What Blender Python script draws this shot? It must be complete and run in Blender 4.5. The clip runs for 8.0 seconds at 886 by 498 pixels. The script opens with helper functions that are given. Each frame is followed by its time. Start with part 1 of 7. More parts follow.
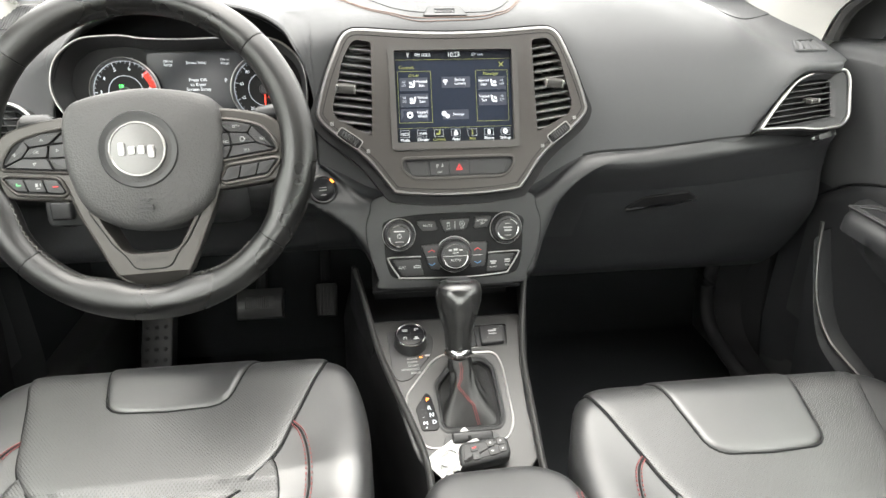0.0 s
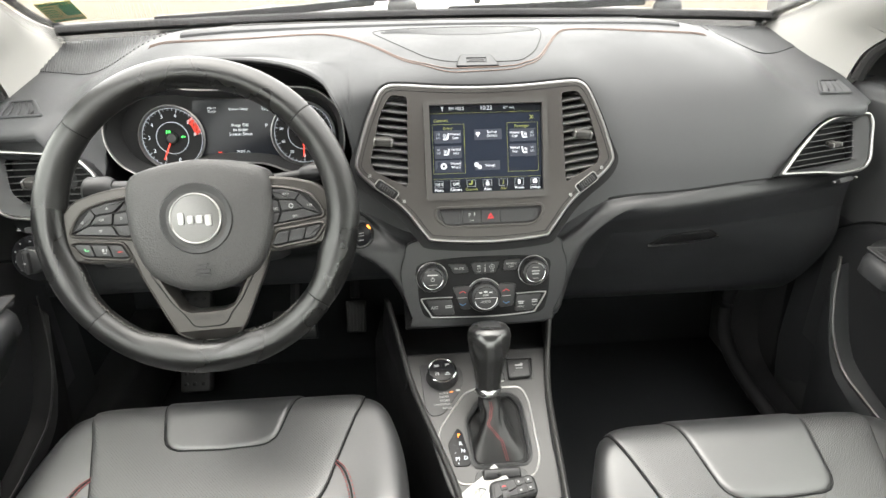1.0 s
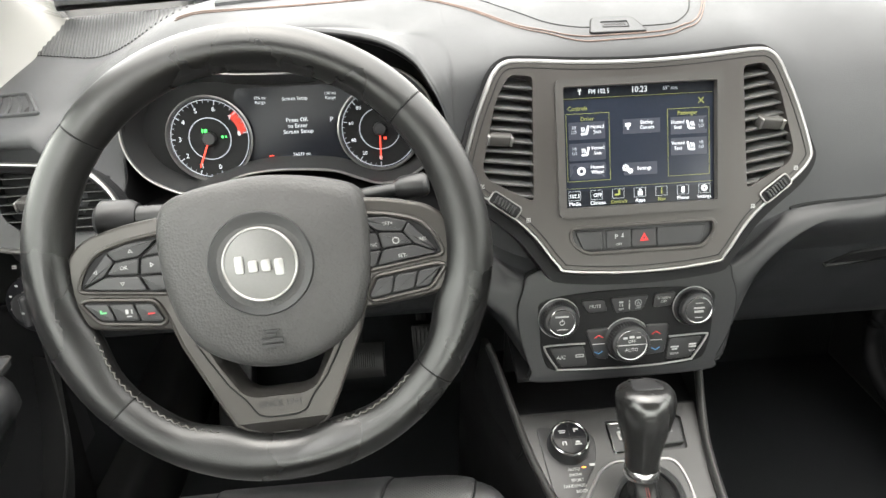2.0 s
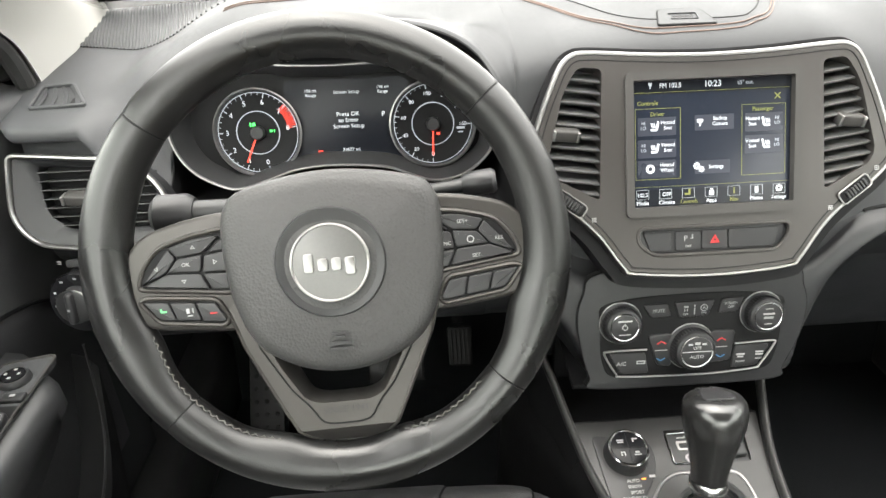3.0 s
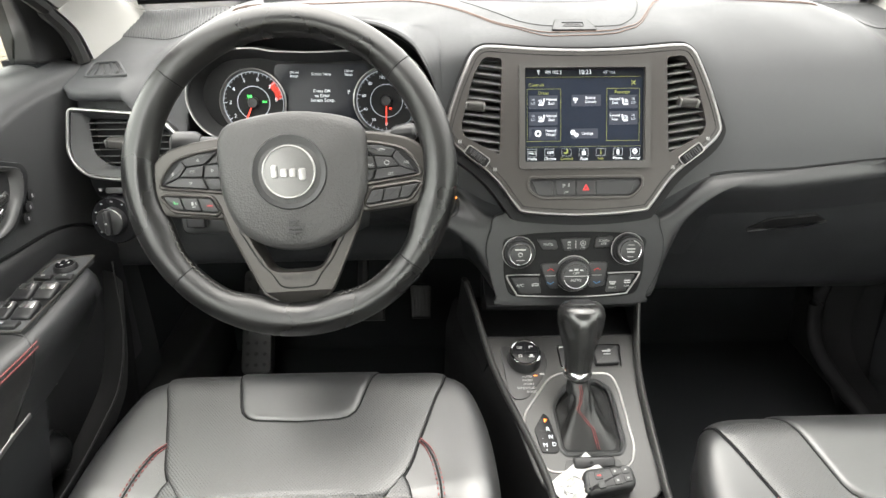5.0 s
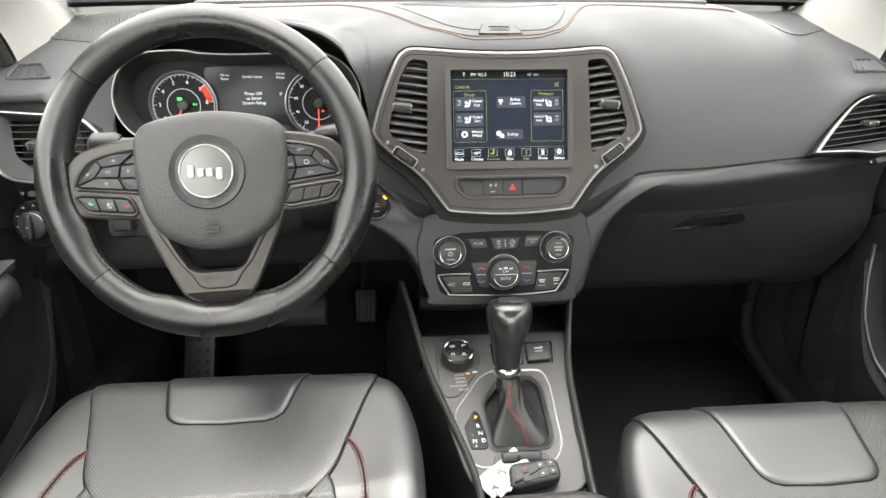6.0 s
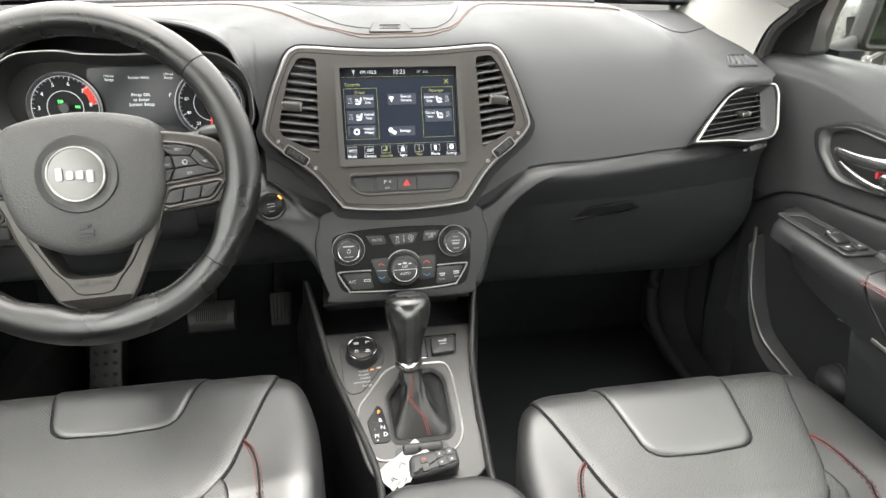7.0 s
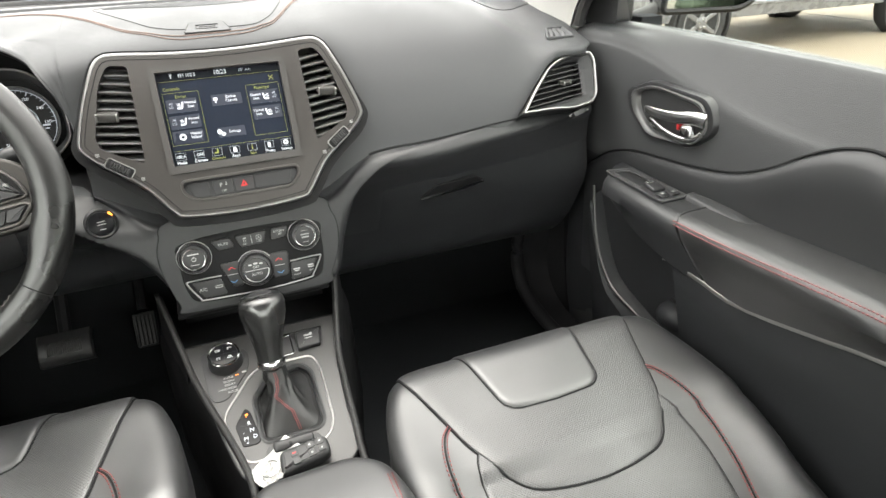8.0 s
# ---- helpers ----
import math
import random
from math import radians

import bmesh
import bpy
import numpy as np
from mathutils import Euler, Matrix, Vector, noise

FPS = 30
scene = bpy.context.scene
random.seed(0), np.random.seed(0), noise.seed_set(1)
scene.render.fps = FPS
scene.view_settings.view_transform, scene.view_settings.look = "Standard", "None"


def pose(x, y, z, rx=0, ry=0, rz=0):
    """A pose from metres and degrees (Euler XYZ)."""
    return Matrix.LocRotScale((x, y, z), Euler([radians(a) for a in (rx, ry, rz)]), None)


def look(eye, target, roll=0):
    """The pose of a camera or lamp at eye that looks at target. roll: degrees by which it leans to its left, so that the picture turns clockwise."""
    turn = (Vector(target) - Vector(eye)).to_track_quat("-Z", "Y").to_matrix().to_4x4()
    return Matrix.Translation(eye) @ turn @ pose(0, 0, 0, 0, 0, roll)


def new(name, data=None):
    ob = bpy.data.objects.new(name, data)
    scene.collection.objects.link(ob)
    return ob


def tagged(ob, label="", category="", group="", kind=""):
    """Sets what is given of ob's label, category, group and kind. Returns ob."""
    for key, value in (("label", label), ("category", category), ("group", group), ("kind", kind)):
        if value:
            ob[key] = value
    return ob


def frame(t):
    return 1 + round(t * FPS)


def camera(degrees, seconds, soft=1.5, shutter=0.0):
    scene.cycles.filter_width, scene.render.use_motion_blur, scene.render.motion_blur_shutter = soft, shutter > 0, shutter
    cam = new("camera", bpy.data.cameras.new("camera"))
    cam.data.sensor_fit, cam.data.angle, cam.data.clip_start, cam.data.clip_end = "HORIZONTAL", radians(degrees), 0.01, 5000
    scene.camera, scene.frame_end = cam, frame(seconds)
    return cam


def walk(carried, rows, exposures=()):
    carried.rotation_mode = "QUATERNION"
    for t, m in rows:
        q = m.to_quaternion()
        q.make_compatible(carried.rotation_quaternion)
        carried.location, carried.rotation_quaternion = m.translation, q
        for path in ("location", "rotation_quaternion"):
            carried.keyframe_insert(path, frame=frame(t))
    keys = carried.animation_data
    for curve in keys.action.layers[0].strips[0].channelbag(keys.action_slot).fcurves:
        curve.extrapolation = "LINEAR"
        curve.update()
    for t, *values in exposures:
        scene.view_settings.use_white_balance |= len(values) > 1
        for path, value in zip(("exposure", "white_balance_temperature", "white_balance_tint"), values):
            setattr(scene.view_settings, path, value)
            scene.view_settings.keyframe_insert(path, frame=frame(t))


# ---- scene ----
cam = camera(73.0, 8.0)
PATH = [
    (0, (-0.114, 0.014, 1.266), (0.09, 1.793, 0.377), 0.1),
    (0.1, (-0.121, 0.016, 1.306), (0.074, 1.788, 0.398), 0.1),
    (0.2, (-0.127, 0.018, 1.335), (0.061, 1.784, 0.413), 0.1),
    (0.35, (-0.134, 0.019, 1.362), (0.046, 1.779, 0.427), 0.1),
    (0.5, (-0.138, 0.02, 1.374), (0.037, 1.776, 0.433), 0.1),
    (1, (-0.141, 0.026, 1.384), (0.014, 1.769, 0.415), -0.2),
    (1.5, (-0.186, 0.137, 1.375), (-0.061, 1.872, 0.389), -1.2),
    (2, (-0.257, 0.275, 1.322), (-0.152, 1.993, 0.305), -2.0),
    (2.2, (-0.287, 0.3, 1.318), (-0.182, 2.02, 0.301), -2.2),
    (3.3, (-0.311, 0.302, 1.306), (-0.263, 2.029, 0.297), -1.9),
    (3.5, (-0.3, 0.286, 1.307), (-0.27, 2.017, 0.306), -1.9),
    (4, (-0.266, 0.189, 1.321), (-0.254, 1.933, 0.341), -1.2),
    (4.2, (-0.254, 0.144, 1.315), (-0.239, 1.903, 0.363), -1.0),
    (5.3, (-0.204, 0.04, 1.31), (-0.147, 1.807, 0.375), 0.1),
    (5.5, (-0.191, 0.039, 1.305), (-0.115, 1.811, 0.38), 0.2),
    (6, (-0.161, 0.031, 1.304), (-0.02, 1.804, 0.389), 0.5),
    (6.5, (-0.127, 0.022, 1.302), (0.095, 1.79, 0.393), 0.7),
    (7, (-0.094, 0.01, 1.301), (0.233, 1.762, 0.393), 1.0),
    (7.5, (-0.058, -0.007, 1.306), (0.406, 1.709, 0.39), 0.0),
    (8, (-0.022, -0.034, 1.305), (0.611, 1.613, 0.363), -1.9),
]
walk(cam, [(t, look(eye, target, roll)) for t, eye, target, roll in PATH],
     [(0, 4.31, 6780, 8), (0.5, 4.13, 6780, 8), (1.5, 4.14, 6780, 8), (2.2, 4.24, 6780, 8), (4.2, 4.20, 6780, 8), (5.5, 4.16, 6780, 8), (8.0, 4.18, 6780, 8)])

# ---- world and sun: bright overcast ----
world = bpy.data.worlds.new("overcast_sky")
scene.world = world
world.use_nodes = True
wn, wl = world.node_tree.nodes, world.node_tree.links
sky = wn.new("ShaderNodeTexSky")
sky.sky_type = "NISHITA"
sky.sun_disc = False
sky.sun_elevation, sky.sun_rotation = radians(82), radians(-20)
sky.dust_density, sky.air_density = 6.0, 1.0
pale = wn.new("ShaderNodeHueSaturation")
pale.inputs["Saturation"].default_value = 0.25
wl.new(sky.outputs[0], pale.inputs["Color"])
cloud = wn.new("ShaderNodeMix")
cloud.data_type = "RGBA"
cloud.inputs["Factor"].default_value = 0.75
cloud.inputs["B"].default_value = (7.6, 7.6, 7.6, 1)
wl.new(pale.outputs[0], cloud.inputs["A"])
wl.new(cloud.outputs["Result"], wn["Background"].inputs["Color"])
wn["Background"].inputs["Strength"].default_value = 0.15
sun = new("sun", bpy.data.lights.new("sun", "SUN"))
sun.data.energy, sun.data.angle, sun.data.color = 0.2, radians(70), (1.0, 0.97, 0.93)
sun.matrix_world = look((-0.5, 0.9, 4.6), (0, 0.6, 0.8))


# ---- materials ----
def mat(name, color, rough=0.5, metal=0.0, grain=0.0, size=900.0, spread=0.12, dirt=0.15, spec=0.3, coat=0.0, cells=False, emit=0.0, perf=0.0):
    """A surface with fine grain relief, colour spread at two scales and uneven gloss. size: grains a metre."""
    m = bpy.data.materials.new(name)
    m.use_nodes = True
    n, l = m.node_tree.nodes, m.node_tree.links
    b = n["Principled BSDF"]
    b.inputs["Metallic"].default_value = metal
    b.inputs["Specular IOR Level"].default_value = spec
    b.inputs["Coat Weight"].default_value = coat
    co = n.new("ShaderNodeTexCoord")
    fine, broad = n.new("ShaderNodeTexNoise"), n.new("ShaderNodeTexNoise")
    fine.inputs["Scale"].default_value, broad.inputs["Scale"].default_value = size * 0.5, 9.0
    fine.inputs["Detail"].default_value, broad.inputs["Detail"].default_value = 2.0, 5.0
    for t in (fine, broad):
        l.new(co.outputs["Object"], t.inputs["Vector"])
    mix = n.new("ShaderNodeMix")
    mix.data_type = "RGBA"
    mix.inputs["A"].default_value = (*[c * (1 - spread) for c in color], 1)
    mix.inputs["B"].default_value = (*[min(1, c * (1 + spread)) for c in color], 1)
    add = n.new("ShaderNodeMath")
    add.operation = "MULTIPLY_ADD"
    add.inputs[1].default_value, add.inputs[2].default_value = 0.5, 0.0
    l.new(fine.outputs[0], add.inputs[0])
    add2 = n.new("ShaderNodeMath")
    add2.operation = "MULTIPLY_ADD"
    add2.inputs[1].default_value = 0.5
    l.new(broad.outputs[0], add2.inputs[0])
    l.new(add.outputs[0], add2.inputs[2])
    l.new(add2.outputs[0], mix.inputs["Factor"])
    last = mix.outputs["Result"]
    gloss = n.new("ShaderNodeMapRange")
    gloss.inputs["From Min"].default_value, gloss.inputs["From Max"].default_value = 0.3, 0.7
    gloss.inputs["To Min"].default_value, gloss.inputs["To Max"].default_value = max(0.02, rough * (1 - dirt)), min(1, rough * (1 + dirt))
    l.new(broad.outputs[0], gloss.inputs["Value"])
    l.new(gloss.outputs[0], b.inputs["Roughness"])
    height = None
    if grain:
        if cells:
            v = n.new("ShaderNodeTexVoronoi")
            v.inputs["Scale"].default_value = size
            l.new(co.outputs["Object"], v.inputs["Vector"])
            height = v.outputs["Distance"]
        else:
            height = fine.outputs[0]
    if perf:
        turn = n.new("ShaderNodeMapping")
        turn.inputs["Rotation"].default_value = (0, 0, radians(45))
        l.new(co.outputs["Object"], turn.inputs["Vector"])
        v = n.new("ShaderNodeTexVoronoi")
        v.voronoi_dimensions = "2D"
        v.inputs["Scale"].default_value, v.inputs["Randomness"].default_value = perf, 0.0
        l.new(turn.outputs[0], v.inputs["Vector"])
        hole = n.new("ShaderNodeMapRange")
        hole.inputs["From Min"].default_value, hole.inputs["From Max"].default_value = 0.24, 0.36
        l.new(v.outputs["Distance"], hole.inputs["Value"])
        dark = n.new("ShaderNodeMix")
        dark.data_type = "RGBA"
        dark.inputs["A"].default_value = (0.004, 0.004, 0.004, 1)
        l.new(hole.outputs[0], dark.inputs["Factor"])
        l.new(last, dark.inputs["B"])
        last = dark.outputs["Result"]
        height = hole.outputs[0]
    if height:
        bump = n.new("ShaderNodeBump")
        bump.inputs["Strength"].default_value, bump.inputs["Distance"].default_value = grain, 0.0006
        l.new(height, bump.inputs["Height"])
        l.new(bump.outputs[0], b.inputs["Normal"])
    l.new(last, b.inputs["Base Color"])
    if emit:
        b.inputs["Emission Color"].default_value = (*color, 1)
        b.inputs["Emission Strength"].default_value = emit
    return m


def glass(name, tint=(0.97, 0.985, 0.98), gloss=0.03):
    m = bpy.data.materials.new(name)
    m.use_nodes = True
    n, l = m.node_tree.nodes, m.node_tree.links
    n.remove(n["Principled BSDF"])
    clear, shine, mix, edge, power = n.new("ShaderNodeBsdfTransparent"), n.new("ShaderNodeBsdfGlossy"), n.new("ShaderNodeMixShader"), n.new("ShaderNodeLayerWeight"), n.new("ShaderNodeMath")
    clear.inputs[0].default_value = (*tint, 1)
    shine.inputs["Roughness"].default_value = gloss
    power.operation, power.inputs[1].default_value = "POWER", 5.0
    l.new(edge.outputs["Facing"], power.inputs[0])
    l.new(power.outputs[0], mix.inputs[0])
    l.new(clear.outputs[0], mix.inputs[1])
    l.new(shine.outputs[0], mix.inputs[2])
    l.new(mix.outputs[0], n["Material Output"].inputs["Surface"])
    return m


DOORSKIN = mat("charcoal door skin", (0.041, 0.0418, 0.043), 0.52, grain=0.5, size=800, cells=True, spread=0.1, spec=0.22)
SOFT = mat("charcoal soft-touch plastic", (0.045, 0.046, 0.048), 0.55, grain=0.25, size=1100, cells=True, spread=0.1, spec=0.22)
HARD = mat("black moulded plastic", (0.022, 0.0224, 0.023), 0.40, grain=0.12, size=1300, cells=True)
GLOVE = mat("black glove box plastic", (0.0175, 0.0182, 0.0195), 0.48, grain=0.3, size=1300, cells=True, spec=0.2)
# also serves as painted shade under the instrument hood
DARK = mat("matt black plastic and recess shade", (0.006, 0.006, 0.0065), 0.6, grain=0.2, size=1500, spec=0.15)
GLOSSY = mat("gloss black plastic", (0.008, 0.008, 0.009), 0.24, spread=0.05, dirt=0.3, spec=0.1)
BUTTON = mat("satin black button plastic", (0.017, 0.017, 0.018), 0.42, grain=0.1, size=1800)
STACK = mat("dark grey moulded plastic", (0.0150, 0.0154, 0.0164), 0.41, grain=0.2, size=1200, cells=True, spec=0.34)
INSERT = mat("black door insert plastic", (0.0155, 0.0159, 0.0168), 0.38, grain=0.15, size=1200, cells=True, spec=0.42)
BRONZE = mat("dark bronze-grey satin paint", (0.039, 0.0363, 0.0345), 0.36, metal=0.3, grain=0.08, size=2500, spread=0.06)
FLATGREY = mat("console grey satin paint", (0.040, 0.0385, 0.037), 0.48, metal=0.0, spec=0.18, grain=0.1, size=2500, spread=0.06)
SATIN = mat("satin silver trim", (0.27, 0.266, 0.26), 0.44, metal=1.0, spread=0.05)
TRIM = mat("dull silver trim", (0.25, 0.247, 0.243), 0.36, metal=1.0, spread=0.05)
CHROME = mat("polished chrome", (0.50, 0.50, 0.50), 0.22, metal=1.0, spread=0.02, dirt=0.5)
LEATHER = mat("black seat leather", (0.0165, 0.0166, 0.0173), 0.39, grain=0.14, size=700, cells=True, dirt=0.25, spec=0.95)
PERF = mat("perforated black leather", (0.0215, 0.0216, 0.0224), 0.41, grain=0.6, size=700, perf=330.0, dirt=0.25, spec=0.9)
HUBSKIN = mat("grained charcoal hub vinyl", (0.036, 0.0357, 0.0356), 0.50, grain=0.5, size=420, cells=True, spread=0.12, spec=0.3)
KNOBSKIN = mat("polished black lever leather", (0.010, 0.010, 0.010), 0.24, grain=0.06, size=900, cells=True, dirt=0.25, spec=0.7)
GRIP = mat("worn black rim leather", (0.0042, 0.0042, 0.0042), 0.31, grain=0.14, size=900, cells=True, dirt=0.5, spec=0.5)
ARMPAD = mat("black armrest leather", (0.013, 0.013, 0.0133), 0.37, grain=0.25, size=800, cells=True, spec=0.6)
BOOT = mat("black boot leather", (0.0075, 0.0075, 0.0076), 0.38, grain=0.3, size=800, cells=True, spec=0.45)
RED = mat("red stitching thread", (0.15, 0.045, 0.046), 0.8, grain=0.6, size=1800)
SLAT = mat("charcoal vent slat plastic", (0.050, 0.050, 0.050), 0.34, grain=0.1, size=1500, spec=0.45)
THREAD = mat("grey stitching thread", (0.060, 0.058, 0.055), 0.7, grain=0.6, size=1800)
SEAM = mat("rust red piping seam", (0.125, 0.088, 0.074), 0.7)
CARPET = mat("black carpet", (0.0175, 0.0187, 0.0202), 0.95, grain=1.0, size=900, spread=0.4, spec=0.05)
CREAM = mat("pale grey woven pillar trim", (0.275, 0.27, 0.258), 0.85, grain=0.4, size=1500, spread=0.04, spec=0.2)
GREYMARK = mat("grey printed marking", (0.20, 0.20, 0.20), 0.6)
WHITEMARK = mat("white printed marking", (0.27, 0.27, 0.27), 0.6)
PAPER = mat("crumpled white paper", (0.36, 0.36, 0.35), 0.8, grain=0.5, size=300, spread=0.04)
PEDAL = mat("grey worn pedal rubber", (0.016, 0.016, 0.016), 0.42, grain=0.4, size=600)
RUBBER = mat("black rubber", (0.015, 0.015, 0.015), 0.7)
BODYWHITE = mat("pale silver-beige car paint", (0.28, 0.267, 0.235), 0.3, coat=0.4, spread=0.04)
BODYGREY = mat("silver-grey car paint", (0.17, 0.172, 0.178), 0.28, metal=0.3, coat=0.6, spread=0.03)
CONCRETE = mat("pale tan concrete", (0.104, 0.085, 0.059), 0.85, grain=0.6, size=120, spread=0.16)
BADGE = mat("brushed badge silver", (0.115, 0.114, 0.112), 0.42, metal=0.8)
SPOKE = mat("dark bronze spoke metal", (0.042, 0.0396, 0.0373), 0.36, metal=0.55, spread=0.06)
ALLOY = mat("machined alloy", (0.38, 0.38, 0.38), 0.2, metal=0.95)
CONSOLE = mat("dark satin console paint", (0.024, 0.0237, 0.0235), 0.38, spec=0.36, grain=0.1, size=2500, spread=0.06)
WHEELRIM = mat("dull wheel alloy", (0.16, 0.16, 0.16), 0.4, metal=0.6)
SCREEN = mat("display glass", (0.008, 0.009, 0.012), 0.2, spread=0.02, spec=0.25)
LCD = mat("lit dark blue display", (0.009, 0.0112, 0.017), 0.2, emit=0.055)
TILE = mat("lit dark tile", (0.015, 0.017, 0.024), 0.3, emit=0.08)
LITWHITE = mat("lit white symbol", (0.42, 0.445, 0.48), 0.5, emit=0.07)
LITGREY = mat("lit grey symbol", (0.25, 0.27, 0.30), 0.5, emit=0.06)
LITLIME = mat("lit lime line", (0.14, 0.148, 0.035), 0.5, emit=0.02)
LITRED = mat("lit red mark", (0.65, 0.05, 0.03), 0.5, emit=0.13)
LITORANGE = mat("lit orange lamp", (0.85, 0.22, 0.03), 0.5, emit=0.25)
LITGREEN = mat("lit green lamp", (0.05, 0.6, 0.10), 0.5, emit=0.12)
MARKRED = mat("red printed mark", (0.38, 0.02, 0.022), 0.5)
MARKBLUE = mat("blue printed mark", (0.04, 0.13, 0.26), 0.5)
GREENMARK = mat("green sticker print", (0.10, 0.38, 0.16), 0.6)
YELLOWMARK = mat("yellow sticker print", (0.75, 0.66, 0.25), 0.6)
TREES = mat("dull green foliage", (0.065, 0.080, 0.055), 0.9, grain=0.8, size=6, spread=0.5)
CLEAR = glass("tinted windscreen glass", (0.685, 0.685, 0.682))
# for unseen panes behind the seats; tint set by how much rear light passes
PRIVACY = glass("tinted rear glass", (0.80, 0.815, 0.80))
SIDE = glass("tinted side glass", (0.66, 0.675, 0.66))
MIRROR = mat("mirror glass", (0.52, 0.56, 0.55), 0.02, metal=1.0, spread=0.01)


# ---- building helpers ----
def thing(name, label, category, at=(0, 0, 0), group="", kind=""):
    ob = new(name)
    ob.empty_display_size = 0.05
    ob.matrix_basis = Matrix.Translation(at)
    return tagged(ob, label, category, group, kind)


def part(name, bm, material, parent=None, label="", smooth=40):
    """One mesh object out of a bmesh in world metres, under a thing or a part."""
    bmesh.ops.recalc_face_normals(bm, faces=bm.faces)
    me = bpy.data.meshes.new(name)
    bm.to_mesh(me)
    bm.free()
    me.materials.append(material)
    if smooth:
        me.shade_smooth()
        me.set_sharp_from_angle(angle=radians(smooth))
    ob = new(name, me)
    if parent is not None:
        ob.parent = parent
        if parent.type == "EMPTY":
            ob.matrix_parent_inverse = parent.matrix_basis.inverted()
    return tagged(ob, label)


def plane(x, y, z, tilt, yaw=0.0):
    """An upright local frame: u to the right, v up and tilted back, w out to the cabin."""
    return pose(x, y, z, 90 - tilt, 0, yaw)


def axes(o, u, v):
    u = Vector(u).normalized()
    v = Vector(v)
    v = (v - u * v.dot(u)).normalized()
    m = Matrix((u, v, u.cross(v))).transposed().to_4x4()
    m.translation = o
    return m


def rounded(pts, r, n=5):
    """A polygon with its corners rounded; r: one radius, or one a corner."""
    out, k = [], len(pts)
    for i in range(k):
        a, b, c = Vector(pts[i - 1]), Vector(pts[i]), Vector(pts[(i + 1) % k])
        ri = r[i] if isinstance(r, (list, tuple)) else r
        p, q = (a - b), (c - b)
        d = min(ri, 0.48 * p.length, 0.48 * q.length)
        if d < 1e-5:
            out.append(b)
            continue
        s, e = b + p.normalized() * d, b + q.normalized() * d
        for j in range(n + 1):
            t = j / n
            out.append(s * (1 - t) ** 2 + b * 2 * t * (1 - t) + e * t * t)
    return [Vector((p[0], p[1])) for p in out]


def curve(pts, n=8, closed=False):
    """A smooth line through points of any dimension (Catmull-Rom)."""
    p = [Vector(a) for a in pts]
    k, out = len(p), []
    for i in range(k if closed else k - 1):
        if closed:
            a, b, c, d = p[i - 1], p[i], p[(i + 1) % k], p[(i + 2) % k]
        else:
            a, b, c, d = p[max(i - 1, 0)], p[i], p[i + 1], p[min(i + 2, k - 1)]
        for j in range(n):
            t = j / n
            out.append(0.5 * (2 * b + (c - a) * t + (2 * a - 5 * b + 4 * c - d) * t * t + (3 * b - a - 3 * c + d) * t ** 3))
    if not closed:
        out.append(p[-1])
    return out


def rect(cx, cy, w, h, r=0.0, n=4):
    q = [(cx - w / 2, cy - h / 2), (cx + w / 2, cy - h / 2), (cx + w / 2, cy + h / 2), (cx - w / 2, cy + h / 2)]
    return rounded(q, r, n) if r else [Vector(a) for a in q]


def disc(cx, cy, r, n=32, ry=None):
    return [Vector((cx + r * math.cos(2 * math.pi * i / n), cy + (ry or r) * math.sin(2 * math.pi * i / n))) for i in range(n)]


def area2(p):
    return sum(p[i - 1][0] * p[i][1] - p[i][0] * p[i - 1][1] for i in range(len(p))) / 2


def inset(pts, d):
    """The polygon drawn in by d."""
    k, s, out = len(pts), 1 if area2(pts) > 0 else -1, []
    for i in range(k):
        a, b, c = pts[i - 1], pts[i], pts[(i + 1) % k]
        e, g = (b - a), (c - b)
        e, g = (e.normalized() if e.length > 1e-9 else g.normalized()), (g.normalized() if g.length > 1e-9 else e.normalized())
        m = Vector((-(e.y + g.y), e.x + g.x)) * s
        m = m.normalized() if m.length > 1e-6 else Vector((-e.y, e.x)) * s
        f = max(0.4, m.dot(Vector((-e.y, e.x)) * s))
        out.append(b + m * d / f)
    return out


def loops(bm, rings, cap0=True, cap1=True):
    """Closed rings of as many points each, joined one to the next."""
    vs = [[bm.verts.new(p) for p in r] for r in rings]
    k = len(vs[0])
    for a, b in zip(vs, vs[1:]):
        for i in range(k):
            bm.faces.new((a[i], a[(i + 1) % k], b[(i + 1) % k], b[i]))
    if cap0:
        bm.faces.new(vs[0][::-1])
    if cap1:
        bm.faces.new(vs[-1])
    return bm


def prism(pts, m, w0, w1, bev=0.0, bm=None, dome=0.0):
    """A plate of that outline in the frame m, from depth w0 to w1, its front edge rounded by bev."""
    bm = bm or bmesh.new()
    rings = [(pts, w0)]
    if bev:
        for j in range(5):
            a = j / 4 * math.pi / 2
            rings.append((inset(pts, bev * (1 - math.cos(a))), w1 - bev * (1 - math.sin(a))))
    else:
        rings.append((pts, w1))
    if dome:
        c = sum(rings[-1][0], Vector((0, 0))) / len(pts)
        base = rings[-1][0]
        for t in (0.8, 0.55, 0.28, 0.06):
            rings.append(([c + (p - c) * t for p in base], w1 + dome * (1 - t * t)))
    return loops(bm, [[m @ Vector((p[0], p[1], w)) for p in r] for r, w in rings])


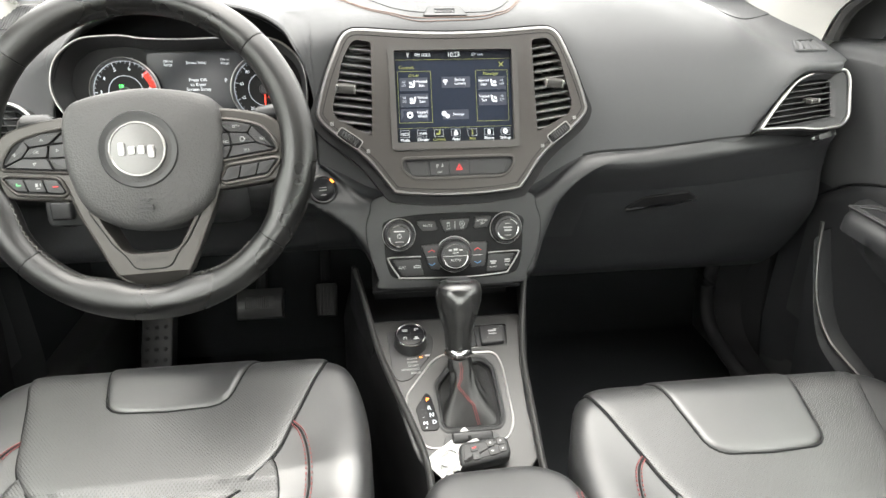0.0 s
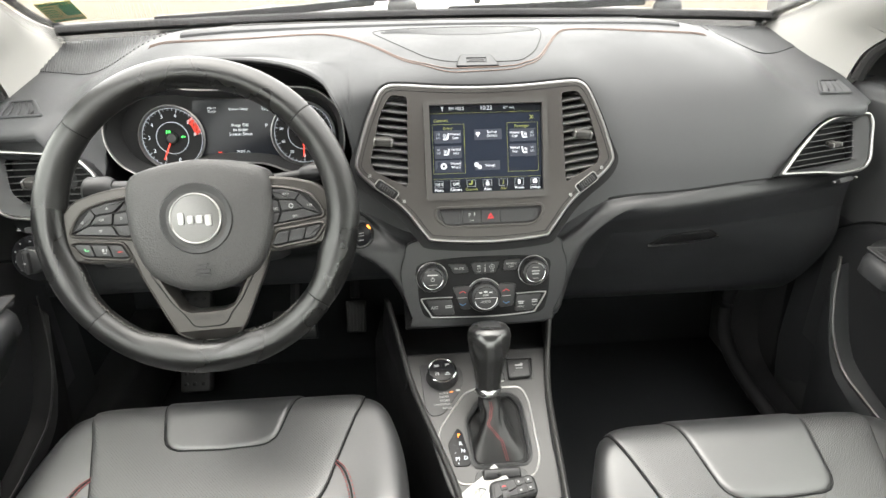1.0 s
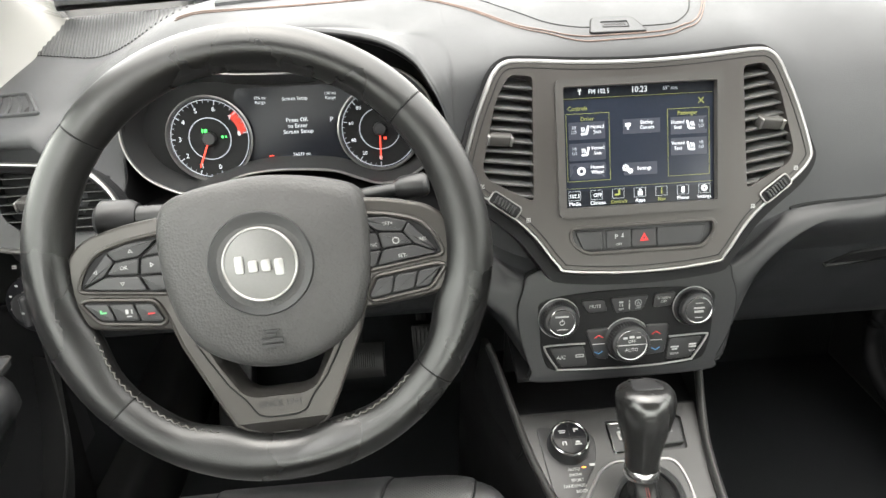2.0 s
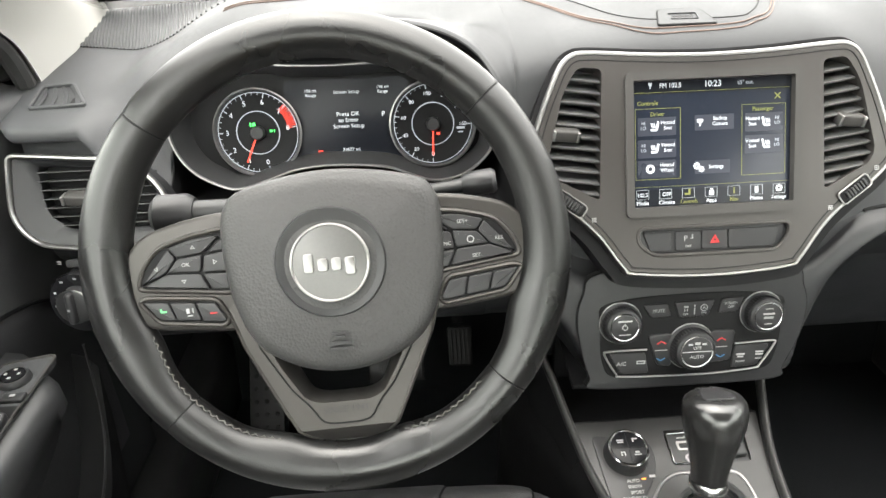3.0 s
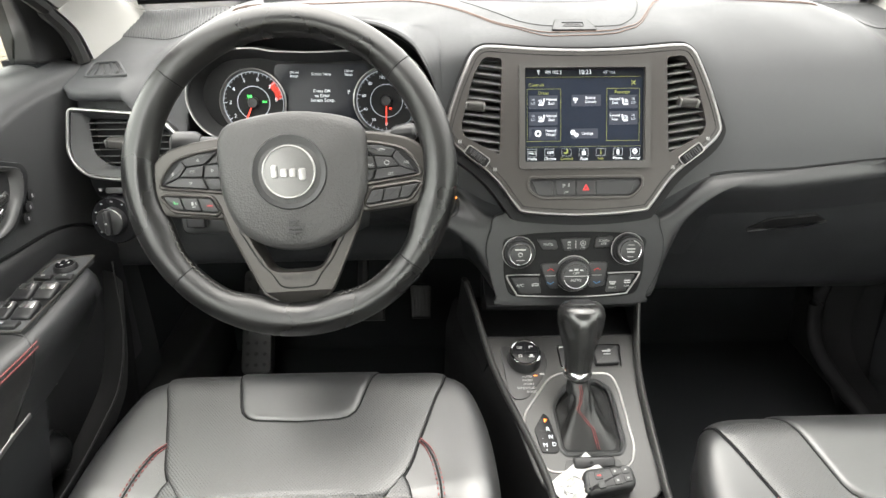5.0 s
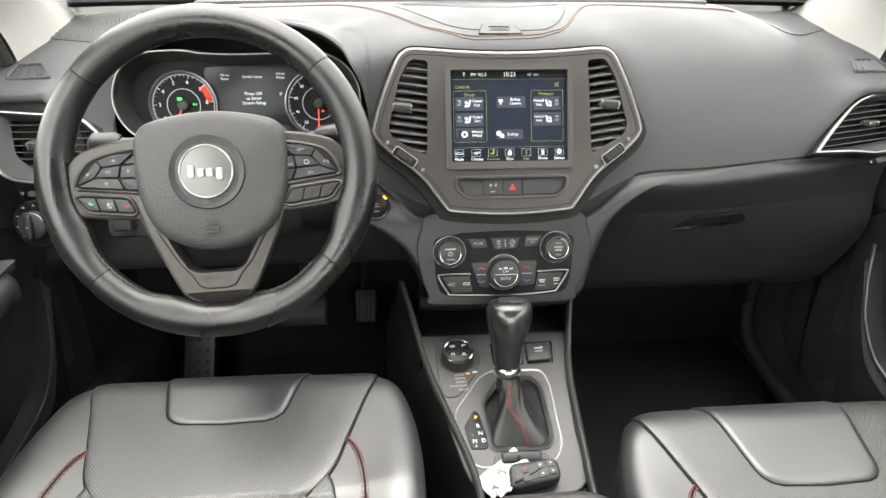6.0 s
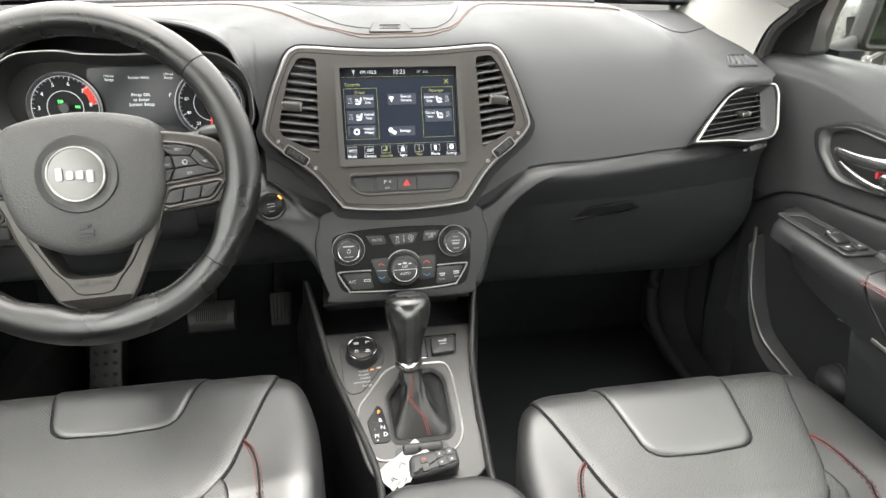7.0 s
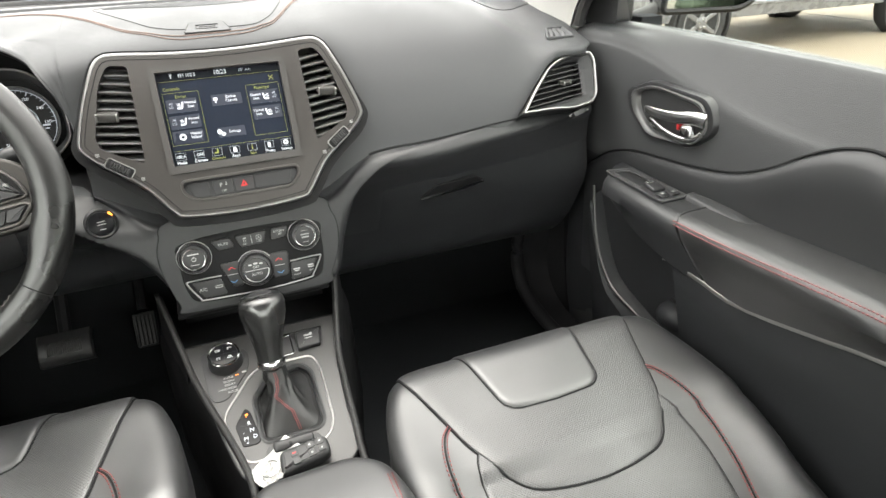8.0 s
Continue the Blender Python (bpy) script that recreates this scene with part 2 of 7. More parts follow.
def holed(outer, holes, m, w0, w1, bm=None):
    """A plate with holes through it."""
    bm = bm or bmesh.new()
    sides = []
    for w in (w0, w1):
        es, rows = [], []
        for r in (outer, *holes):
            vs = [bm.verts.new(m @ Vector((p[0], p[1], w))) for p in r]
            rows.append(vs)
            es += [bm.edges.new((vs[i - 1], vs[i])) for i in range(len(vs))]
        bmesh.ops.triangle_fill(bm, use_beauty=True, edges=es)
        sides.append(rows)
    for a, b in zip(*sides):
        for i in range(len(a)):
            bm.faces.new((a[i - 1], a[i], b[i], b[i - 1]))
    return bm


def sweep(path, rx, ry=None, closed=False, n=10, up=(0, 0, 1), bm=None, taper=None):
    """A round or oval bar along a line. ry is its half size along up."""
    bm = bm or bmesh.new()
    ry = ry or rx
    p, k, rings, up = [Vector(a) for a in path], len(path), [], Vector(up)
    for i in range(k):
        d = (p[(i + 1) % k] - p[i - 1]) if closed else (p[min(i + 1, k - 1)] - p[max(i - 1, 0)])
        d = d.normalized() if d.length > 1e-9 else Vector((0, 1, 0))
        s = d.cross(up)
        s = s.normalized() if s.length > 1e-6 else Vector((1, 0, 0))
        t = s.cross(d)
        f = taper(i / (k - 1)) if taper else 1.0
        rings.append([p[i] + s * rx * f * math.cos(2 * math.pi * j / n) + t * ry * f * math.sin(2 * math.pi * j / n) for j in range(n)])
    if closed:
        rings.append(rings[0])
        loops(bm, rings, False, False)
        bmesh.ops.remove_doubles(bm, verts=bm.verts, dist=1e-6)
        return bm
    return loops(bm, rings)


def lathe(profile, m, n=40, bm=None, ring=False):
    """A turned body: (radius, w) from its back to its front, round the w axis of m; ring: open in the middle."""
    bm = bm or bmesh.new()
    if ring:
        profile = list(profile) + [profile[0]]
    return loops(bm, [[m @ Vector((r * math.cos(2 * math.pi * i / n), r * math.sin(2 * math.pi * i / n), w)) for i in range(n)] for r, w in profile], not ring, not ring)


def box(m, sx, sy, sz, bev=0.0, bm=None):
    """A box centred in the frame m, with rounded edges."""
    b2 = bmesh.new()
    bmesh.ops.create_cube(b2, size=1.0, matrix=m @ Matrix.Diagonal((sx, sy, sz, 1)))
    if bev:
        bmesh.ops.bevel(b2, geom=b2.edges[:], offset=bev, segments=3, affect="EDGES", profile=0.5)
    if bm is None:
        return b2
    tmp = bpy.data.meshes.new("tmp")
    b2.to_mesh(tmp)
    b2.free()
    bm.from_mesh(tmp)
    bpy.data.meshes.remove(tmp)
    return bm


def skin(rows, thick=None, bm=None):
    """A sheet through a grid of points; thick: a vector or None for a closed set of rings."""
    bm = bm or bmesh.new()
    vs = [[bm.verts.new(p) for p in r] for r in rows]
    for a, b in zip(vs, vs[1:]):
        for i in range(len(a) - 1):
            bm.faces.new((a[i], a[i + 1], b[i + 1], b[i]))
    if thick is not None:
        under = [[bm.verts.new(Vector(p) + Vector(thick)) for p in r] for r in rows]
        for a, b in zip(under, under[1:]):
            for i in range(len(a) - 1):
                bm.faces.new((a[i], b[i], b[i + 1], a[i + 1]))
        edge = lambda g: g[0] + [r[-1] for r in g[1:]] + g[-1][-2::-1] + [r[0] for r in g[-2:0:-1]]
        a, b = edge(vs), edge(under)
        for i in range(len(a)):
            bm.faces.new((a[i - 1], b[i - 1], b[i], a[i]))
    return bm


def text(body, m, size, material, parent, name="lettering", align="CENTER", w=0.0005, squeeze=1.0):
    """Raised lettering in the frame m."""
    cu = bpy.data.curves.new("lettering", "FONT")
    cu.body, cu.size, cu.align_x, cu.align_y, cu.extrude, cu.resolution_u = body, size, align, "CENTER", 0.00012, 2
    ob = bpy.data.objects.new("lettering", cu)
    me = bpy.data.meshes.new_from_object(ob)
    bpy.data.objects.remove(ob)
    bm = bmesh.new()
    bm.from_mesh(me)
    bpy.data.meshes.remove(me)
    bm.transform(m @ Matrix.Translation((0, 0, w)) @ Matrix.Diagonal((squeeze, 1, 1, 1)))
    return part(name, bm, material, parent, smooth=0)


def bars(rects, m, w, material, parent, name="print", thick=0.0004):
    """Small flat bars (u, v, width, height) as one print."""
    bm = bmesh.new()
    for u, v, a, b in rects:
        prism(rect(u, v, a, b), m, w, w + thick, bm=bm)
    ob = part(name, bm, material, parent, smooth=0)
    return tagged(ob, kind="stuff") if len(rects) > 1 else ob


def evenly(pts, gap):
    """The open line cut into pieces no longer than gap."""
    out = [Vector(pts[0])]
    for a, b in zip(pts, pts[1:]):
        a, b = Vector(a), Vector(b)
        n = max(1, int((b - a).length / gap))
        out += [a.lerp(b, (i + 1) / n) for i in range(n)]
    return out


def stitches(line, parent, material, label, pitch=0.0050, length=0.0039, r=0.0009, name="stitching"):
    """A row of single stitches along a line."""
    pts, bm = evenly(line, pitch), bmesh.new()
    for a, b in zip(pts, pts[1:]):
        d = (b - a).normalized()
        mid = (a + b) / 2
        sweep([mid - d * length / 2, mid - d * length * 0.3, mid + d * length * 0.3, mid + d * length / 2], r, n=5, bm=bm, taper=lambda q: 0.5 if q in (0, 1) else 1.0)
    return tagged(part(name, bm, material, parent, label), kind="stuff")


def step(x, a, b):
    t = min(1.0, max(0.0, (x - a) / (b - a)))
    return t * t * (3 - 2 * t)


# ---- dashboard body ----
TOP = [(1.46, 1.15), (1.36, 1.188), (1.24, 1.203), (1.12, 1.204)]
FACE = [Vector(p) for p in ((1.03, 1.186), (0.972, 1.150), (0.937, 1.100), (0.915, 1.045), (0.903, 0.994))]
TOP_END = [(1.40, 1.150), (1.33, 1.176), (1.23, 1.162), (1.14, 1.145)]
FACE_END = [(1.06, 1.129), (1.005, 1.117), (0.968, 1.110), (0.948, 1.105), (0.944, 1.097)]
FACE_MID = [Vector(p) for p in ((1.03, 1.190), (0.975, 1.170), (0.955, 1.130), (0.930, 1.050), (0.895, 0.985))]
LOW = [(0.905, 0.990), (0.890, 0.984), (0.880, 0.968), (0.888, 0.946), (0.918, 0.905), (0.968, 0.82), (1.08, 0.66), (1.30, 0.60)]
LOW_MID = [(0.880, 0.975), (0.8655, 0.955), (0.8575, 0.930), (0.8478, 0.890), (0.8355, 0.845), (0.8300, 0.803), (0.935, 0.788), (1.30, 0.60)]
LOW_LEFT = [(0.955, 0.990), (0.925, 0.975), (0.905, 0.945), (0.915, 0.905), (0.960, 0.865), (0.985, 0.80), (1.06, 0.765), (1.30, 0.76)]
HOOD_X = -0.39


def along(line, s):
    f = min(max(s, 0.0), 0.9999) * (len(line) - 1)
    return line[int(f)].lerp(line[int(f) + 1], f - int(f))


def stack_share(x, z):
    """How far the dashboard's face belongs to the centre stack at (x, z): the stack flares upwards into the knee roll."""
    if x < 0:
        wide = 0.132 + 0.52 * max(0.0, z - 0.79) + 3.2 * max(0.0, z - 0.875) ** 1.5
        return 1 - step(-x, wide - 0.034, wide + 0.020)
    return 1 - step(x, 0.112 + 0.25 * (z - 0.79), 0.172 + 0.40 * (z - 0.81) + 6.0 * max(0.0, z - 0.89) ** 1.6)


def dash_profile(x, middle):
    """The dashboard's section at x: centre stack, passenger shelf, or the driver's instrument hollow under its arched hood."""
    c = 1 - (step(x, 0.135, 0.235) if x > 0 else step(-x, 0.120, 0.280))
    far = max(0.0, abs(x) - 0.30) / 0.40
    e = min(1.0, (x - HOOD_X) / 0.189 if x > HOOD_X else (HOOD_X - x) / 0.207)
    deep, inside = (1 - e ** 14), e < 1.0
    end, back = (step(x, 0.47, 0.60), step(x, 0.40, 0.62)) if x > 0 else (step(-x, 0.622, 0.675), step(-x, 0.50, 0.68))
    pts = [Vector((y - 0.14 * far ** 2 * (1 - k / 4), z)).lerp(Vector(TOP_END[k]), back) for k, (y, z) in enumerate(TOP)]
    face = [a.lerp(b, c) for a, b in zip(FACE, FACE_MID)]
    face = [(p + Vector((0.045 * far ** 2, -0.052 * far ** 1.6 * (1 - k / 5)))).lerp(Vector(FACE_END[k]), end) for k, p in enumerate(face)]
    sag = 0.048 * math.exp(-((abs(x) - 0.10) / 0.075) ** 2) + (0.006 * (1 - step(x, 0.30, 0.46)) if x > 0 else 0.0)
    swell = 0.040 * (1 - step(abs(x + 0.19), 0.03, 0.16)) if x < 0 else 0.0
    face = [p - Vector((swell * (0.35, 1.0, 0.6, 0.15, 0.0)[k], sag * (k / 4) ** 2)) for k, p in enumerate(face)]
    corner = step(x, 0.635, 0.69) ** 2 if x > 0 else step(-x, 0.73, 0.785) ** 2
    face = [p + Vector((0.05 * corner * k / 4, -0.004 * corner)) for k, p in enumerate(face)]
    if inside:
        n = 3.3 if x > HOOD_X else 3.0
        height = 1.0 + 0.203 * (1 - e ** n) ** (1 / n)
        if x < HOOD_X:
            height -= 0.008 * step(e, 0.2, 0.55) * (1 - step(e, 0.75, 0.95))
        s, face_line = 0.0, curve(face, 12)
        while s < 1.0 and along(face_line, s).y > height:
            s += 0.002
        foot = along(face_line, s)
        reach = foot.x - 0.968 + (0.016 * step(e, 0.0, 0.5) if x > HOOD_X else -0.030 * step(e, 0.1, 0.5))
        lip = Vector((foot.x - (reach + math.sqrt(reach * reach + 0.0001)) / 2, height))
        pts.append(face[0] + Vector((0, max(0.0, height - face[0].y) * 0.75)))
        pts += [along(face_line, s * q) + Vector(((lip.x - foot.x) * q, (lip.y - foot.y) * q ** 0.5)) for q in (0.25, 0.5, 0.75, 1.0)]
        pts += [lip + Vector((0.007, -0.011 * deep)), Vector((lip.x + (1.065 - lip.x) * deep, lip.y - (0.030 if x > HOOD_X else 0.030 + (max(0.004, lip.y - 1.150) - 0.030) * step(e, 0.0, 0.4)) * deep)), Vector((lip.x + (1.075 - lip.x) * deep, min(lip.y, 1.0)))]
    else:
        pts += [face[0]] + [along(face, q) for q in (0.25, 0.5, 0.75, 1.0)]
        edge = pts[-1]
        pts += [edge + Vector((0.0005, -0.0008)).lerp(Vector((0.003, -0.006)), end), edge + Vector((0.001, -0.0016)).lerp(Vector((0.010, -0.009)), end), edge + Vector((0.0015, -0.0024)).lerp(Vector((0.022, -0.012)), end)]
    for k, (a, b, l) in enumerate(zip(LOW, LOW_MID, LOW_LEFT)):
        p = Vector(a)
        if x < 0:
            p = p.lerp(Vector(l), 1.0 if k else (deep if inside else 0.0))
        if k < 5:
            p += Vector((0.055 * far ** 2 + (0.03 * far if 0 < k < 4 and x > 0 else 0), 0.012 * far))
        p = Vector(b) if middle else p
        pts.append(p - Vector((0.0, sag * (1.0, 0.62, 0.25)[k])) if k < 3 else p)
    return [Vector((x, p.x, p.y)) for p in pts]


MV = axes((0.60, 0.926, 1.042), (0.971, 0.168, 0.168), (-0.233, 0.52, 0.82))
MV_HOLE = rounded([(-0.098, -0.013), (-0.010, 0.038), (0.020, 0.043), (0.060, 0.038), (0.036, -0.026), (-0.03, -0.022)], 0.006)


def within(p, line):
    """Whether p lies inside a closed outline."""
    odd = False
    for a, b in zip(line, line[1:] + line[:1]):
        if (a.y > p.y) != (b.y > p.y) and p.x < a.x + (b.x - a.x) * (p.y - a.y) / (b.y - a.y):
            odd = not odd
    return odd


def hollowed(p):
    """The face drawn back round the left of the dials, so that it runs smoothly into their outline."""
    r = math.hypot((p.x + 0.405) / 0.198, (p.z - 1.070) / 0.084)
    k = (1 - step(r, 1.02, 1.28)) * step(-p.x, 0.42, 0.54) * (1 - step(p.z, 1.115, 1.155))
    y = 0.986 + 0.25 * (p.z - 1.07)
    return Vector((p.x, p.y + (y - p.y) * k, p.z)) if p.y < y else p


XS = sorted([round(-0.79 + i * 0.0145, 4) for i in range(105)] + [HOOD_X + g * q for g in (-0.207, 0.189) for q in (0.90, 0.94, 0.965, 0.982, 0.992, 0.9975, 0.9999, 1.004, 1.03)] + [round(g * (0.103 + 0.0042 * i), 4) for g in (-1, 1) for i in range(46)])
XS = [x for x in XS if -0.79 < x < 0.70]
bm = bmesh.new()
rings = []
for x in XS:
    line = []
    for i, (p, q) in enumerate(zip(curve(dash_profile(x, False), 6), curve(dash_profile(x, True), 6))):
        k = stack_share(x, q.z) * max(step(i, 68, 86), 1 - step(abs(x), 0.13, 0.24))
        line.append(hollowed(p.lerp(q, k) if i > 60 else p))
    rings.append(line + [Vector((x, 1.44, 0.62)), Vector((x, 1.47, 1.0))])
loops(bm, rings)
# even out the saddle between hood and fascia
bm.verts.ensure_lookup_table()
saddle = [bm.verts[r * len(rings[0]) + i] for r, x in enumerate(XS) if -0.285 < x < -0.160 for i in range(26, 46)]
for _ in range(8):
    bmesh.ops.smooth_vert(bm, verts=saddle, factor=0.5, use_axis_x=True, use_axis_y=True, use_axis_z=True)
dashboard = thing("dashboard", "charcoal soft-touch dashboard with rust red seams and ribbed defroster grilles", "dashboard", (0, 1.1, 0.6))
from mathutils.bvhtree import BVHTree
bmesh.ops.recalc_face_normals(bm, faces=bm.faces)
bm.normal_update()
dash_tree = BVHTree.FromBMesh(bm)
bm.faces.ensure_lookup_table()
k = len(rings[0])
under = bm.copy()
for b, keep in ((bm, False), (under, True)):
    b.faces.ensure_lookup_table()
    gone = []
    for i, f in enumerate(b.faces):
        low = i < (len(rings) - 1) * k and 74 <= i % k < k - 2
        at = MV.inverted() @ f.calc_center_median()
        if low != keep or (-0.06 < at.z < 0.02 and within(at, MV_HOLE)):
            gone.append(f)
        elif keep and i % k >= 72 + 5 * 6 + 1:
            f.material_index = 1
        # hood underside and hollow turn black: the hood's shade put into the colour
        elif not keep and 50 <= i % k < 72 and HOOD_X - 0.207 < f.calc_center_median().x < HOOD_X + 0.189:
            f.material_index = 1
    bmesh.ops.delete(b, geom=gone, context="FACES")
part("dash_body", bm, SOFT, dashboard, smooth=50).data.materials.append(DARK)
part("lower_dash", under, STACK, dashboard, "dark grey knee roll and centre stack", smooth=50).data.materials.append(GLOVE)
part("dash_seam", sweep([r[72] + Vector((0, -0.0016, 0.0005)) for x, r in zip(XS, rings) if 0.21 < x < 0.53], 0.0022, n=6), DARK, dashboard)
trees = [dash_tree]


def drape(x, y, lift=0.0):
    """The dashboard's top above (x, y)."""
    hits = [q for q in (t.ray_cast(Vector((x, y, 2.0)), Vector((0, 0, -1)))[0] for t in trees) if q]
    return (max(hits, key=lambda q: q.z) if hits else Vector((x, y, 1.2))) + Vector((0, 0, lift))


def front(x, z, lift=0.0):
    """The dashboard's face seen from the cabin at (x, z)."""
    hit = dash_tree.ray_cast(Vector((x, 0.3, z)), Vector((0, 1, 0)))
    return (hit[0] if hit[0] else Vector((x, 0.9, z))) + Vector((0, -lift, 0))


# rust red double seam over the top
seam_pts = [(-0.537, 1.100), (-0.465, 1.104), (-0.385, 1.114), (-0.283, 1.138), (-0.225, 1.122), (-0.172, 1.068), (-0.121, 1.004), (-0.084, 0.986), (-0.045, 0.978), (0.045, 0.981), (0.079, 0.990), (0.109, 1.012), (0.156, 1.104), (0.184, 1.140), (0.234, 1.141), (0.329, 1.116), (0.427, 1.096)]
for off in (0.0, 0.0065):
    line = evenly([drape(p.x, p.y + off, 0.0008) for p in curve(seam_pts, 10)], 0.004)
    part("seam", sweep(line, 0.0008, 0.0008, n=6), SEAM, dashboard, "rust red stitched seam")
# recessed centre tray with its lidded sensor box
tray = curve([(-0.165, 1.150), (-0.124, 1.178), (-0.06, 1.192), (0.036, 1.194), (0.125, 1.176), (0.133, 1.127), (0.109, 1.048), (0.084, 1.012), (0.057, 1.001), (-0.028, 1.001), (-0.072, 1.011), (-0.098, 1.034), (-0.136, 1.086)], 6, True)
part("tray_seam", sweep([drape(p.x, p.y, 0.0002) for p in tray], 0.0009, 0.0007, True, n=6), DARK, dashboard)
bm = bmesh.new()
for i in range(64):
    x = -0.150 + i * 0.0043
    y0, y1 = 1.118 + 0.022 * step(abs(x), 0.02, 0.13), 1.182 - 0.014 * step(abs(x + 0.01), 0.06, 0.15)
    sweep([drape(x + 0.003 * j, y0 + (y1 - y0) * j / 5, 0.0004) for j in range(6)], 0.0010, 0.0012, n=5, bm=bm)
tagged(part("tray_grille", bm, SOFT, dashboard, "fine ribbed grille"), kind="stuff")
mb = axes(drape(0.001, 1.005) + Vector((0, 0, -0.0015)), (1, 0, 0), drape(0.001, 1.02) - drape(0.001, 0.99))
hood_out = rounded([(-0.033, -0.017), (0.033, -0.017), (0.024, 0.017), (-0.024, 0.017)], [0.003, 0.003, 0.007, 0.007])
eye_hole = rounded([(-0.0165, -0.009), (0.0155, -0.009), (0.0165, 0.007), (-0.0165, 0.007)], 0.0025)
part("sensor_box", holed(hood_out, [eye_hole], mb, -0.004, 0.0028), SOFT, dashboard, smooth=30)
part("sensor_gap", sweep([mb @ Vector((p.x, p.y, 0.0016)) for p in inset(hood_out, -0.0008)], 0.0010, 0.0010, True, n=6), DARK, dashboard)
part("sensor_well", prism(inset(eye_hole, -0.0006), mb, -0.006, -0.003), DARK, dashboard)
part("sensor_lens", prism(rect(0, 0.001, 0.026, 0.006, 0.002), mb, -0.003, 0.0015, 0.001), GLOSSY, dashboard)
# ribbed defroster grilles at both ends
for edge_line, gap in (([(-0.785, 1.165), (-0.753, 1.159), (-0.706, 1.148), (-0.652, 1.136), (-0.608, 1.134), (-0.578, 1.160), (-0.555, 1.235), (-0.530, 1.355)], 0.0048), ([(0.484, 1.330), (0.490, 1.220), (0.502, 1.158), (0.545, 1.140), (0.600, 1.162), (0.670, 1.198)], 0.0044)):
    edge_line = curve(edge_line, 8)
    bm, base_rows = bmesh.new(), []
    x = edge_line[0].x + 0.002
    while x < edge_line[-1].x:
        near = next(a.y + (b.y - a.y) * (x - a.x) / (b.x - a.x) for a, b in zip(edge_line, edge_line[1:]) if x <= b.x)
        lean = -0.30 if x < 0 else 0.30
        deep = min(1.37 - near, max(0.02, ((0.775 if x < 0 else 0.685) - abs(x)) / 0.30))
        col = [(x + lean * deep * q / 14, near + deep * q / 14) for q in range(15)]
        sweep([drape(a, b, 0.0008) for a, b in col], gap * 0.31, 0.0014, n=6, bm=bm)
        base_rows.append([drape(a, b, 0.0006) for a, b in col])
        x += gap
    grille = part("defroster_grille", skin(base_rows), BUTTON, dashboard, "dark defroster grille bed")
    tagged(part("defroster_ribs", bm, SOFT, grille, "ribbed defroster grille"), kind="stuff")
# raised slotted panel in front of the windscreen
front_edge = curve([(-0.492, 1.130), (-0.424, 1.170), (-0.30, 1.200), (-0.15, 1.222), (-0.03, 1.230), (0.093, 1.222), (0.25, 1.206), (0.350, 1.186), (0.400, 1.150)], 5)
rows = [[], [], [], [], []]
for i, p in enumerate(front_edge):
    f = i / (len(front_edge) - 1)
    deep_ = 0.010 + 0.075 * min(1.0, 4 * f * (1 - f) + 0.25)
    for r, (q, up) in zip(rows, ((0.0, -0.004), (0.05, 0.004), (0.2, 0.0065), (0.9, 0.0065), (1.0, -0.004))):
        r.append(drape(p.x, p.y + deep_ * q, up))
part("defroster_panel", skin(rows), SOFT, dashboard, "raised defroster panel")
part("defroster_slot", sweep([drape(p.x, p.y + 0.052, 0.0070) for p in front_edge[5:-5]], 0.007, 0.0012, n=8), DARK, dashboard, "dark air slot")
# small side-window demisters
for cx, cy, foot, head in ((-0.720, 1.018, ((-0.025, -0.030), (0.042, -0.027)), ((-0.032, 0.026), (0.008, 0.030))), (0.635, 1.020, ((-0.039, -0.029), (0.025, -0.026)), ((-0.013, 0.025), (0.030, 0.030)))):
    md = axes(drape(cx, cy, 0.002), drape(cx + 0.03, cy) - drape(cx - 0.03, cy), drape(cx, cy + 0.03) - drape(cx, cy - 0.03))
    out = rounded([foot[0], foot[1], head[1], head[0]], 0.009)
    part("demister_frame", holed(out, [inset(out, 0.0040)], md, -0.012, 0.0008), SOFT, dashboard, smooth=30)
    part("demister_lip", sweep([md @ Vector((p.x, p.y, 0.0008)) for p in inset(out, 0.0022)], 0.0022, 0.0016, True, n=8, up=md.to_3x3() @ Vector((0, 0, 1))), SOFT, dashboard)
    part("demister_hollow", prism(inset(out, 0.0035), md, -0.010, -0.0022), DARK, dashboard)
    for i in range(4):
        q = 0.17 + 0.225 * i
        a, b = Vector(foot[0]).lerp(Vector(foot[1]), q), Vector(head[0]).lerp(Vector(head[1]), q)
        a, b = a.lerp(b, 0.10), b.lerp(a, 0.12)
        rows = []
        for j in range(6):
            p = a.lerp(b, j / 5)
            w = 0.0038 * (1 - 0.35 * j / 5)
            p.x += 0.003 * math.sin(math.pi * j / 5)
            rows.append([md @ Vector((p.x - w, p.y, -0.0022)), md @ Vector((p.x - 0.2 * w, p.y, 0.0002)), md @ Vector((p.x + w, p.y, 0.0014))])
        part("demister_fin", skin(rows, md.to_3x3() @ Vector((0, 0, -0.0015))), SOFT, dashboard)

# ---- centre fascia with touchscreen and air vents ----
MB = plane(0.003, 0.8815, 1.0755, 23.73)
fascia = thing("center_fascia", "dark bronze-grey centre fascia edged in satin silver, with two air vents", "fascia", (0, 0.9, 0.93))
right_side = [(0.066, 0.0985), (0.130, 0.1030), (0.149, 0.1005), (0.161, 0.090), (0.171, 0.070), (0.185, 0.036), (0.1985, -0.008), (0.198, -0.024), (0.183, -0.042), (0.150, -0.068), (0.125, -0.092), (0.100, -0.126), (0.084, -0.136)]
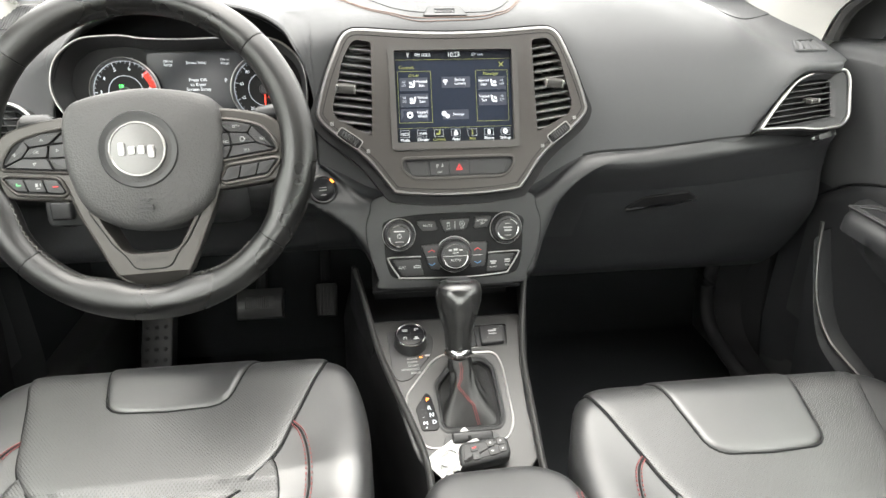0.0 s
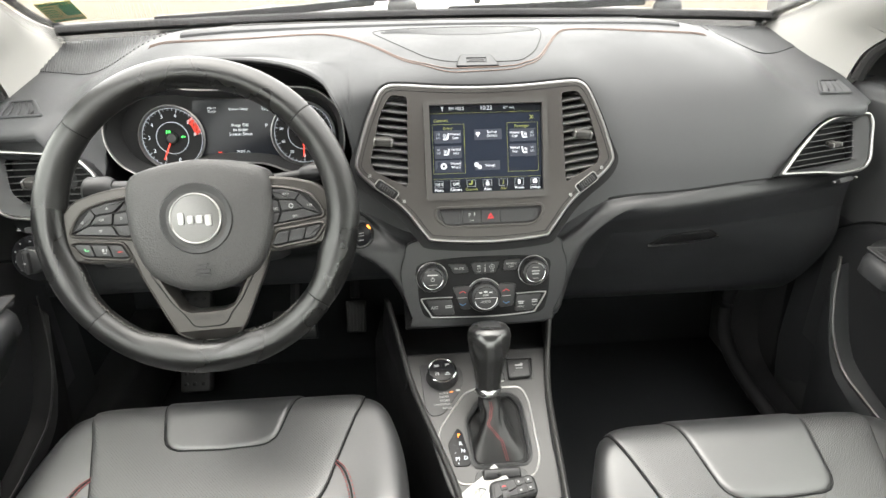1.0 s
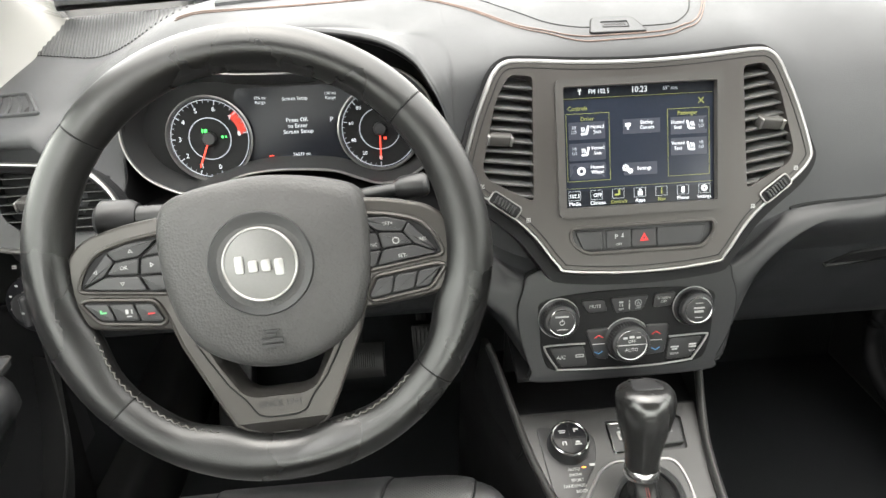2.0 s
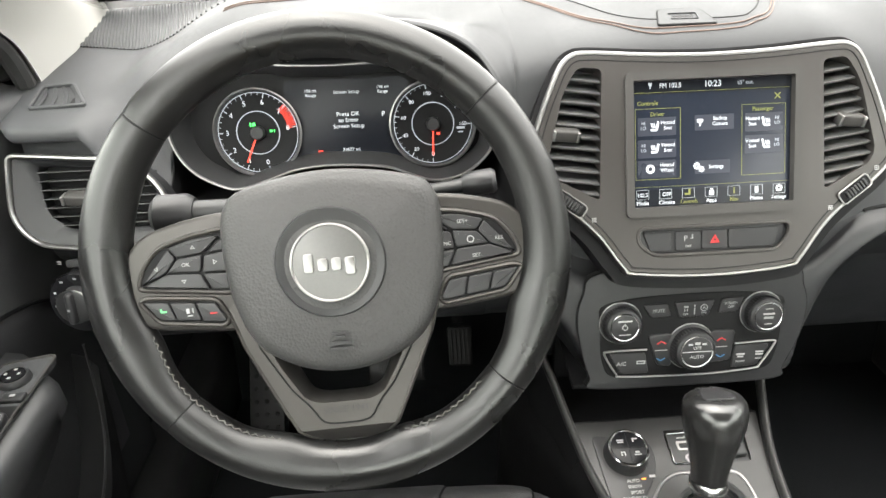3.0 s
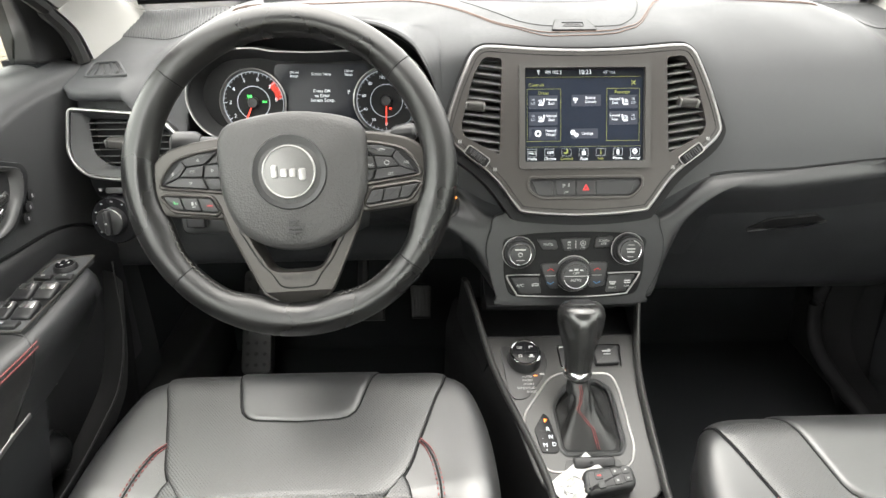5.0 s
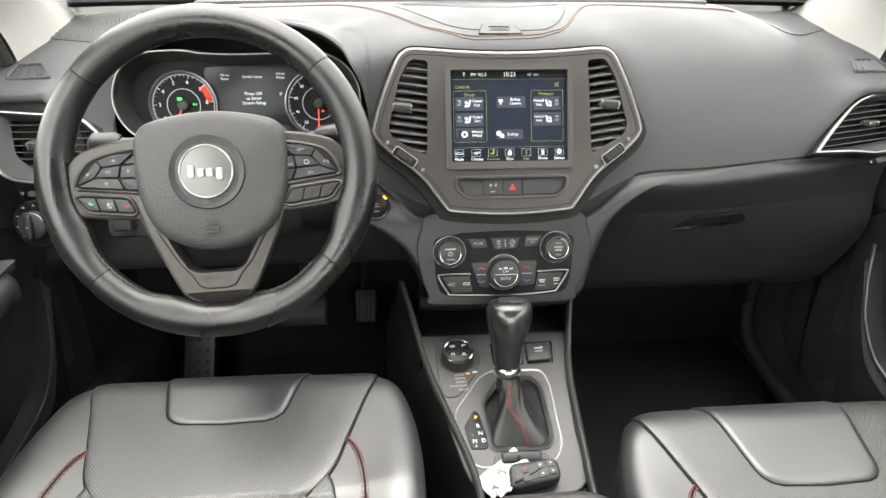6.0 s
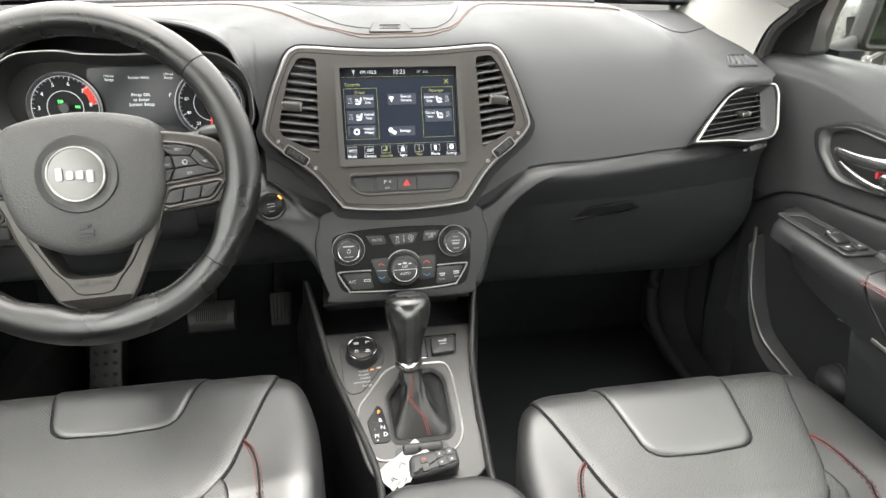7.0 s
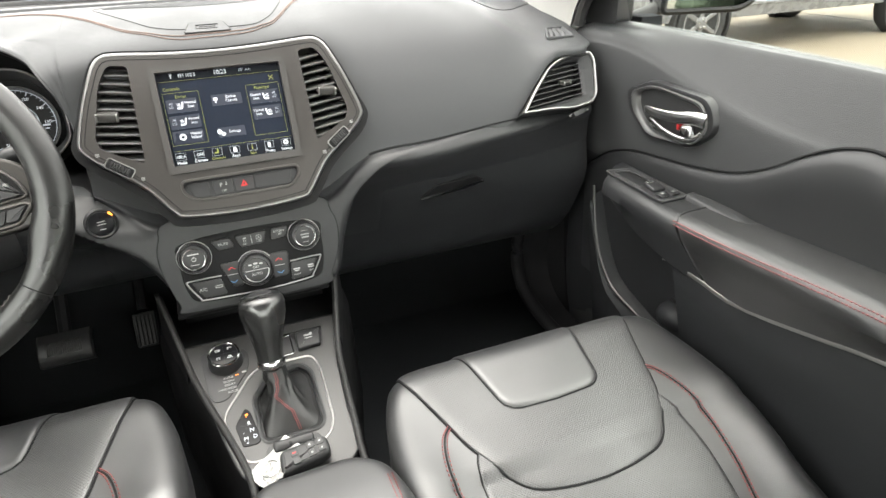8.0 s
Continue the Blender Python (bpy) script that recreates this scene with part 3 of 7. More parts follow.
rim_line = curve(right_side + [(0.0, -0.1415)] + [(-x, y) for x, y in right_side[::-1]] + [(0.0, 0.0965)], 5, True)
MBc = MB @ Matrix.Translation((-0.001, 0, 0))
vent_r = rounded([(0.117, 0.083), (0.142, 0.086), (0.158, 0.061), (0.176, -0.012), (0.170, -0.026), (0.121, -0.052)], [0.006, 0.008, 0.02, 0.012, 0.008, 0.006])
vent_l = [Vector((-p.x, p.y)) for p in vent_r][::-1]
screen_hole = rect(0.0005, 0.003, 0.186, 0.148, 0.006)
slot_line = rounded([(-0.080, -0.085), (0.083, -0.085), (0.083, -0.098), (0.070, -0.113), (-0.064, -0.113), (-0.080, -0.100)], 0.009)
bm = holed(inset(rim_line, 0.006), [vent_l, vent_r, screen_hole, slot_line], MBc, -0.03, 0.0)
part("bezel", bm, BRONZE, fascia, "dark bronze-grey satin face plate", smooth=30)
part("trim_ring", sweep([MBc @ Vector((p.x, p.y, -0.006)) for p in inset(rim_line, 0.0038)], 0.0036, 0.006, True, n=10, up=MBc.to_3x3() @ Vector((0, 0, 1))), TRIM, fascia, "satin silver outline trim")
# black border widens downwards, painting in the shaded recess beside the fascia
border = [a.lerp(b, step(-p.y, -0.02, 0.05)) for a, b, p in zip(inset(rim_line, -0.0040), inset(rim_line, -0.0120), rim_line)]
part("rim_base", holed(border, [inset(rim_line, 0.005)], MBc, -0.05, -0.010), DARK, fascia)


def vent(hole, m, parent, handle, tilt, count, turn=0.0, thin=False):
    """An air vent: dark hollow, slats cut to the opening, side wall and a chrome-tipped tab."""
    v = part("air_vent", prism(inset(hole, -0.003), m, -0.06, -0.0255 if thin else -0.045), DARK, parent)
    lo, hi = min(p.y for p in hole), max(p.y for p in hole)
    c, sn = math.cos(radians(turn)), math.sin(radians(turn))
    flat = [Vector((p.x * c + p.y * sn, p.y * c - p.x * sn)) for p in hole]
    lo2, hi2 = min(p.y for p in flat), max(p.y for p in flat)
    for i in range(count):
        y = lo2 + (hi2 - lo2) * (i + 0.7) / (count + 0.4)
        xs = []
        for j in range(len(flat)):
            a, b = flat[j - 1], flat[j]
            if (a.y - y) * (b.y - y) < 0:
                xs.append(a.x + (b.x - a.x) * (y - a.y) / (b.y - a.y))
        if len(xs) < 2:
            continue
        x0, x1 = min(xs) - 0.001, max(xs) + 0.001
        ms = m @ pose(0, 0, 0, 0, 0, turn) @ pose((x0 + x1) / 2, y, -0.017 if thin else -0.014, tilt, 0, 0)
        slat = part("slat", box(ms, x1 - x0, 0.0014 if thin else 0.0026, 0.014 if thin else 0.022, 0.0006), DARK if thin else SLAT, v)
        if thin:
            part("slat_edge", box(ms @ Matrix.Translation((0, 0, 0.0074)), x1 - x0, 0.0012, 0.0014, 0.0004), SLAT, slat, "grey slat edge")
    for k in range(4):
        x = min(p.x for p in hole) + (max(p.x for p in hole) - min(p.x for p in hole)) * (0.25 + 0.2 * k)
        part("back_vane", box(m @ pose(x, (lo + hi) / 2, -0.038), 0.0015, (hi - lo) * 0.75, 0.012), DARK, v)
    hx, hy, hw = handle
    part("tab", box(m @ pose(hx, hy, -0.008, 28, 0, -6), hw, 0.008 if thin and hx > 0 else 0.013, 0.020, 0.003), FLATGREY, v)
    for e in (-1, 1):
        part("tab_tip", box(m @ pose(hx, hy, -0.007, 28, 0, -6) @ pose(e * hw * 0.47, 0, 0.005), 0.0028, 0.007 if thin and hx > 0 else 0.0115, 0.012, 0.0010), SATIN, v, "satin silver tab edge")
    return v


vent(vent_l, MBc, fascia, (-0.155, 0.020, 0.027), 27, 11, -8)
vent(vent_r, MBc, fascia, (0.150, 0.022, 0.027), 27, 11, 8)
for s in (-1, 1):
    mt = MBc @ pose(s * 0.1535, -0.0535, 0.001, 0, 0, -36 * -s)
    part("wheel_slot", prism(rect(0, 0, 0.036, 0.014, 0.005), mt, -0.004, 0.0012, 0.0006), DARK, fascia)
    bm = bmesh.new()
    for i in range(7):
        box(mt @ pose(-0.011 + i * 0.0037, 0, 0.0025), 0.0028, 0.009, 0.004, 0.0008, bm)
    tagged(part("thumbwheel", bm, BUTTON, fascia), kind="stuff")
    part("wheel_edge", sweep([mt @ Vector((p.x, p.y, 0.0012)) for p in rect(0, 0, 0.037, 0.0145, 0.004)], 0.0009, 0.0009, True, n=6), SATIN, fascia)
    for u, v in ((s * 0.1775, -0.032), (s * 0.128, -0.072)):
        bars([(u + 0.0017 * i, v + 0.0017 * j, 0.0012, 0.0012) for i in (-1, 0, 1) for j in (-1, 0, 1)], MBc, 0.0003, WHITEMARK, fascia)
# row of switches under the screen
part("slot_lip", sweep([MBc @ Vector((p.x, p.y, 0.0002)) for p in inset(slot_line, -0.0010)], 0.0020, 0.0016, True, n=8, up=MBc.to_3x3() @ Vector((0, 0, 1))), BRONZE, fascia)
part("ring_groove", sweep([MBc @ Vector((p.x, p.y, -0.0002)) for p in inset(rim_line, 0.0105)], 0.0008, 0.0007, True, n=6), DARK, fascia)
part("switch_plate", prism(inset(slot_line, -0.001), MBc, -0.012, -0.004, 0.002), BUTTON, fascia)
for cx, wd, sym in ((-0.060, 0.030, ""), (-0.026, 0.028, "P"), (0.003, 0.028, "h"), (0.046, 0.056, "")):
    part("switch", prism(rounded([(cx - wd / 2, -0.089), (cx + wd / 2, -0.089), (cx + wd / 2 - (0.006 if cx > 0.04 else 0), -0.110), (cx - wd / 2 + (0.008 if cx < -0.05 else 0), -0.110)], 0.003), MBc, -0.006, -0.002, 0.001), BUTTON, fascia)
part("hazard_triangle", holed([Vector((0.003 + a, -0.099 + b)) for a, b in ((-0.0052, -0.0042), (0.0052, -0.0042), (0, 0.0050))], [[Vector((0.003 + a, -0.0995 + b)) for a, b in ((-0.002, -0.0015), (0.002, -0.0015), (0, 0.002))]], MBc, -0.0018, -0.0012), MARKRED, fascia, "red hazard triangle", smooth=0)
text("P", MBc @ Matrix.Translation((-0.029, -0.097, 0)), 0.008, WHITEMARK, fascia, w=-0.0014)
text("OFF", MBc @ Matrix.Translation((-0.026, -0.1055, 0)), 0.004, WHITEMARK, fascia, w=-0.0014)
bars([(-0.022, -0.097, 0.003, 0.001), (-0.0215, -0.095, 0.001, 0.004)], MBc, -0.0016, WHITEMARK, fascia)

# touchscreen
MS = MBc @ Matrix.Translation((0.0005, 0.0018, -0.004))
touch = thing("touchscreen", "touchscreen with a dark blue menu, set in a satin grey frame", "touchscreen", (0, 0.88, 1.01))
frame_out = rect(0, 0.001, 0.188, 0.150, 0.007)
part("screen_frame", holed(frame_out, [rect(0, 0.002, 0.171, 0.131, 0.002)], MS, -0.01, 0.007), FLATGREY, touch, "satin grey frame", smooth=30)
bm = bmesh.new()
loops(bm, [[MS @ Vector((p.x, p.y, w)) for p in r] for r, w in ((rect(0, 0.001, 0.188, 0.150, 0.007), 0.004), (rect(0, 0.0015, 0.179, 0.140, 0.005), 0.001), (rect(0, 0.002, 0.1705, 0.1305, 0.002), -0.001))], False, False)
part("frame_chamfer", bm, FLATGREY, touch)
part("screen_glass", prism(rect(0, 0.002, 0.1708, 0.1308), MS, -0.004, -0.0008), SCREEN, touch, "black display glass")
part("menu_area", prism(rect(0, 0.004, 0.167, 0.100), MS, -0.0008, -0.0005), LCD, touch, "lit dark blue menu")


def on_screen(u, v):
    return MS @ Matrix.Translation((u, v, -0.0004))


def line_box(u0, v0, u1, v1, t, material, parent, name):
    bars([((u0 + u1) / 2, v0, u1 - u0, t), ((u0 + u1) / 2, v1, u1 - u0, t), (u0, (v0 + v1) / 2, t, v1 - v0), (u1, (v0 + v1) / 2, t, v1 - v0)], MS, -0.0004, material, parent, name, 0.00025)


for body, u, v, s, m_ in (("FM 102.5", -0.044, 0.062, 0.0068, LITWHITE), ("10:23", 0.001, 0.062, 0.0092, LITWHITE), ("65° out.", 0.036, 0.062, 0.0058, LITGREY),
                          ("Controls", -0.0685, 0.0445, 0.0066, LITLIME), ("Driver", -0.058, 0.033, 0.0062, LITLIME), ("Passenger", 0.055, 0.034, 0.0062, LITLIME),
                          ("Heated\nSeat", -0.047, 0.0215, 0.0056, LITWHITE), ("Vented\nSeat", -0.047, -0.0015, 0.0056, LITWHITE), ("Heated\nWheel", -0.048, -0.0225, 0.0056, LITWHITE),
                          ("Backup\nCamera", 0.009, 0.0235, 0.0056, LITWHITE), ("Settings", 0.005, -0.024, 0.0056, LITWHITE),
                          ("Heated\nSeat", 0.044, 0.0215, 0.0056, LITWHITE), ("Vented\nSeat", 0.044, -0.0015, 0.0056, LITWHITE),
                          ("Media", -0.0745, -0.0595, 0.0060, LITWHITE), ("Climate", -0.0485, -0.0595, 0.0060, LITWHITE), ("Controls", -0.0245, -0.0595, 0.0056, LITLIME), ("Apps", 0.0, -0.0595, 0.0060, LITWHITE),
                          ("Nav", 0.0245, -0.0595, 0.0060, LITLIME), ("Phone", 0.049, -0.0595, 0.0060, LITWHITE), ("Settings", 0.0735, -0.0595, 0.0056, LITWHITE),
                          ("102.5", -0.0745, -0.051, 0.0058, LITWHITE), ("OFF", -0.0485, -0.051, 0.0060, LITWHITE),
                          ("HI\nLO", -0.073, 0.0215, 0.005, LITGREY), ("HI\nLO", -0.073, -0.0015, 0.005, LITGREY), ("HI\nLO", 0.0705, 0.0215, 0.005, LITGREY), ("HI\nLO", 0.0705, -0.0015, 0.005, LITGREY)):
    text(body, on_screen(u, v), s, m_, touch, w=0.0002, squeeze=0.92)
for u, v, a, b in ((-0.0585, 0.0205, 0.041, 0.019), (-0.0585, -0.0025, 0.041, 0.019), (-0.0585, -0.0235, 0.041, 0.018), (0.003, 0.0225, 0.042, 0.016), (0.001, -0.024, 0.038, 0.014), (0.0565, 0.0205, 0.041, 0.019), (0.0565, -0.0025, 0.041, 0.019)):
    part("tile", prism(rect(u, v, a, b, 0.001), MS, -0.0006, -0.00042), TILE, touch)
line_box(-0.0815, -0.0345, -0.0335, 0.039, 0.0004, LITLIME, touch, "menu_outline")
line_box(0.0325, -0.0345, 0.0795, 0.039, 0.0004, LITLIME, touch, "menu_outline")
bars([(0, 0.0555, 0.167, 0.0003), (0, -0.0425, 0.167, 0.0003)], MS, -0.0004, LITLIME, touch, "divider", 0.0002)
for i in range(7):
    u = -0.0745 + i * 0.0247
    line_box(u - 0.0065, -0.0555, u + 0.0065, -0.0455, 0.0003, LITGREY, touch, "tab_outline")
bm = bmesh.new()
for a in (45, -45):
    box(MS @ pose(0.0705, 0.047, 0, 0, 0, a), 0.0085, 0.0010, 0.0004, 0, bm)
part("close_cross", bm, LITLIME, touch, smooth=0)


def seat_icon(u, v, flip=1):
    bm = bmesh.new()
    box(MS @ pose(u + 0.003 * flip, v + 0.001, 0, 0, 0, 12 * -flip), 0.0022, 0.0085, 0.0004, 0, bm)
    box(MS @ pose(u - 0.001 * flip, v - 0.0035, 0, 0, 0, 0), 0.0065, 0.0022, 0.0004, 0, bm)
    for k in range(3):
        box(MS @ pose(u - 0.0035 * flip + 0.0017 * k * flip, v + 0.0012, 0, 0, 0, 15), 0.0007, 0.005, 0.0004, 0, bm)
    part("seat_symbol", bm, LITWHITE, touch, smooth=0)


seat_icon(-0.061, 0.0205), seat_icon(-0.061, -0.0025), seat_icon(0.0585, 0.0205, -1), seat_icon(0.0585, -0.0025, -1)


def ring_icon(u, v, r0, r1, material=LITWHITE, teeth=0, name="symbol", bm=None):
    bm = holed(disc(u, v, r1, 18), [disc(u, v, r0, 18)], MS, -0.0003, 0.0001)
    for k in range(teeth):
        a = 2 * math.pi * k / teeth
        box(MS @ pose(u + r1 * math.cos(a), v + r1 * math.sin(a), -0.0001, 0, 0, math.degrees(a)), 0.0014, 0.0012, 0.0004, 0, bm)
    part(name, bm, material, touch, smooth=0)


ring_icon(-0.066, -0.0235, 0.0024, 0.0046), ring_icon(-0.016, -0.0225, 0.0012, 0.003, teeth=8), ring_icon(-0.011, -0.0262, 0.001, 0.0024, teeth=8), ring_icon(0.0735, -0.050, 0.0014, 0.0032, teeth=8)
bars([(-0.0125, 0.0245, 0.006, 0.0035), (-0.0125, 0.0210, 0.0016, 0.004), (0.0, -0.0515, 0.0052, 0.005), (0.0, -0.0475, 0.0028, 0.0012), (0.049, -0.0505, 0.0036, 0.0066)], MS, -0.0003, LITWHITE, touch, "symbol", 0.0003)
bars([(0.0245, -0.0515, 0.0014, 0.004), (0.0245, -0.0478, 0.0014, 0.0014), (-0.0265, -0.0515, 0.005, 0.002), (-0.024, -0.049, 0.002, 0.006)], MS, -0.0003, LITLIME, touch, "symbol", 0.0003)
bars([(-0.0655, 0.0635, 0.0012, 0.003), (-0.0668, 0.0642, 0.0006, 0.0035), (-0.0642, 0.0642, 0.0006, 0.0035), (-0.0655, 0.0612, 0.0008, 0.004)], MS, -0.0003, LITWHITE, touch, "symbol", 0.0003)

# ---- climate control panel ----
MC = plane(-0.001, 0.842, 0.88, 16.17)
climate = thing("climate_panel", "black climate control panel with three knurled knobs and silver trim", "control panel", (0, 0.83, 0.80))
cl_out = curve([(-0.111, 0.059), (-0.128, 0.034), (-0.1345, 0.008), (-0.130, -0.030), (-0.119, -0.068), (-0.113, -0.082), (0, -0.084), (0.104, -0.082), (0.113, -0.066), (0.129, -0.030), (0.1345, 0.008), (0.128, 0.034), (0.111, 0.059), (0, 0.066)], 5, True)
part("panel", prism(cl_out, MC, -0.012, 0.0012, 0.0012), STACK, climate)
part("panel_gap", sweep([MC @ Vector((p.x, p.y, 0.0004)) for p in cl_out], 0.0009, 0.0009, True, n=6), DARK, climate)
face = curve([(-0.10, 0.024), (-0.108, -0.004), (-0.105, -0.05), (-0.085, -0.07), (0, -0.0725), (0.083, -0.07), (0.102, -0.05), (0.106, -0.004), (0.098, 0.024), (0.0, 0.031)], 5, True)
part("face_plate", prism(face, MC, -0.002, 0.0022, 0.0018), DARK, climate)


def knob(u, v, r, h, name, parent, inner=0.72):
    m = MC @ Matrix.Translation((u, v, 0.002))
    k = part(name, lathe([(r * 1.12, 0), (r * 1.12, 0.003), (r * 1.02, 0.0045), (r, 0.006), (r * 0.96, h - 0.004), (r * 0.90, h - 0.001), (r * 0.8, h)], m), BUTTON, parent)
    part("knob_ring", lathe([(r * inner + 0.0009, h - 0.002), (r * inner + 0.0010, h + 0.0008), (r * inner + 0.0005, h + 0.0015), (r * inner - 0.0003, h + 0.0013), (r * inner - 0.0003, h - 0.002)], m, ring=True), CHROME, k, "chrome ring")
    part("knob_collar", sweep([m @ Vector((r * 1.13 * math.cos(a * math.pi / 24), r * 1.13 * math.sin(a * math.pi / 24), 0.0015)) for a in range(48)], 0.0008, 0.0008, True, n=6), SATIN, k)
    part("knob_cap", lathe([(r * inner, h), (r * inner, h + 0.001), (r * inner * 0.9, h + 0.0014)], m), BUTTON, k)
    bm = bmesh.new()
    for i in range(44):
        a = 2 * math.pi * i / 44
        box(m @ pose(r * 0.985 * math.cos(a), r * 0.985 * math.sin(a), h * 0.55, 0, 0, math.degrees(a)), 0.0012, 0.0009, h * 0.6, 0, bm)
    tagged(part("knurling", bm, BUTTON, k, smooth=0), kind="stuff")
    return k, m @ Matrix.Translation((0, 0, h + 0.0012))


k, m = knob(-0.0855, 0.0005, 0.0215, 0.016, "volume_knob", climate)
part("power_symbol", holed(disc(0, 0, 0.0032, 20), [disc(0, 0, 0.0024, 20)], m, 0, 0.0005), WHITEMARK, k, smooth=0)
bars([(0, 0.0075, 0.016, 0.0018), (0, -0.0085, 0.013, 0.0008), (0, 0.003, 0.0008, 0.003)], m, 0.0003, WHITEMARK, k)
k, m = knob(0.079, 0.0040, 0.0215, 0.016, "tuning_knob", climate)
bars([(0, 0.0090, 0.009, 0.0010), (0, 0.0030, 0.013, 0.0020), (0, -0.0015, 0.011, 0.0026), (0, -0.0090, 0.009, 0.0010)], m, 0.0003, GREYMARK, k)
k, m = knob(-0.002, -0.0335, 0.0245, 0.018, "fan_knob", climate, 0.74)
bars([(0, 0.0005, 0.034, 0.0009), (-0.008, 0.0095, 0.005, 0.0022), (0.008, 0.0095, 0.005, 0.0022), (0, 0.0105, 0.006, 0.003)], m, 0.0003, WHITEMARK, k)
text("OFF", m @ Matrix.Translation((0, 0.0048, 0)), 0.0056, WHITEMARK, k)
text("AUTO", m @ Matrix.Translation((0, -0.0060, 0)), 0.0058, WHITEMARK, k)
for pts, lab in ((((-0.0595, 0.0205), (-0.031, 0.0205), (-0.026, 0.005), (-0.050, 0.004)), "MUTE"), (((-0.0235, 0.0215), (0.024, 0.0225), (0.0165, 0.0035), (-0.017, 0.002)), ""), (((0.0315, 0.023), (0.0575, 0.024), (0.0515, 0.007), (0.0285, 0.0055)), "SCREEN\nOFF")):
    b = part("button", prism(rounded(pts, 0.004), MC, 0.001, 0.0045, 0.0012), BUTTON, climate)
    cx, cy = sum(p[0] for p in pts) / 4, sum(p[1] for p in pts) / 4
    if lab:
        text(lab, MC @ Matrix.Translation((cx, cy, 0.0045)), 0.0056 if lab == "MUTE" else 0.0046, WHITEMARK, b)
    else:
        text("OFF", MC @ Matrix.Translation((-0.010, 0.0065, 0.0045)), 0.0038, WHITEMARK, b)
        text("OFF", MC @ Matrix.Translation((0.011, 0.0070, 0.0045)), 0.0038, WHITEMARK, b)
        text("A", MC @ Matrix.Translation((0.011, 0.0135, 0.0045)), 0.0055, WHITEMARK, b)
        part("circle_mark", holed(disc(0.011, 0.0135, 0.0042, 18), [disc(0.011, 0.0135, 0.0035, 18)], MC, 0.0046, 0.005), WHITEMARK, b, smooth=0)
        bars([(-0.010, 0.0155, 0.005, 0.0022), (-0.0115, 0.0115, 0.001, 0.003), (-0.0085, 0.0115, 0.001, 0.003), (0, 0.0165, 0.0012, 0.0025), (0, 0.010, 0.0012, 0.008)], MC, 0.0047, WHITEMARK, b)
for s, pts in ((-1, ((-0.0535, -0.0175), (-0.024, -0.0165), (-0.024, -0.057), (-0.040, -0.0555))), (1, ((0.021, -0.0155), (0.0505, -0.016), (0.046, -0.0535), (0.022, -0.056)))):
    b = part("temperature_rocker", prism(rounded(pts, 0.005), MC, 0.001, 0.005, 0.0015), BUTTON, climate)
    cx = -0.037 if s < 0 else 0.034
    bars([(cx, -0.036, 0.015, 0.0009)], MC, 0.0051, WHITEMARK, b)
    for sg, vv, mm in ((1, -0.0265, MARKRED), (-1, -0.0475, MARKBLUE)):
        bm = bmesh.new()
        for e in (-1, 1):
            box(MC @ pose(cx + e * 0.0025, vv, 0.0053, 0, 0, -e * sg * 32), 0.0062, 0.0012, 0.0005, 0, bm)
        part("arrow", bm, mm, b, smooth=0)
side = [(-0.0535, -0.0345), (-0.097, -0.0345), (-0.103, -0.039), (-0.089, -0.0635), (-0.083, -0.067), (-0.02, -0.0695), (0.03, -0.0695), (0.076, -0.066), (0.083, -0.0615), (0.098, -0.037), (0.094, -0.0325), (0.051, -0.0335)]
part("silver_trim", sweep([MC @ Vector((p.x, p.y, 0.004)) for p in curve(side, 5)], 0.0012, 0.0016, n=8, up=MC.to_3x3() @ Vector((0, 0, 1))), SATIN, climate, "polished silver trim line")
part("ac_button", prism(rounded([(-0.098, -0.038), (-0.055, -0.038), (-0.050, -0.064), (-0.083, -0.064)], 0.004), MC, 0.001, 0.004, 0.001), BUTTON, climate)
part("defrost_button", prism(rounded([(0.052, -0.036), (0.093, -0.036), (0.079, -0.0625), (0.048, -0.064)], 0.004), MC, 0.001, 0.004, 0.001), BUTTON, climate)
text("A/C", MC @ Matrix.Translation((-0.083, -0.051, 0.004)), 0.007, WHITEMARK, climate)
text("FRONT", MC @ Matrix.Translation((0.0585, -0.0565, 0.004)), 0.0034, WHITEMARK, climate)
text("REAR", MC @ Matrix.Translation((0.081, -0.054, 0.004)), 0.0034, WHITEMARK, climate)
bars([(0.0585, -0.0475, 0.010, 0.002), (0.0585, -0.0505, 0.007, 0.0018), (0.081, -0.0455, 0.009, 0.002), (0.081, -0.0487, 0.009, 0.0015), (-0.060, -0.0515, 0.010, 0.0012), (-0.060, -0.0485, 0.007, 0.0012), (-0.0555, -0.050, 0.0012, 0.004), (-0.0645, -0.050, 0.0012, 0.004)], MC, 0.0042, WHITEMARK, climate)


# ---- instrument cluster ----
MG = plane(-0.39, 1.02, 1.07, 14.04)
cluster = thing("instrument_cluster", "instrument cluster with two round dials and a centre display", "instrument cluster", (-0.39, 1.0, 1.0))
cl_line = curve([(-0.110, 0.0765), (-0.152, 0.0725), (-0.180, 0.056), (-0.195, 0.037), (-0.2025, 0.010), (-0.199, -0.016), (-0.184, -0.041), (-0.160, -0.0575), (-0.133, -0.066), (-0.095, -0.057), (-0.062, -0.0465), (-0.020, -0.0430), (0.040, -0.0468), (0.075, -0.059), (0.102, -0.067), (0.137, -0.0605), (0.168, -0.035), (0.1725, 0.0), (0.168, 0.029), (0.152, 0.053), (0.124, 0.0695), (0.082, 0.0725), (0.043, 0.0715), (-0.011, 0.0700), (-0.065, 0.0720), (-0.086, 0.0755)], 4, True)
part("cluster_face", prism(inset(cl_line, -0.006), MG, -0.02, 0.0), DARK, cluster)
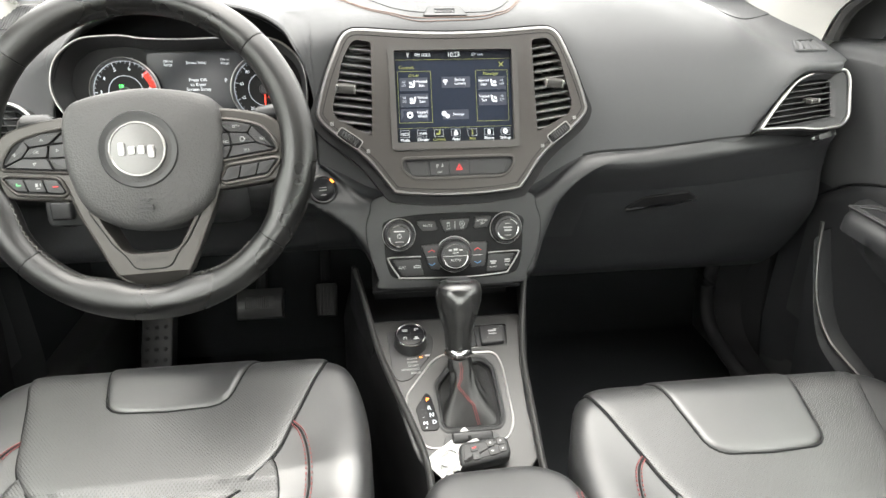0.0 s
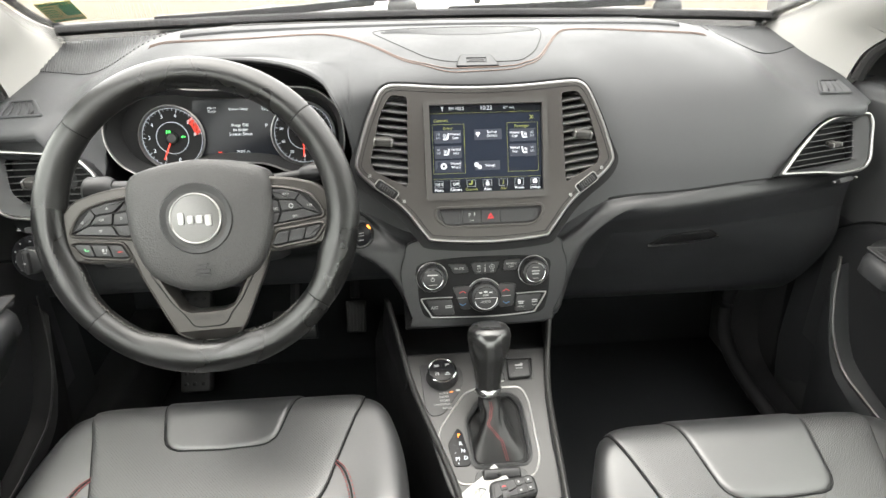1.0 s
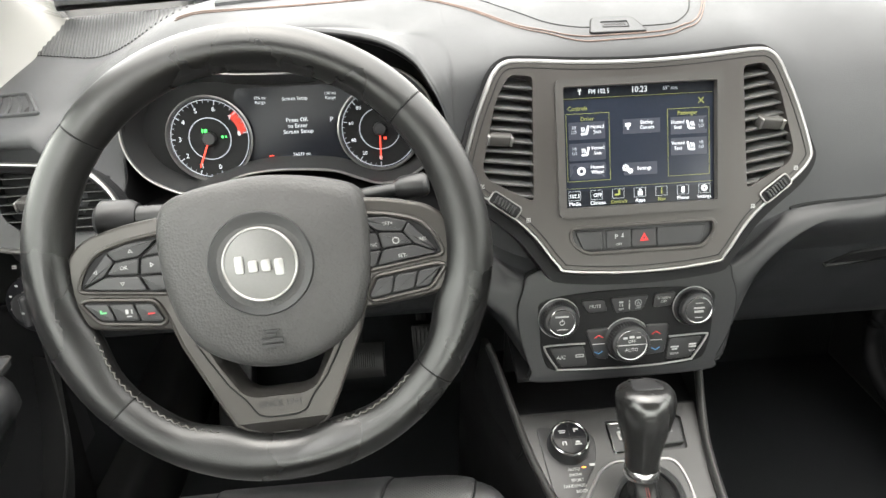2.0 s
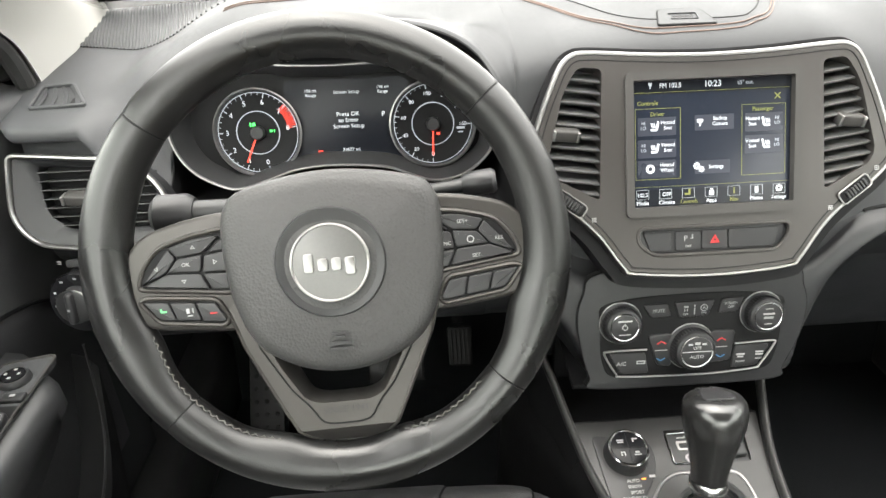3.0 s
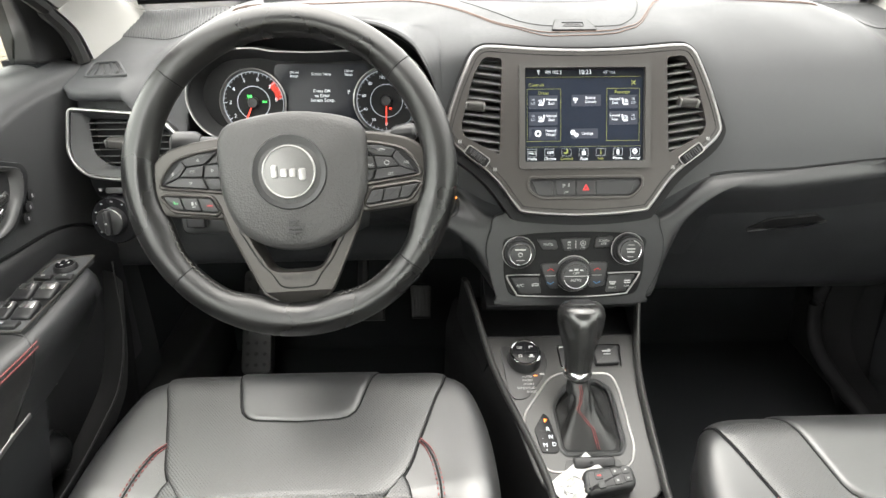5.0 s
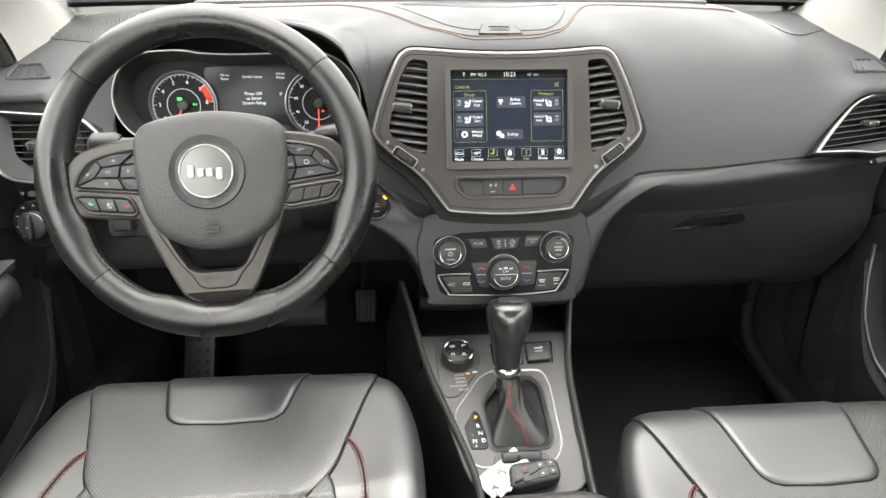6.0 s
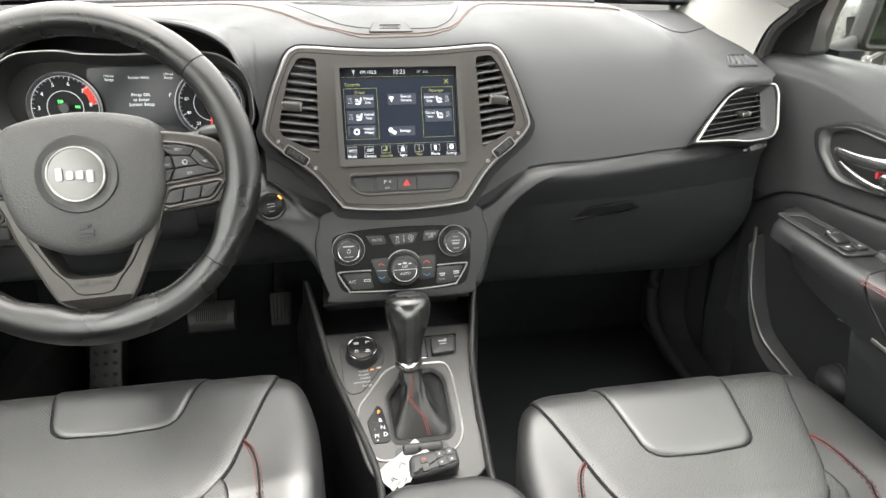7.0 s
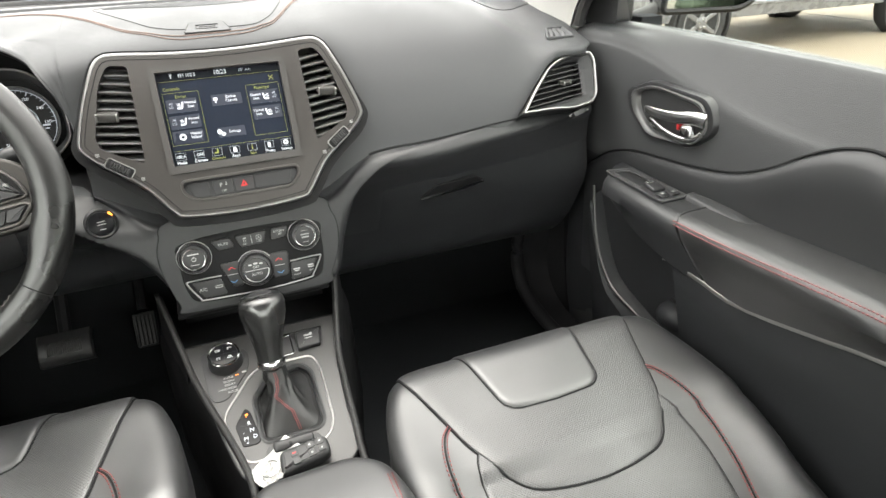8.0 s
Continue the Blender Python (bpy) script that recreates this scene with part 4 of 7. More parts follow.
part("display", prism(rounded([(-0.07, -0.042), (0.07, -0.042), (0.075, 0.055), (-0.075, 0.055)], 0.01), MG, -0.002, 0.0015), SCREEN, cluster, "dark centre display")
bm = bmesh.new()
loops(bm, [[MG @ Vector((p.x, p.y, w)) for p in inset(cl_line, d)] for d, w in ((0.012, 0.0), (0.006, 0.02), (0.0, 0.038))], False, False)
part("cluster_wall", bm, HARD, cluster)
part("chrome_surround", sweep([MG @ Vector((p.x, p.y, 0.04)) for p in cl_line], 0.0017, 0.0026, True, n=10, up=MG.to_3x3() @ Vector((0, 0, 1))), SATIN, cluster, "chrome outline ring")

def dial(cx, cy, r, a0, a1, marks, minor, tilt_deg, name, dangle):
    m = MG @ Matrix.Translation((cx, cy, 0.002))
    d = part(name, lathe([(r, 0), (r, 0.002), (r * 0.95, 0.0022), (r * 0.9, 0.001)], m, 56), DARK, cluster)
    part("dial_ring", lathe([(r * 1.0, 0.001), (r * 1.02, 0.006), (r * 0.985, 0.007), (r * 0.95, 0.003), (r * 0.945, 0.001)], m, 56, ring=True), SATIN, d, "brushed silver ring")
    part("edge_ring", holed(disc(0, 0, r * 0.918, 48), [disc(0, 0, r * 0.902, 48)], m, 0.0022, 0.0030), LITGREY, d, smooth=0)
    part("inner_ring", holed(disc(0, 0, r * 0.50, 40), [disc(0, 0, r * 0.48, 40)], m, 0.0022, 0.003), LITGREY, d, smooth=0)
    bm = bmesh.new()
    for i in range(minor + 1):
        a = radians(a0 + (a1 - a0) * i / minor)
        big = i % (minor // (len(marks) - 1)) == 0
        ln = r * (0.10 if big else 0.055)
        rr = r * 0.90 - ln / 2
        box(m @ pose(rr * math.cos(a), rr * math.sin(a), 0.0027, 0, 0, math.degrees(a)), ln, 0.0011 if big else 0.0006, 0.0006, 0, bm)
    tagged(part("tick_marks", bm, LITGREY, d, smooth=0), kind="stuff")
    for i, t in enumerate(marks):
        a = radians(a0 + (a1 - a0) * i / (len(marks) - 1))
        text(t, m @ Matrix.Translation((r * 0.70 * math.cos(a), r * 0.70 * math.sin(a), 0.0024)), 0.0085 if len(t) < 2 else 0.0066, LITWHITE, d)
    a = radians(dangle)
    part("needle", box(m @ pose(r * 0.42 * math.cos(a), r * 0.42 * math.sin(a), 0.006, 0, 0, math.degrees(a)), r * 0.62, 0.0018, 0.0014, 0.0004), LITRED, d, "lit red needle")
    part("needle_hub", lathe([(0.0085, 0.003), (0.0085, 0.007), (0.007, 0.009)], m, 28), BUTTON, d)
    return d, m


d, m = dial(-0.110, -0.004, 0.0525, -78, -353, [str(i) for i in range(9)], 32, 0, "tachometer", -115)
bm = bmesh.new()
for i in range(12):
    a = radians(-78 - 275 * (6.95 + 1.05 * i / 11) / 8)
    box(m @ pose(0.042 * math.cos(a), 0.042 * math.sin(a), 0.0026, 0, 0, math.degrees(a)), 0.010, 0.0008, 0.0005, 0, bm)
tagged(part("red_band", bm, LITRED, d, "lit red band", smooth=0), kind="stuff")
bars([(-0.004, 0.010, 0.004, 0.004), (-0.008, 0.010, 0.0015, 0.005), (0.016, 0.0015, 0.003, 0.003), (0.020, 0.0015, 0.0015, 0.003)], m, 0.003, LITGREEN, d, "tell_tale")
d, m = dial(0.103, -0.003, 0.0525, -92, -362, ["0", "20", "40", "60", "80", "100", "120", "140", "160"], 32, 0, "speedometer", -92)
bars([(0.006, -0.012, 0.004, 0.003)], m, 0.003, LITRED, d, "tell_tale")
bars([(0.034, -0.006, 0.010, 0.0028), (0.034, -0.011, 0.006, 0.0016)], m, 0.003, LITGREY, d, "unit_marks")
for body, u, v, s, mm in (("196 mi\nRange", -0.043, 0.0395, 0.0054, LITWHITE), ("Screen Setup", 0.0, 0.0395, 0.0060, LITWHITE), ("196 mi\nRange", 0.044, 0.041, 0.0054, LITWHITE), ("Press OK\nto Enter\nScreen Setup", 0.0, 0.006, 0.0072, LITWHITE), ("P", 0.043, 0.0115, 0.0085, LITWHITE), ("74577 mi", 0.001, -0.030, 0.0058, LITWHITE)):
    text(body, MG @ Matrix.Translation((u, v, 0.0016)), s, mm, cluster)
bars([(-0.037, -0.030, 0.006, 0.0012), (-0.037, -0.0325, 0.006, 0.0008)], MG, 0.0017, LITRED, cluster, "tell_tale")

# ---- steering wheel ----
MW = plane(-0.385, 0.726, 1.0565, 25.03)
wheel = thing("steering_wheel", "worn black leather steering wheel with grey metal spokes and controls", "steering wheel", (-0.385, 0.78, 1.05))
R, T = 0.1785, 0.0180


def flare(deg):
    """How far the rim swells inwards to take up the spokes."""
    deg %= 360
    return 0.0055 * math.exp(-((abs(deg - 271.5) - 18.0) / 8.5) ** 2) + 0.006 * math.exp(-((deg - 203) / 9) ** 2) + 0.006 * math.exp(-((deg - 342) / 9) ** 2)


def rim(a0, a1, material, label):
    bm, rings = bmesh.new(), []
    k = max(8, int(abs(a1 - a0) / 3))
    for i in range(k + 1):
        a = radians(a0 + (a1 - a0) * i / k)
        side = max(0.0, 1 - abs(math.sin(a) + 0.05) / 0.55)
        low = max(0.0, 1 - abs(math.degrees(a) % 360 - 270) / 28)
        e = 0.975 if i in (0, k) else 1.0
        ring = []
        for j in range(20):
            b = 2 * math.pi * j / 20
            tr = T * e * (1 + 0.10 * side + 0.10 * low) * (1 + 0.06 * math.cos(2 * b))
            rr = R - 0.002 * low + tr * math.cos(b) - flare(math.degrees(a)) * max(0.0, -math.cos(b)) ** 1.5
            ring.append(MW @ Vector((rr * math.cos(a), rr * math.sin(a), T * e * math.sin(b))))
        rings.append(ring)
    part("rim_section", loops(bm, rings), material, wheel, label)


for a0, a1 in ((43.4, 140.8), (141.3, 223.4), (223.9, 322.2), (322.7, 402.9)):
    rim(a0, a1, GRIP, "worn black leather rim section")
for a in (43.1, 141.05, 223.65, 322.45):
    c = radians(a)
    part("rim_joint", sweep([MW @ Vector(((R + 0.0176 * math.cos(b * math.pi / 10)) * math.cos(c), (R + 0.0176 * math.cos(b * math.pi / 10)) * math.sin(c), 0.0168 * math.sin(b * math.pi / 10))) for b in range(20)], 0.0008, 0.0008, True, n=5), DARK, wheel)
for a0, a1 in ((202, 252), (291, 318)):
    bm = bmesh.new()
    k = int((a1 - a0) * 0.8)
    for i in range(k):
        a = radians(a0 + (a1 - a0) * i / k)
        r = R - 0.0178 - 0.85 * flare(math.degrees(a))
        q = MW @ pose(r * math.cos(a), r * math.sin(a), 0.0070, 0, 0, math.degrees(a) + (34 if i % 2 else -34))
        box(q, 0.0011, 0.0056, 0.0011, 0.0002, bm)
    tagged(part("rim_stitching", bm, THREAD, wheel, "grey baseball stitching", smooth=0), kind="stuff")
# hub pad
hub_line = curve([(-0.0850, 0.046), (-0.064, 0.0625), (0.0, 0.0715), (0.064, 0.0625), (0.0850, 0.046), (0.0885, 0.010), (0.0835, -0.030), (0.067, -0.066), (0.035, -0.0865), (0.0, -0.0925), (-0.035, -0.0865), (-0.067, -0.066), (-0.0835, -0.030), (-0.0885, 0.010)], 6, True)
MP = MW @ pose(0.0055, 0, 0, 0, 0, 2.0)
part("hub_pad", prism(hub_line, MP, -0.035, 0.020, 0.014, dome=0.006), HUBSKIN, wheel, "grained charcoal hub pad")
ME = MP @ Matrix.Translation((-0.0015, -0.001, 0.024))
part("badge_well", lathe([(0.0435, -0.006), (0.0435, 0.0005), (0.0422, 0.0022), (0.0395, 0.0016), (0.034, -0.0002), (0.031, -0.0004)], ME, 56), HARD, wheel)
bd = part("badge", lathe([(0.0305, 0), (0.0305, 0.0035), (0.028, 0.004)], ME, 48), BADGE, wheel, "round satin silver badge")
part("badge_ring", sweep([ME @ Vector((0.0298 * math.cos(a * math.pi / 30), 0.0298 * math.sin(a * math.pi / 30), 0.0038)) for a in range(60)], 0.0013, 0.0011, True, n=8), SATIN, bd, "chrome ring")
# the maker's mark, as plain chrome shapes
bm = bmesh.new()
for u, v, a, b in ((-0.0165, 0.0005, 0.0075, 0.0150), (-0.0055, -0.0015, 0.0080, 0.0100), (0.0050, -0.0015, 0.0080, 0.0100), (0.0155, -0.0035, 0.0080, 0.0140)):
    prism(rect(u, v, a, b, 0.0025), ME, 0.004, 0.0056, 0.0007, bm)
part("badge_mark", bm, TRIM, bd, "raised chrome mark")
bars([(0.0, -0.0575, 0.014, 0.0014), (0.0, -0.0605, 0.008, 0.0014), (0.0, -0.0655, 0.018, 0.0026), (0.0, -0.0700, 0.018, 0.0022)], MP, 0.0238, BUTTON, wheel, "airbag_mark", 0.0016)
# spokes, pods and buttons; the wheel is turned a little to the left
MR = MW @ pose(0.001, 0, 0, 0, 0, 2.4)
SPOKE_LINE = [(-0.1771, -0.0226), (-0.1677, 0.011), (-0.1488, 0.0323), (-0.1128, 0.0418), (-0.0731, 0.0464), (-0.0723, -0.053), (-0.1419, -0.0466), (-0.1677, -0.038)]
POD_LINE = [(-0.1551, -0.011), (-0.1489, 0.0052), (-0.1378, 0.0188), (-0.1261, 0.0238), (-0.1077, 0.0285), (-0.0787, 0.0323), (-0.0789, -0.0202)]
LOW_LINE = [(-0.1555, -0.0208), (-0.1482, -0.0183), (-0.0931, -0.0241), (-0.0848, -0.0411), (-0.0895, -0.046), (-0.1408, -0.0396)]
BUTTON_LINES = [[(-0.1262, 0.0205), (-0.1206, 0.0122), (-0.0999, 0.0141), (-0.084, 0.0273), (-0.1078, 0.026)], [(-0.1511, -0.0089), (-0.1267, 0.0196), (-0.1211, 0.0117), (-0.1299, 0.0006)], [(-0.1203, 0.0111), (-0.1, 0.0132), (-0.1026, -0.0007), (-0.129, 0.0006)], [(-0.0988, 0.0126), (-0.0821, 0.0141), (-0.0816, -0.0019), (-0.1012, -0.0013)], [(-0.0807, 0.0282), (-0.0981, 0.014), (-0.0815, 0.015)], [(-0.1503, -0.0094), (-0.1296, -0.0003), (-0.1028, -0.0021), (-0.0968, -0.0154)], [(-0.1014, -0.0022), (-0.0813, -0.0033), (-0.0814, -0.0166), (-0.0949, -0.0155)], [(-0.1517, -0.0211), (-0.1314, -0.0233), (-0.1266, -0.038), (-0.1395, -0.0364)], [(-0.1305, -0.0234), (-0.111, -0.0251), (-0.1067, -0.0402), (-0.1257, -0.0381)], [(-0.1101, -0.0251), (-0.0944, -0.027), (-0.0866, -0.041), (-0.0896, -0.0426), (-0.1058, -0.0407)]]


def turned(q, s, r=0.002, n=3):
    """An outline of the left spoke, or its mirror image on the right."""
    o = rounded([(-s * a, b) for a, b in q], r, n)
    return o if area2(o) > 0 else o[::-1]


for s in (-1, 1):
    sp = part("spoke", prism(turned(SPOKE_LINE, s, 0.014, 6), MR, -0.014, 0.005, 0.004), SPOKE, wheel, "dark bronze metal spoke")
    for q in (POD_LINE, LOW_LINE):
        part("pod_edge", sweep([MR @ Vector((p.x, p.y, 0.0055)) for p in turned(q, s, 0.006, 5)], 0.0022, 0.0026, True, n=8, up=MR.to_3x3() @ Vector((0, 0, 1))), SPOKE, sp)
        part("button_pod", prism(turned(q, s, 0.006, 5), MR, 0.0, 0.0062), DARK, sp)
    for q in BUTTON_LINES:
        part("button", prism(inset(turned(q, s, 0.0025), 0.0002), MR, 0.004, 0.0092, 0.0010), BUTTON, sp)
    z = MR @ Matrix.Translation((0, 0, 0.0093))
    if s < 0:
        text("OK", z @ Matrix.Translation((-0.1135, 0.006, 0)), 0.0047, WHITEMARK, sp)
        for u, v, r_ in ((-0.1370, 0.0045, 90), (-0.1065, 0.0195, 0), (-0.0905, 0.0065, -90), (-0.1165, -0.0070, 180)):
            a = radians(r_)
            tri = [Vector((u + 0.0021 * (math.cos(a) * p - math.sin(a) * q), v + 0.0021 * (math.sin(a) * p + math.cos(a) * q))) for p, q in ((-1, -0.6), (1, -0.6), (0, 0.9))]
            part("arrow_mark", holed(tri, [[c * 0.5 + Vector((u, v)) * 0.5 for c in tri]], z, 0, 0.0004), WHITEMARK, sp, smooth=0)
        bars([(-0.1355, -0.0300, 0.005, 0.0014), (-0.1375, -0.0287, 0.0014, 0.0026)], z, 0.0001, GREENMARK, sp, "call_mark")
        bars([(-0.1165, -0.0310, 0.0024, 0.0040), (-0.1150, -0.0350, 0.004, 0.001), (-0.1125, -0.031, 0.0008, 0.0036)], z, 0.0001, WHITEMARK, sp, "voice_mark")
        bars([(-0.0965, -0.0345, 0.006, 0.0012)], z, 0.0001, MARKRED, sp, "hang_up_mark")
    else:
        for b_, u, v in (("SET+", 0.109, 0.0200), ("RES", 0.1375, 0.0040), ("SET-", 0.119, -0.0085), ("CANC", 0.0925, 0.0030)):
            text(b_, z @ Matrix.Translation((u, v, 0)), 0.0043, WHITEMARK, sp)
        part("cruise_mark", holed(disc(0.1145, 0.0050, 0.0030, 16), [disc(0.1145, 0.0050, 0.0022, 16)], z, 0, 0.0004), WHITEMARK, sp, smooth=0)
both = lambda q: [(-a, b) for a, b in q] + [(a, b) for a, b in q[::-1]]
ccw = lambda q: q if area2(q) > 0 else q[::-1]
gap = ccw(rounded(both([(0.0600, -0.062), (0.0490, -0.0865), (0.0325, -0.1140), (0.021, -0.1190)]), 0.005, 4))
strip = ccw(rounded(both([(0.066, -0.064), (0.0565, -0.0810), (0.0420, -0.1060), (0.0290, -0.1205), (0.0205, -0.1345), (0.012, -0.1372)]), 0.004, 4))
upper_vee = ccw(rounded(both([(0.0865, -0.030), (0.0770, -0.066), (0.0520, -0.120), (0.0415, -0.1415)]), [0.008, 0.008, 0.008, 0.001, 0.001, 0.008, 0.008, 0.008], 4))
inner_gap = ccw(rounded(both([(0.047, -0.062), (0.041, -0.088), (0.0295, -0.1115), (0.018, -0.1160)]), 0.005, 4))
lowspoke = part("lower_spoke", holed(upper_vee, [gap], MR, -0.012, 0.006), SPOKE, wheel, "dark bronze lower double spoke", smooth=30)
foot_line = [(-0.0415, -0.1415), (0.0415, -0.1415), (0.0355, -0.1480), (0.0225, -0.1575), (-0.0225, -0.1575), (-0.0355, -0.1480)]
slope = lambda y: 0.006 - 0.85 * max(0.0, -0.1415 - y)
part("spoke_foot", loops(bmesh.new(), [[MR @ Vector((x, y, slope(y) + dw)) for x, y in foot_line[::-1]] for dw in (-0.014, 0.0)]), SPOKE, lowspoke, "sloped bronze spoke foot", smooth=20)
rim_edge = [Vector(p) for p in both([(0.0855, -0.036), (0.0760, -0.0665), (0.0510, -0.1205), (0.0408, -0.1412), (0.0348, -0.1478), (0.0220, -0.1570)])]
part("spoke_edge", sweep([MR @ Vector((p.x, p.y, slope(p.y) - 0.0012)) for p in evenly(rim_edge, 0.006)], 0.0018, 0.0022, n=8, up=MR.to_3x3() @ Vector((0, 0, 1))), SPOKE, lowspoke)
part("inlay", loops(bmesh.new(), [[MR @ Vector((*a.lerp(b, t), w)) for a, b in zip(gap, inner_gap)] for t, w in ((-0.10, 0.0066), (0.0, 0.0066), (0.35, 0.0035), (1.0, -0.010), (1.0, -0.016))], False, False), SPOKE, lowspoke, "sloped bronze inlay", smooth=30)
part("inlay_plate", holed(inset(strip, 0.0006), [gap], MR, 0.002, 0.0070), SPOKE, lowspoke, smooth=30)
part("inlay_gap", sweep([MR @ Vector((p.x, p.y, 0.0066)) for p in strip], 0.0008, 0.0010, True, n=6), DARK, lowspoke)
text("SINCE 1941", MR @ Matrix.Translation((0.0, -0.1255, 0.0072)), 0.0076, BUTTON, lowspoke, w=0.0004)
# column, stalks and start button
column = thing("steering_column", "black steering column shroud with two stalks", "steering column", (-0.385, 0.85, 0.98))
bm = bmesh.new()
rings = []
for w, sx, sy in ((-0.034, 0.050, 0.046), (-0.06, 0.062, 0.056), (-0.16, 0.070, 0.062), (-0.26, 0.074, 0.066)):
    rings.append([MW @ Vector((p.x * sx / 0.05, p.y * sy / 0.05 - 0.012, w)) for p in rect(0, 0, 0.1, 0.1, 0.028)])
part("shroud", loops(bm, rings), HARD, column)
for s, tip, mid in ((-1, (-0.545, 0.800, 1.068), (-0.475, 0.805, 1.066)), (1, (-0.240, 0.815, 1.078), (-0.30, 0.82, 1.068))):
    st = part("stalk", sweep(curve([(-0.385 + s * 0.05, 0.815, 1.062), mid, tip], 8), 0.0125 if s < 0 else 0.0085, 0.0105 if s < 0 else 0.0065, n=14), HARD, column)
    d = Vector(tip) - Vector(mid)
    part("stalk_end", sweep([Vector(tip) - d * 0.46, Vector(tip) - d * 0.36, Vector(tip), Vector(tip) + d * 0.06], 0.0205 if s < 0 else 0.0135, 0.0170 if s < 0 else 0.0115, n=16, taper=lambda f: 0.75 if f in (0, 1) else 1.0), BUTTON, st)
    ms = axes(Vector(mid) + Vector((0.03 * s * -1, -0.008, 0.006)), (1, 0, 0), (0, 0.5, 1))
    bars([(-0.022, 0, 0.005, 0.004), (-0.012, 0, 0.001, 0.006), (-0.003, 0, 0.001, 0.006), (0.008, 0, 0.004, 0.001), (0.014, 0.001, 0.002, 0.005)], ms, 0.001, WHITEMARK, st)
mst = axes(front(-0.197, 0.948, 0.009), (1, 0.25, 0), (0.0, 0.35, 1))
starter = thing("start_button", "round black engine start button with an orange lamp", "button", (-0.197, 0.88, 0.93))
part("button_ring", lathe([(0.022, -0.01), (0.022, 0.003), (0.0195, 0.005), (0.0175, 0.003), (0.0175, -0.01)], mst, ring=True), BUTTON, starter)
part("button_face", lathe([(0.0172, -0.004), (0.0172, 0.003), (0.015, 0.004)], mst), GLOSSY, starter)
part("lamp", prism(rect(0.0185, 0.0, 0.003, 0.007, 0.001), mst @ pose(0, 0, 0, 0, 0, 38), 0.003, 0.0056), LITORANGE, starter, "lit orange lamp")
bars([(0, 0.003, 0.011, 0.0010), (0, -0.001, 0.011, 0.0010), (0, -0.008, 0.008, 0.0010)], mst, 0.0042, GREYMARK, starter)

# ---- side air vents in the dashboard ----
for s in (-1, 1):
    if s > 0:
        mv = MV
        out = rounded([(-0.113, -0.019), (-0.070, 0.012), (-0.016, 0.046), (0.018, 0.0525), (0.086, 0.044), (0.088, 0.025), (0.060, -0.037), (0.040, -0.050), (-0.009, -0.0455), (-0.040, -0.0345)], [0.008, 0.015, 0.015, 0.015, 0.015, 0.012, 0.018, 0.018, 0.02, 0.02])
        hole = MV_HOLE
        tab = (0.008, 0.008, 0.016)
        o = (0.6, 0.95, 0.98)
    else:
        mv = axes((-0.68, 0.917, 1.03), (1, 0, 0), (0, 0.41, 0.912))
        out = rounded([(-0.074, 0.058), (0.060, 0.047), (0.095, 0.010), (0.105, -0.050), (0.0, -0.0535), (-0.052, -0.047), (-0.078, -0.015)], [0.012, 0.02, 0.02, 0.012, 0.01, 0.02, 0.02])
        out = out[::-1]
        hole = rounded([(-0.049, 0.044), (0.052, 0.037), (0.080, 0.010), (0.088, -0.030), (-0.018, -0.030), (-0.042, -0.010)], 0.01)[::-1]
        tab = (-0.005, 0.006, 0.028)
        o = (-0.68, 0.95, 0.97)
    v = thing("side_vent", "corner air vent framed in a satin silver line", "air vent", o, "corner air vents")
    c = sum(hole, Vector((0, 0))) / len(hole)
    brim, throat = inset(out, 0.002), []
    for p in brim:
        e, best = (p - c).normalized(), None
        for j in range(len(hole)):
            a, b = hole[j - 1] - c, hole[j] - c
            det = e.x * (a - b).y - e.y * (a - b).x
            if abs(det) > 1e-12:
                k, w = (a.x * (a - b).y - a.y * (a - b).x) / det, (e.x * a.y - e.y * a.x) / det
                if k > 0 and -1e-6 <= w <= 1 + 1e-6:
                    best = c + e * k
        throat.append(best or p)
    part("vent_body", loops(bmesh.new(), [[mv @ Vector((*p.lerp(q, t), w)) for p, q in zip(brim, throat)] for t, w in ((0, -0.03), (0, 0.001), (0.15, -0.001), (0.6, -0.005), (1.0, -0.010), (1.02, -0.012), (1.02, -0.05))], False, False), STACK, v, smooth=50)
    part("vent_trim", sweep([mv @ Vector((p.x, p.y, 0.0)) for p in inset(out, 0.003)], 0.0030, 0.005, True, n=10, up=mv.to_3x3() @ Vector((0, 0, 1))), TRIM, v, "satin silver outline")
    vent(hole, mv, v, tab, 8, 7, -6 if s > 0 else 0, True)
    tx, ty = (0.004, -0.0560) if s > 0 else (-0.01, -0.066)
    part("wheel_slot", prism(rect(tx, ty, 0.026, 0.009, 0.004), mv, -0.016, 0.0015, 0.001), BUTTON, v)
    bars([(tx - 0.021, ty, 0.005, 0.001), (tx - 0.021, ty + 0.0025, 0.005, 0.001), (tx + 0.021, ty, 0.005, 0.001), (tx + 0.021, ty - 0.002, 0.004, 0.001)], mv, -0.001, GREYMARK, v)
# headlamp switch
ml = axes((-0.693, 0.875, 0.928), (1, -0.1, 0), (0, 0.2, 1))
lamps = thing("light_switch", "black rotary headlamp switch with white symbols", "rotary switch", (-0.693, 0.88, 0.90))
part("switch_plate", lathe([(0.036, -0.03), (0.036, 0.0), (0.034, 0.003), (0.030, 0.002)], ml), GLOSSY, lamps)
part("switch_knob", lathe([(0.021, 0.0), (0.020, 0.014), (0.017, 0.016)], ml), BUTTON, lamps)
part("knob_grip", box(ml @ pose(0, 0, 0.018), 0.008, 0.036, 0.010, 0.003), BUTTON, lamps)
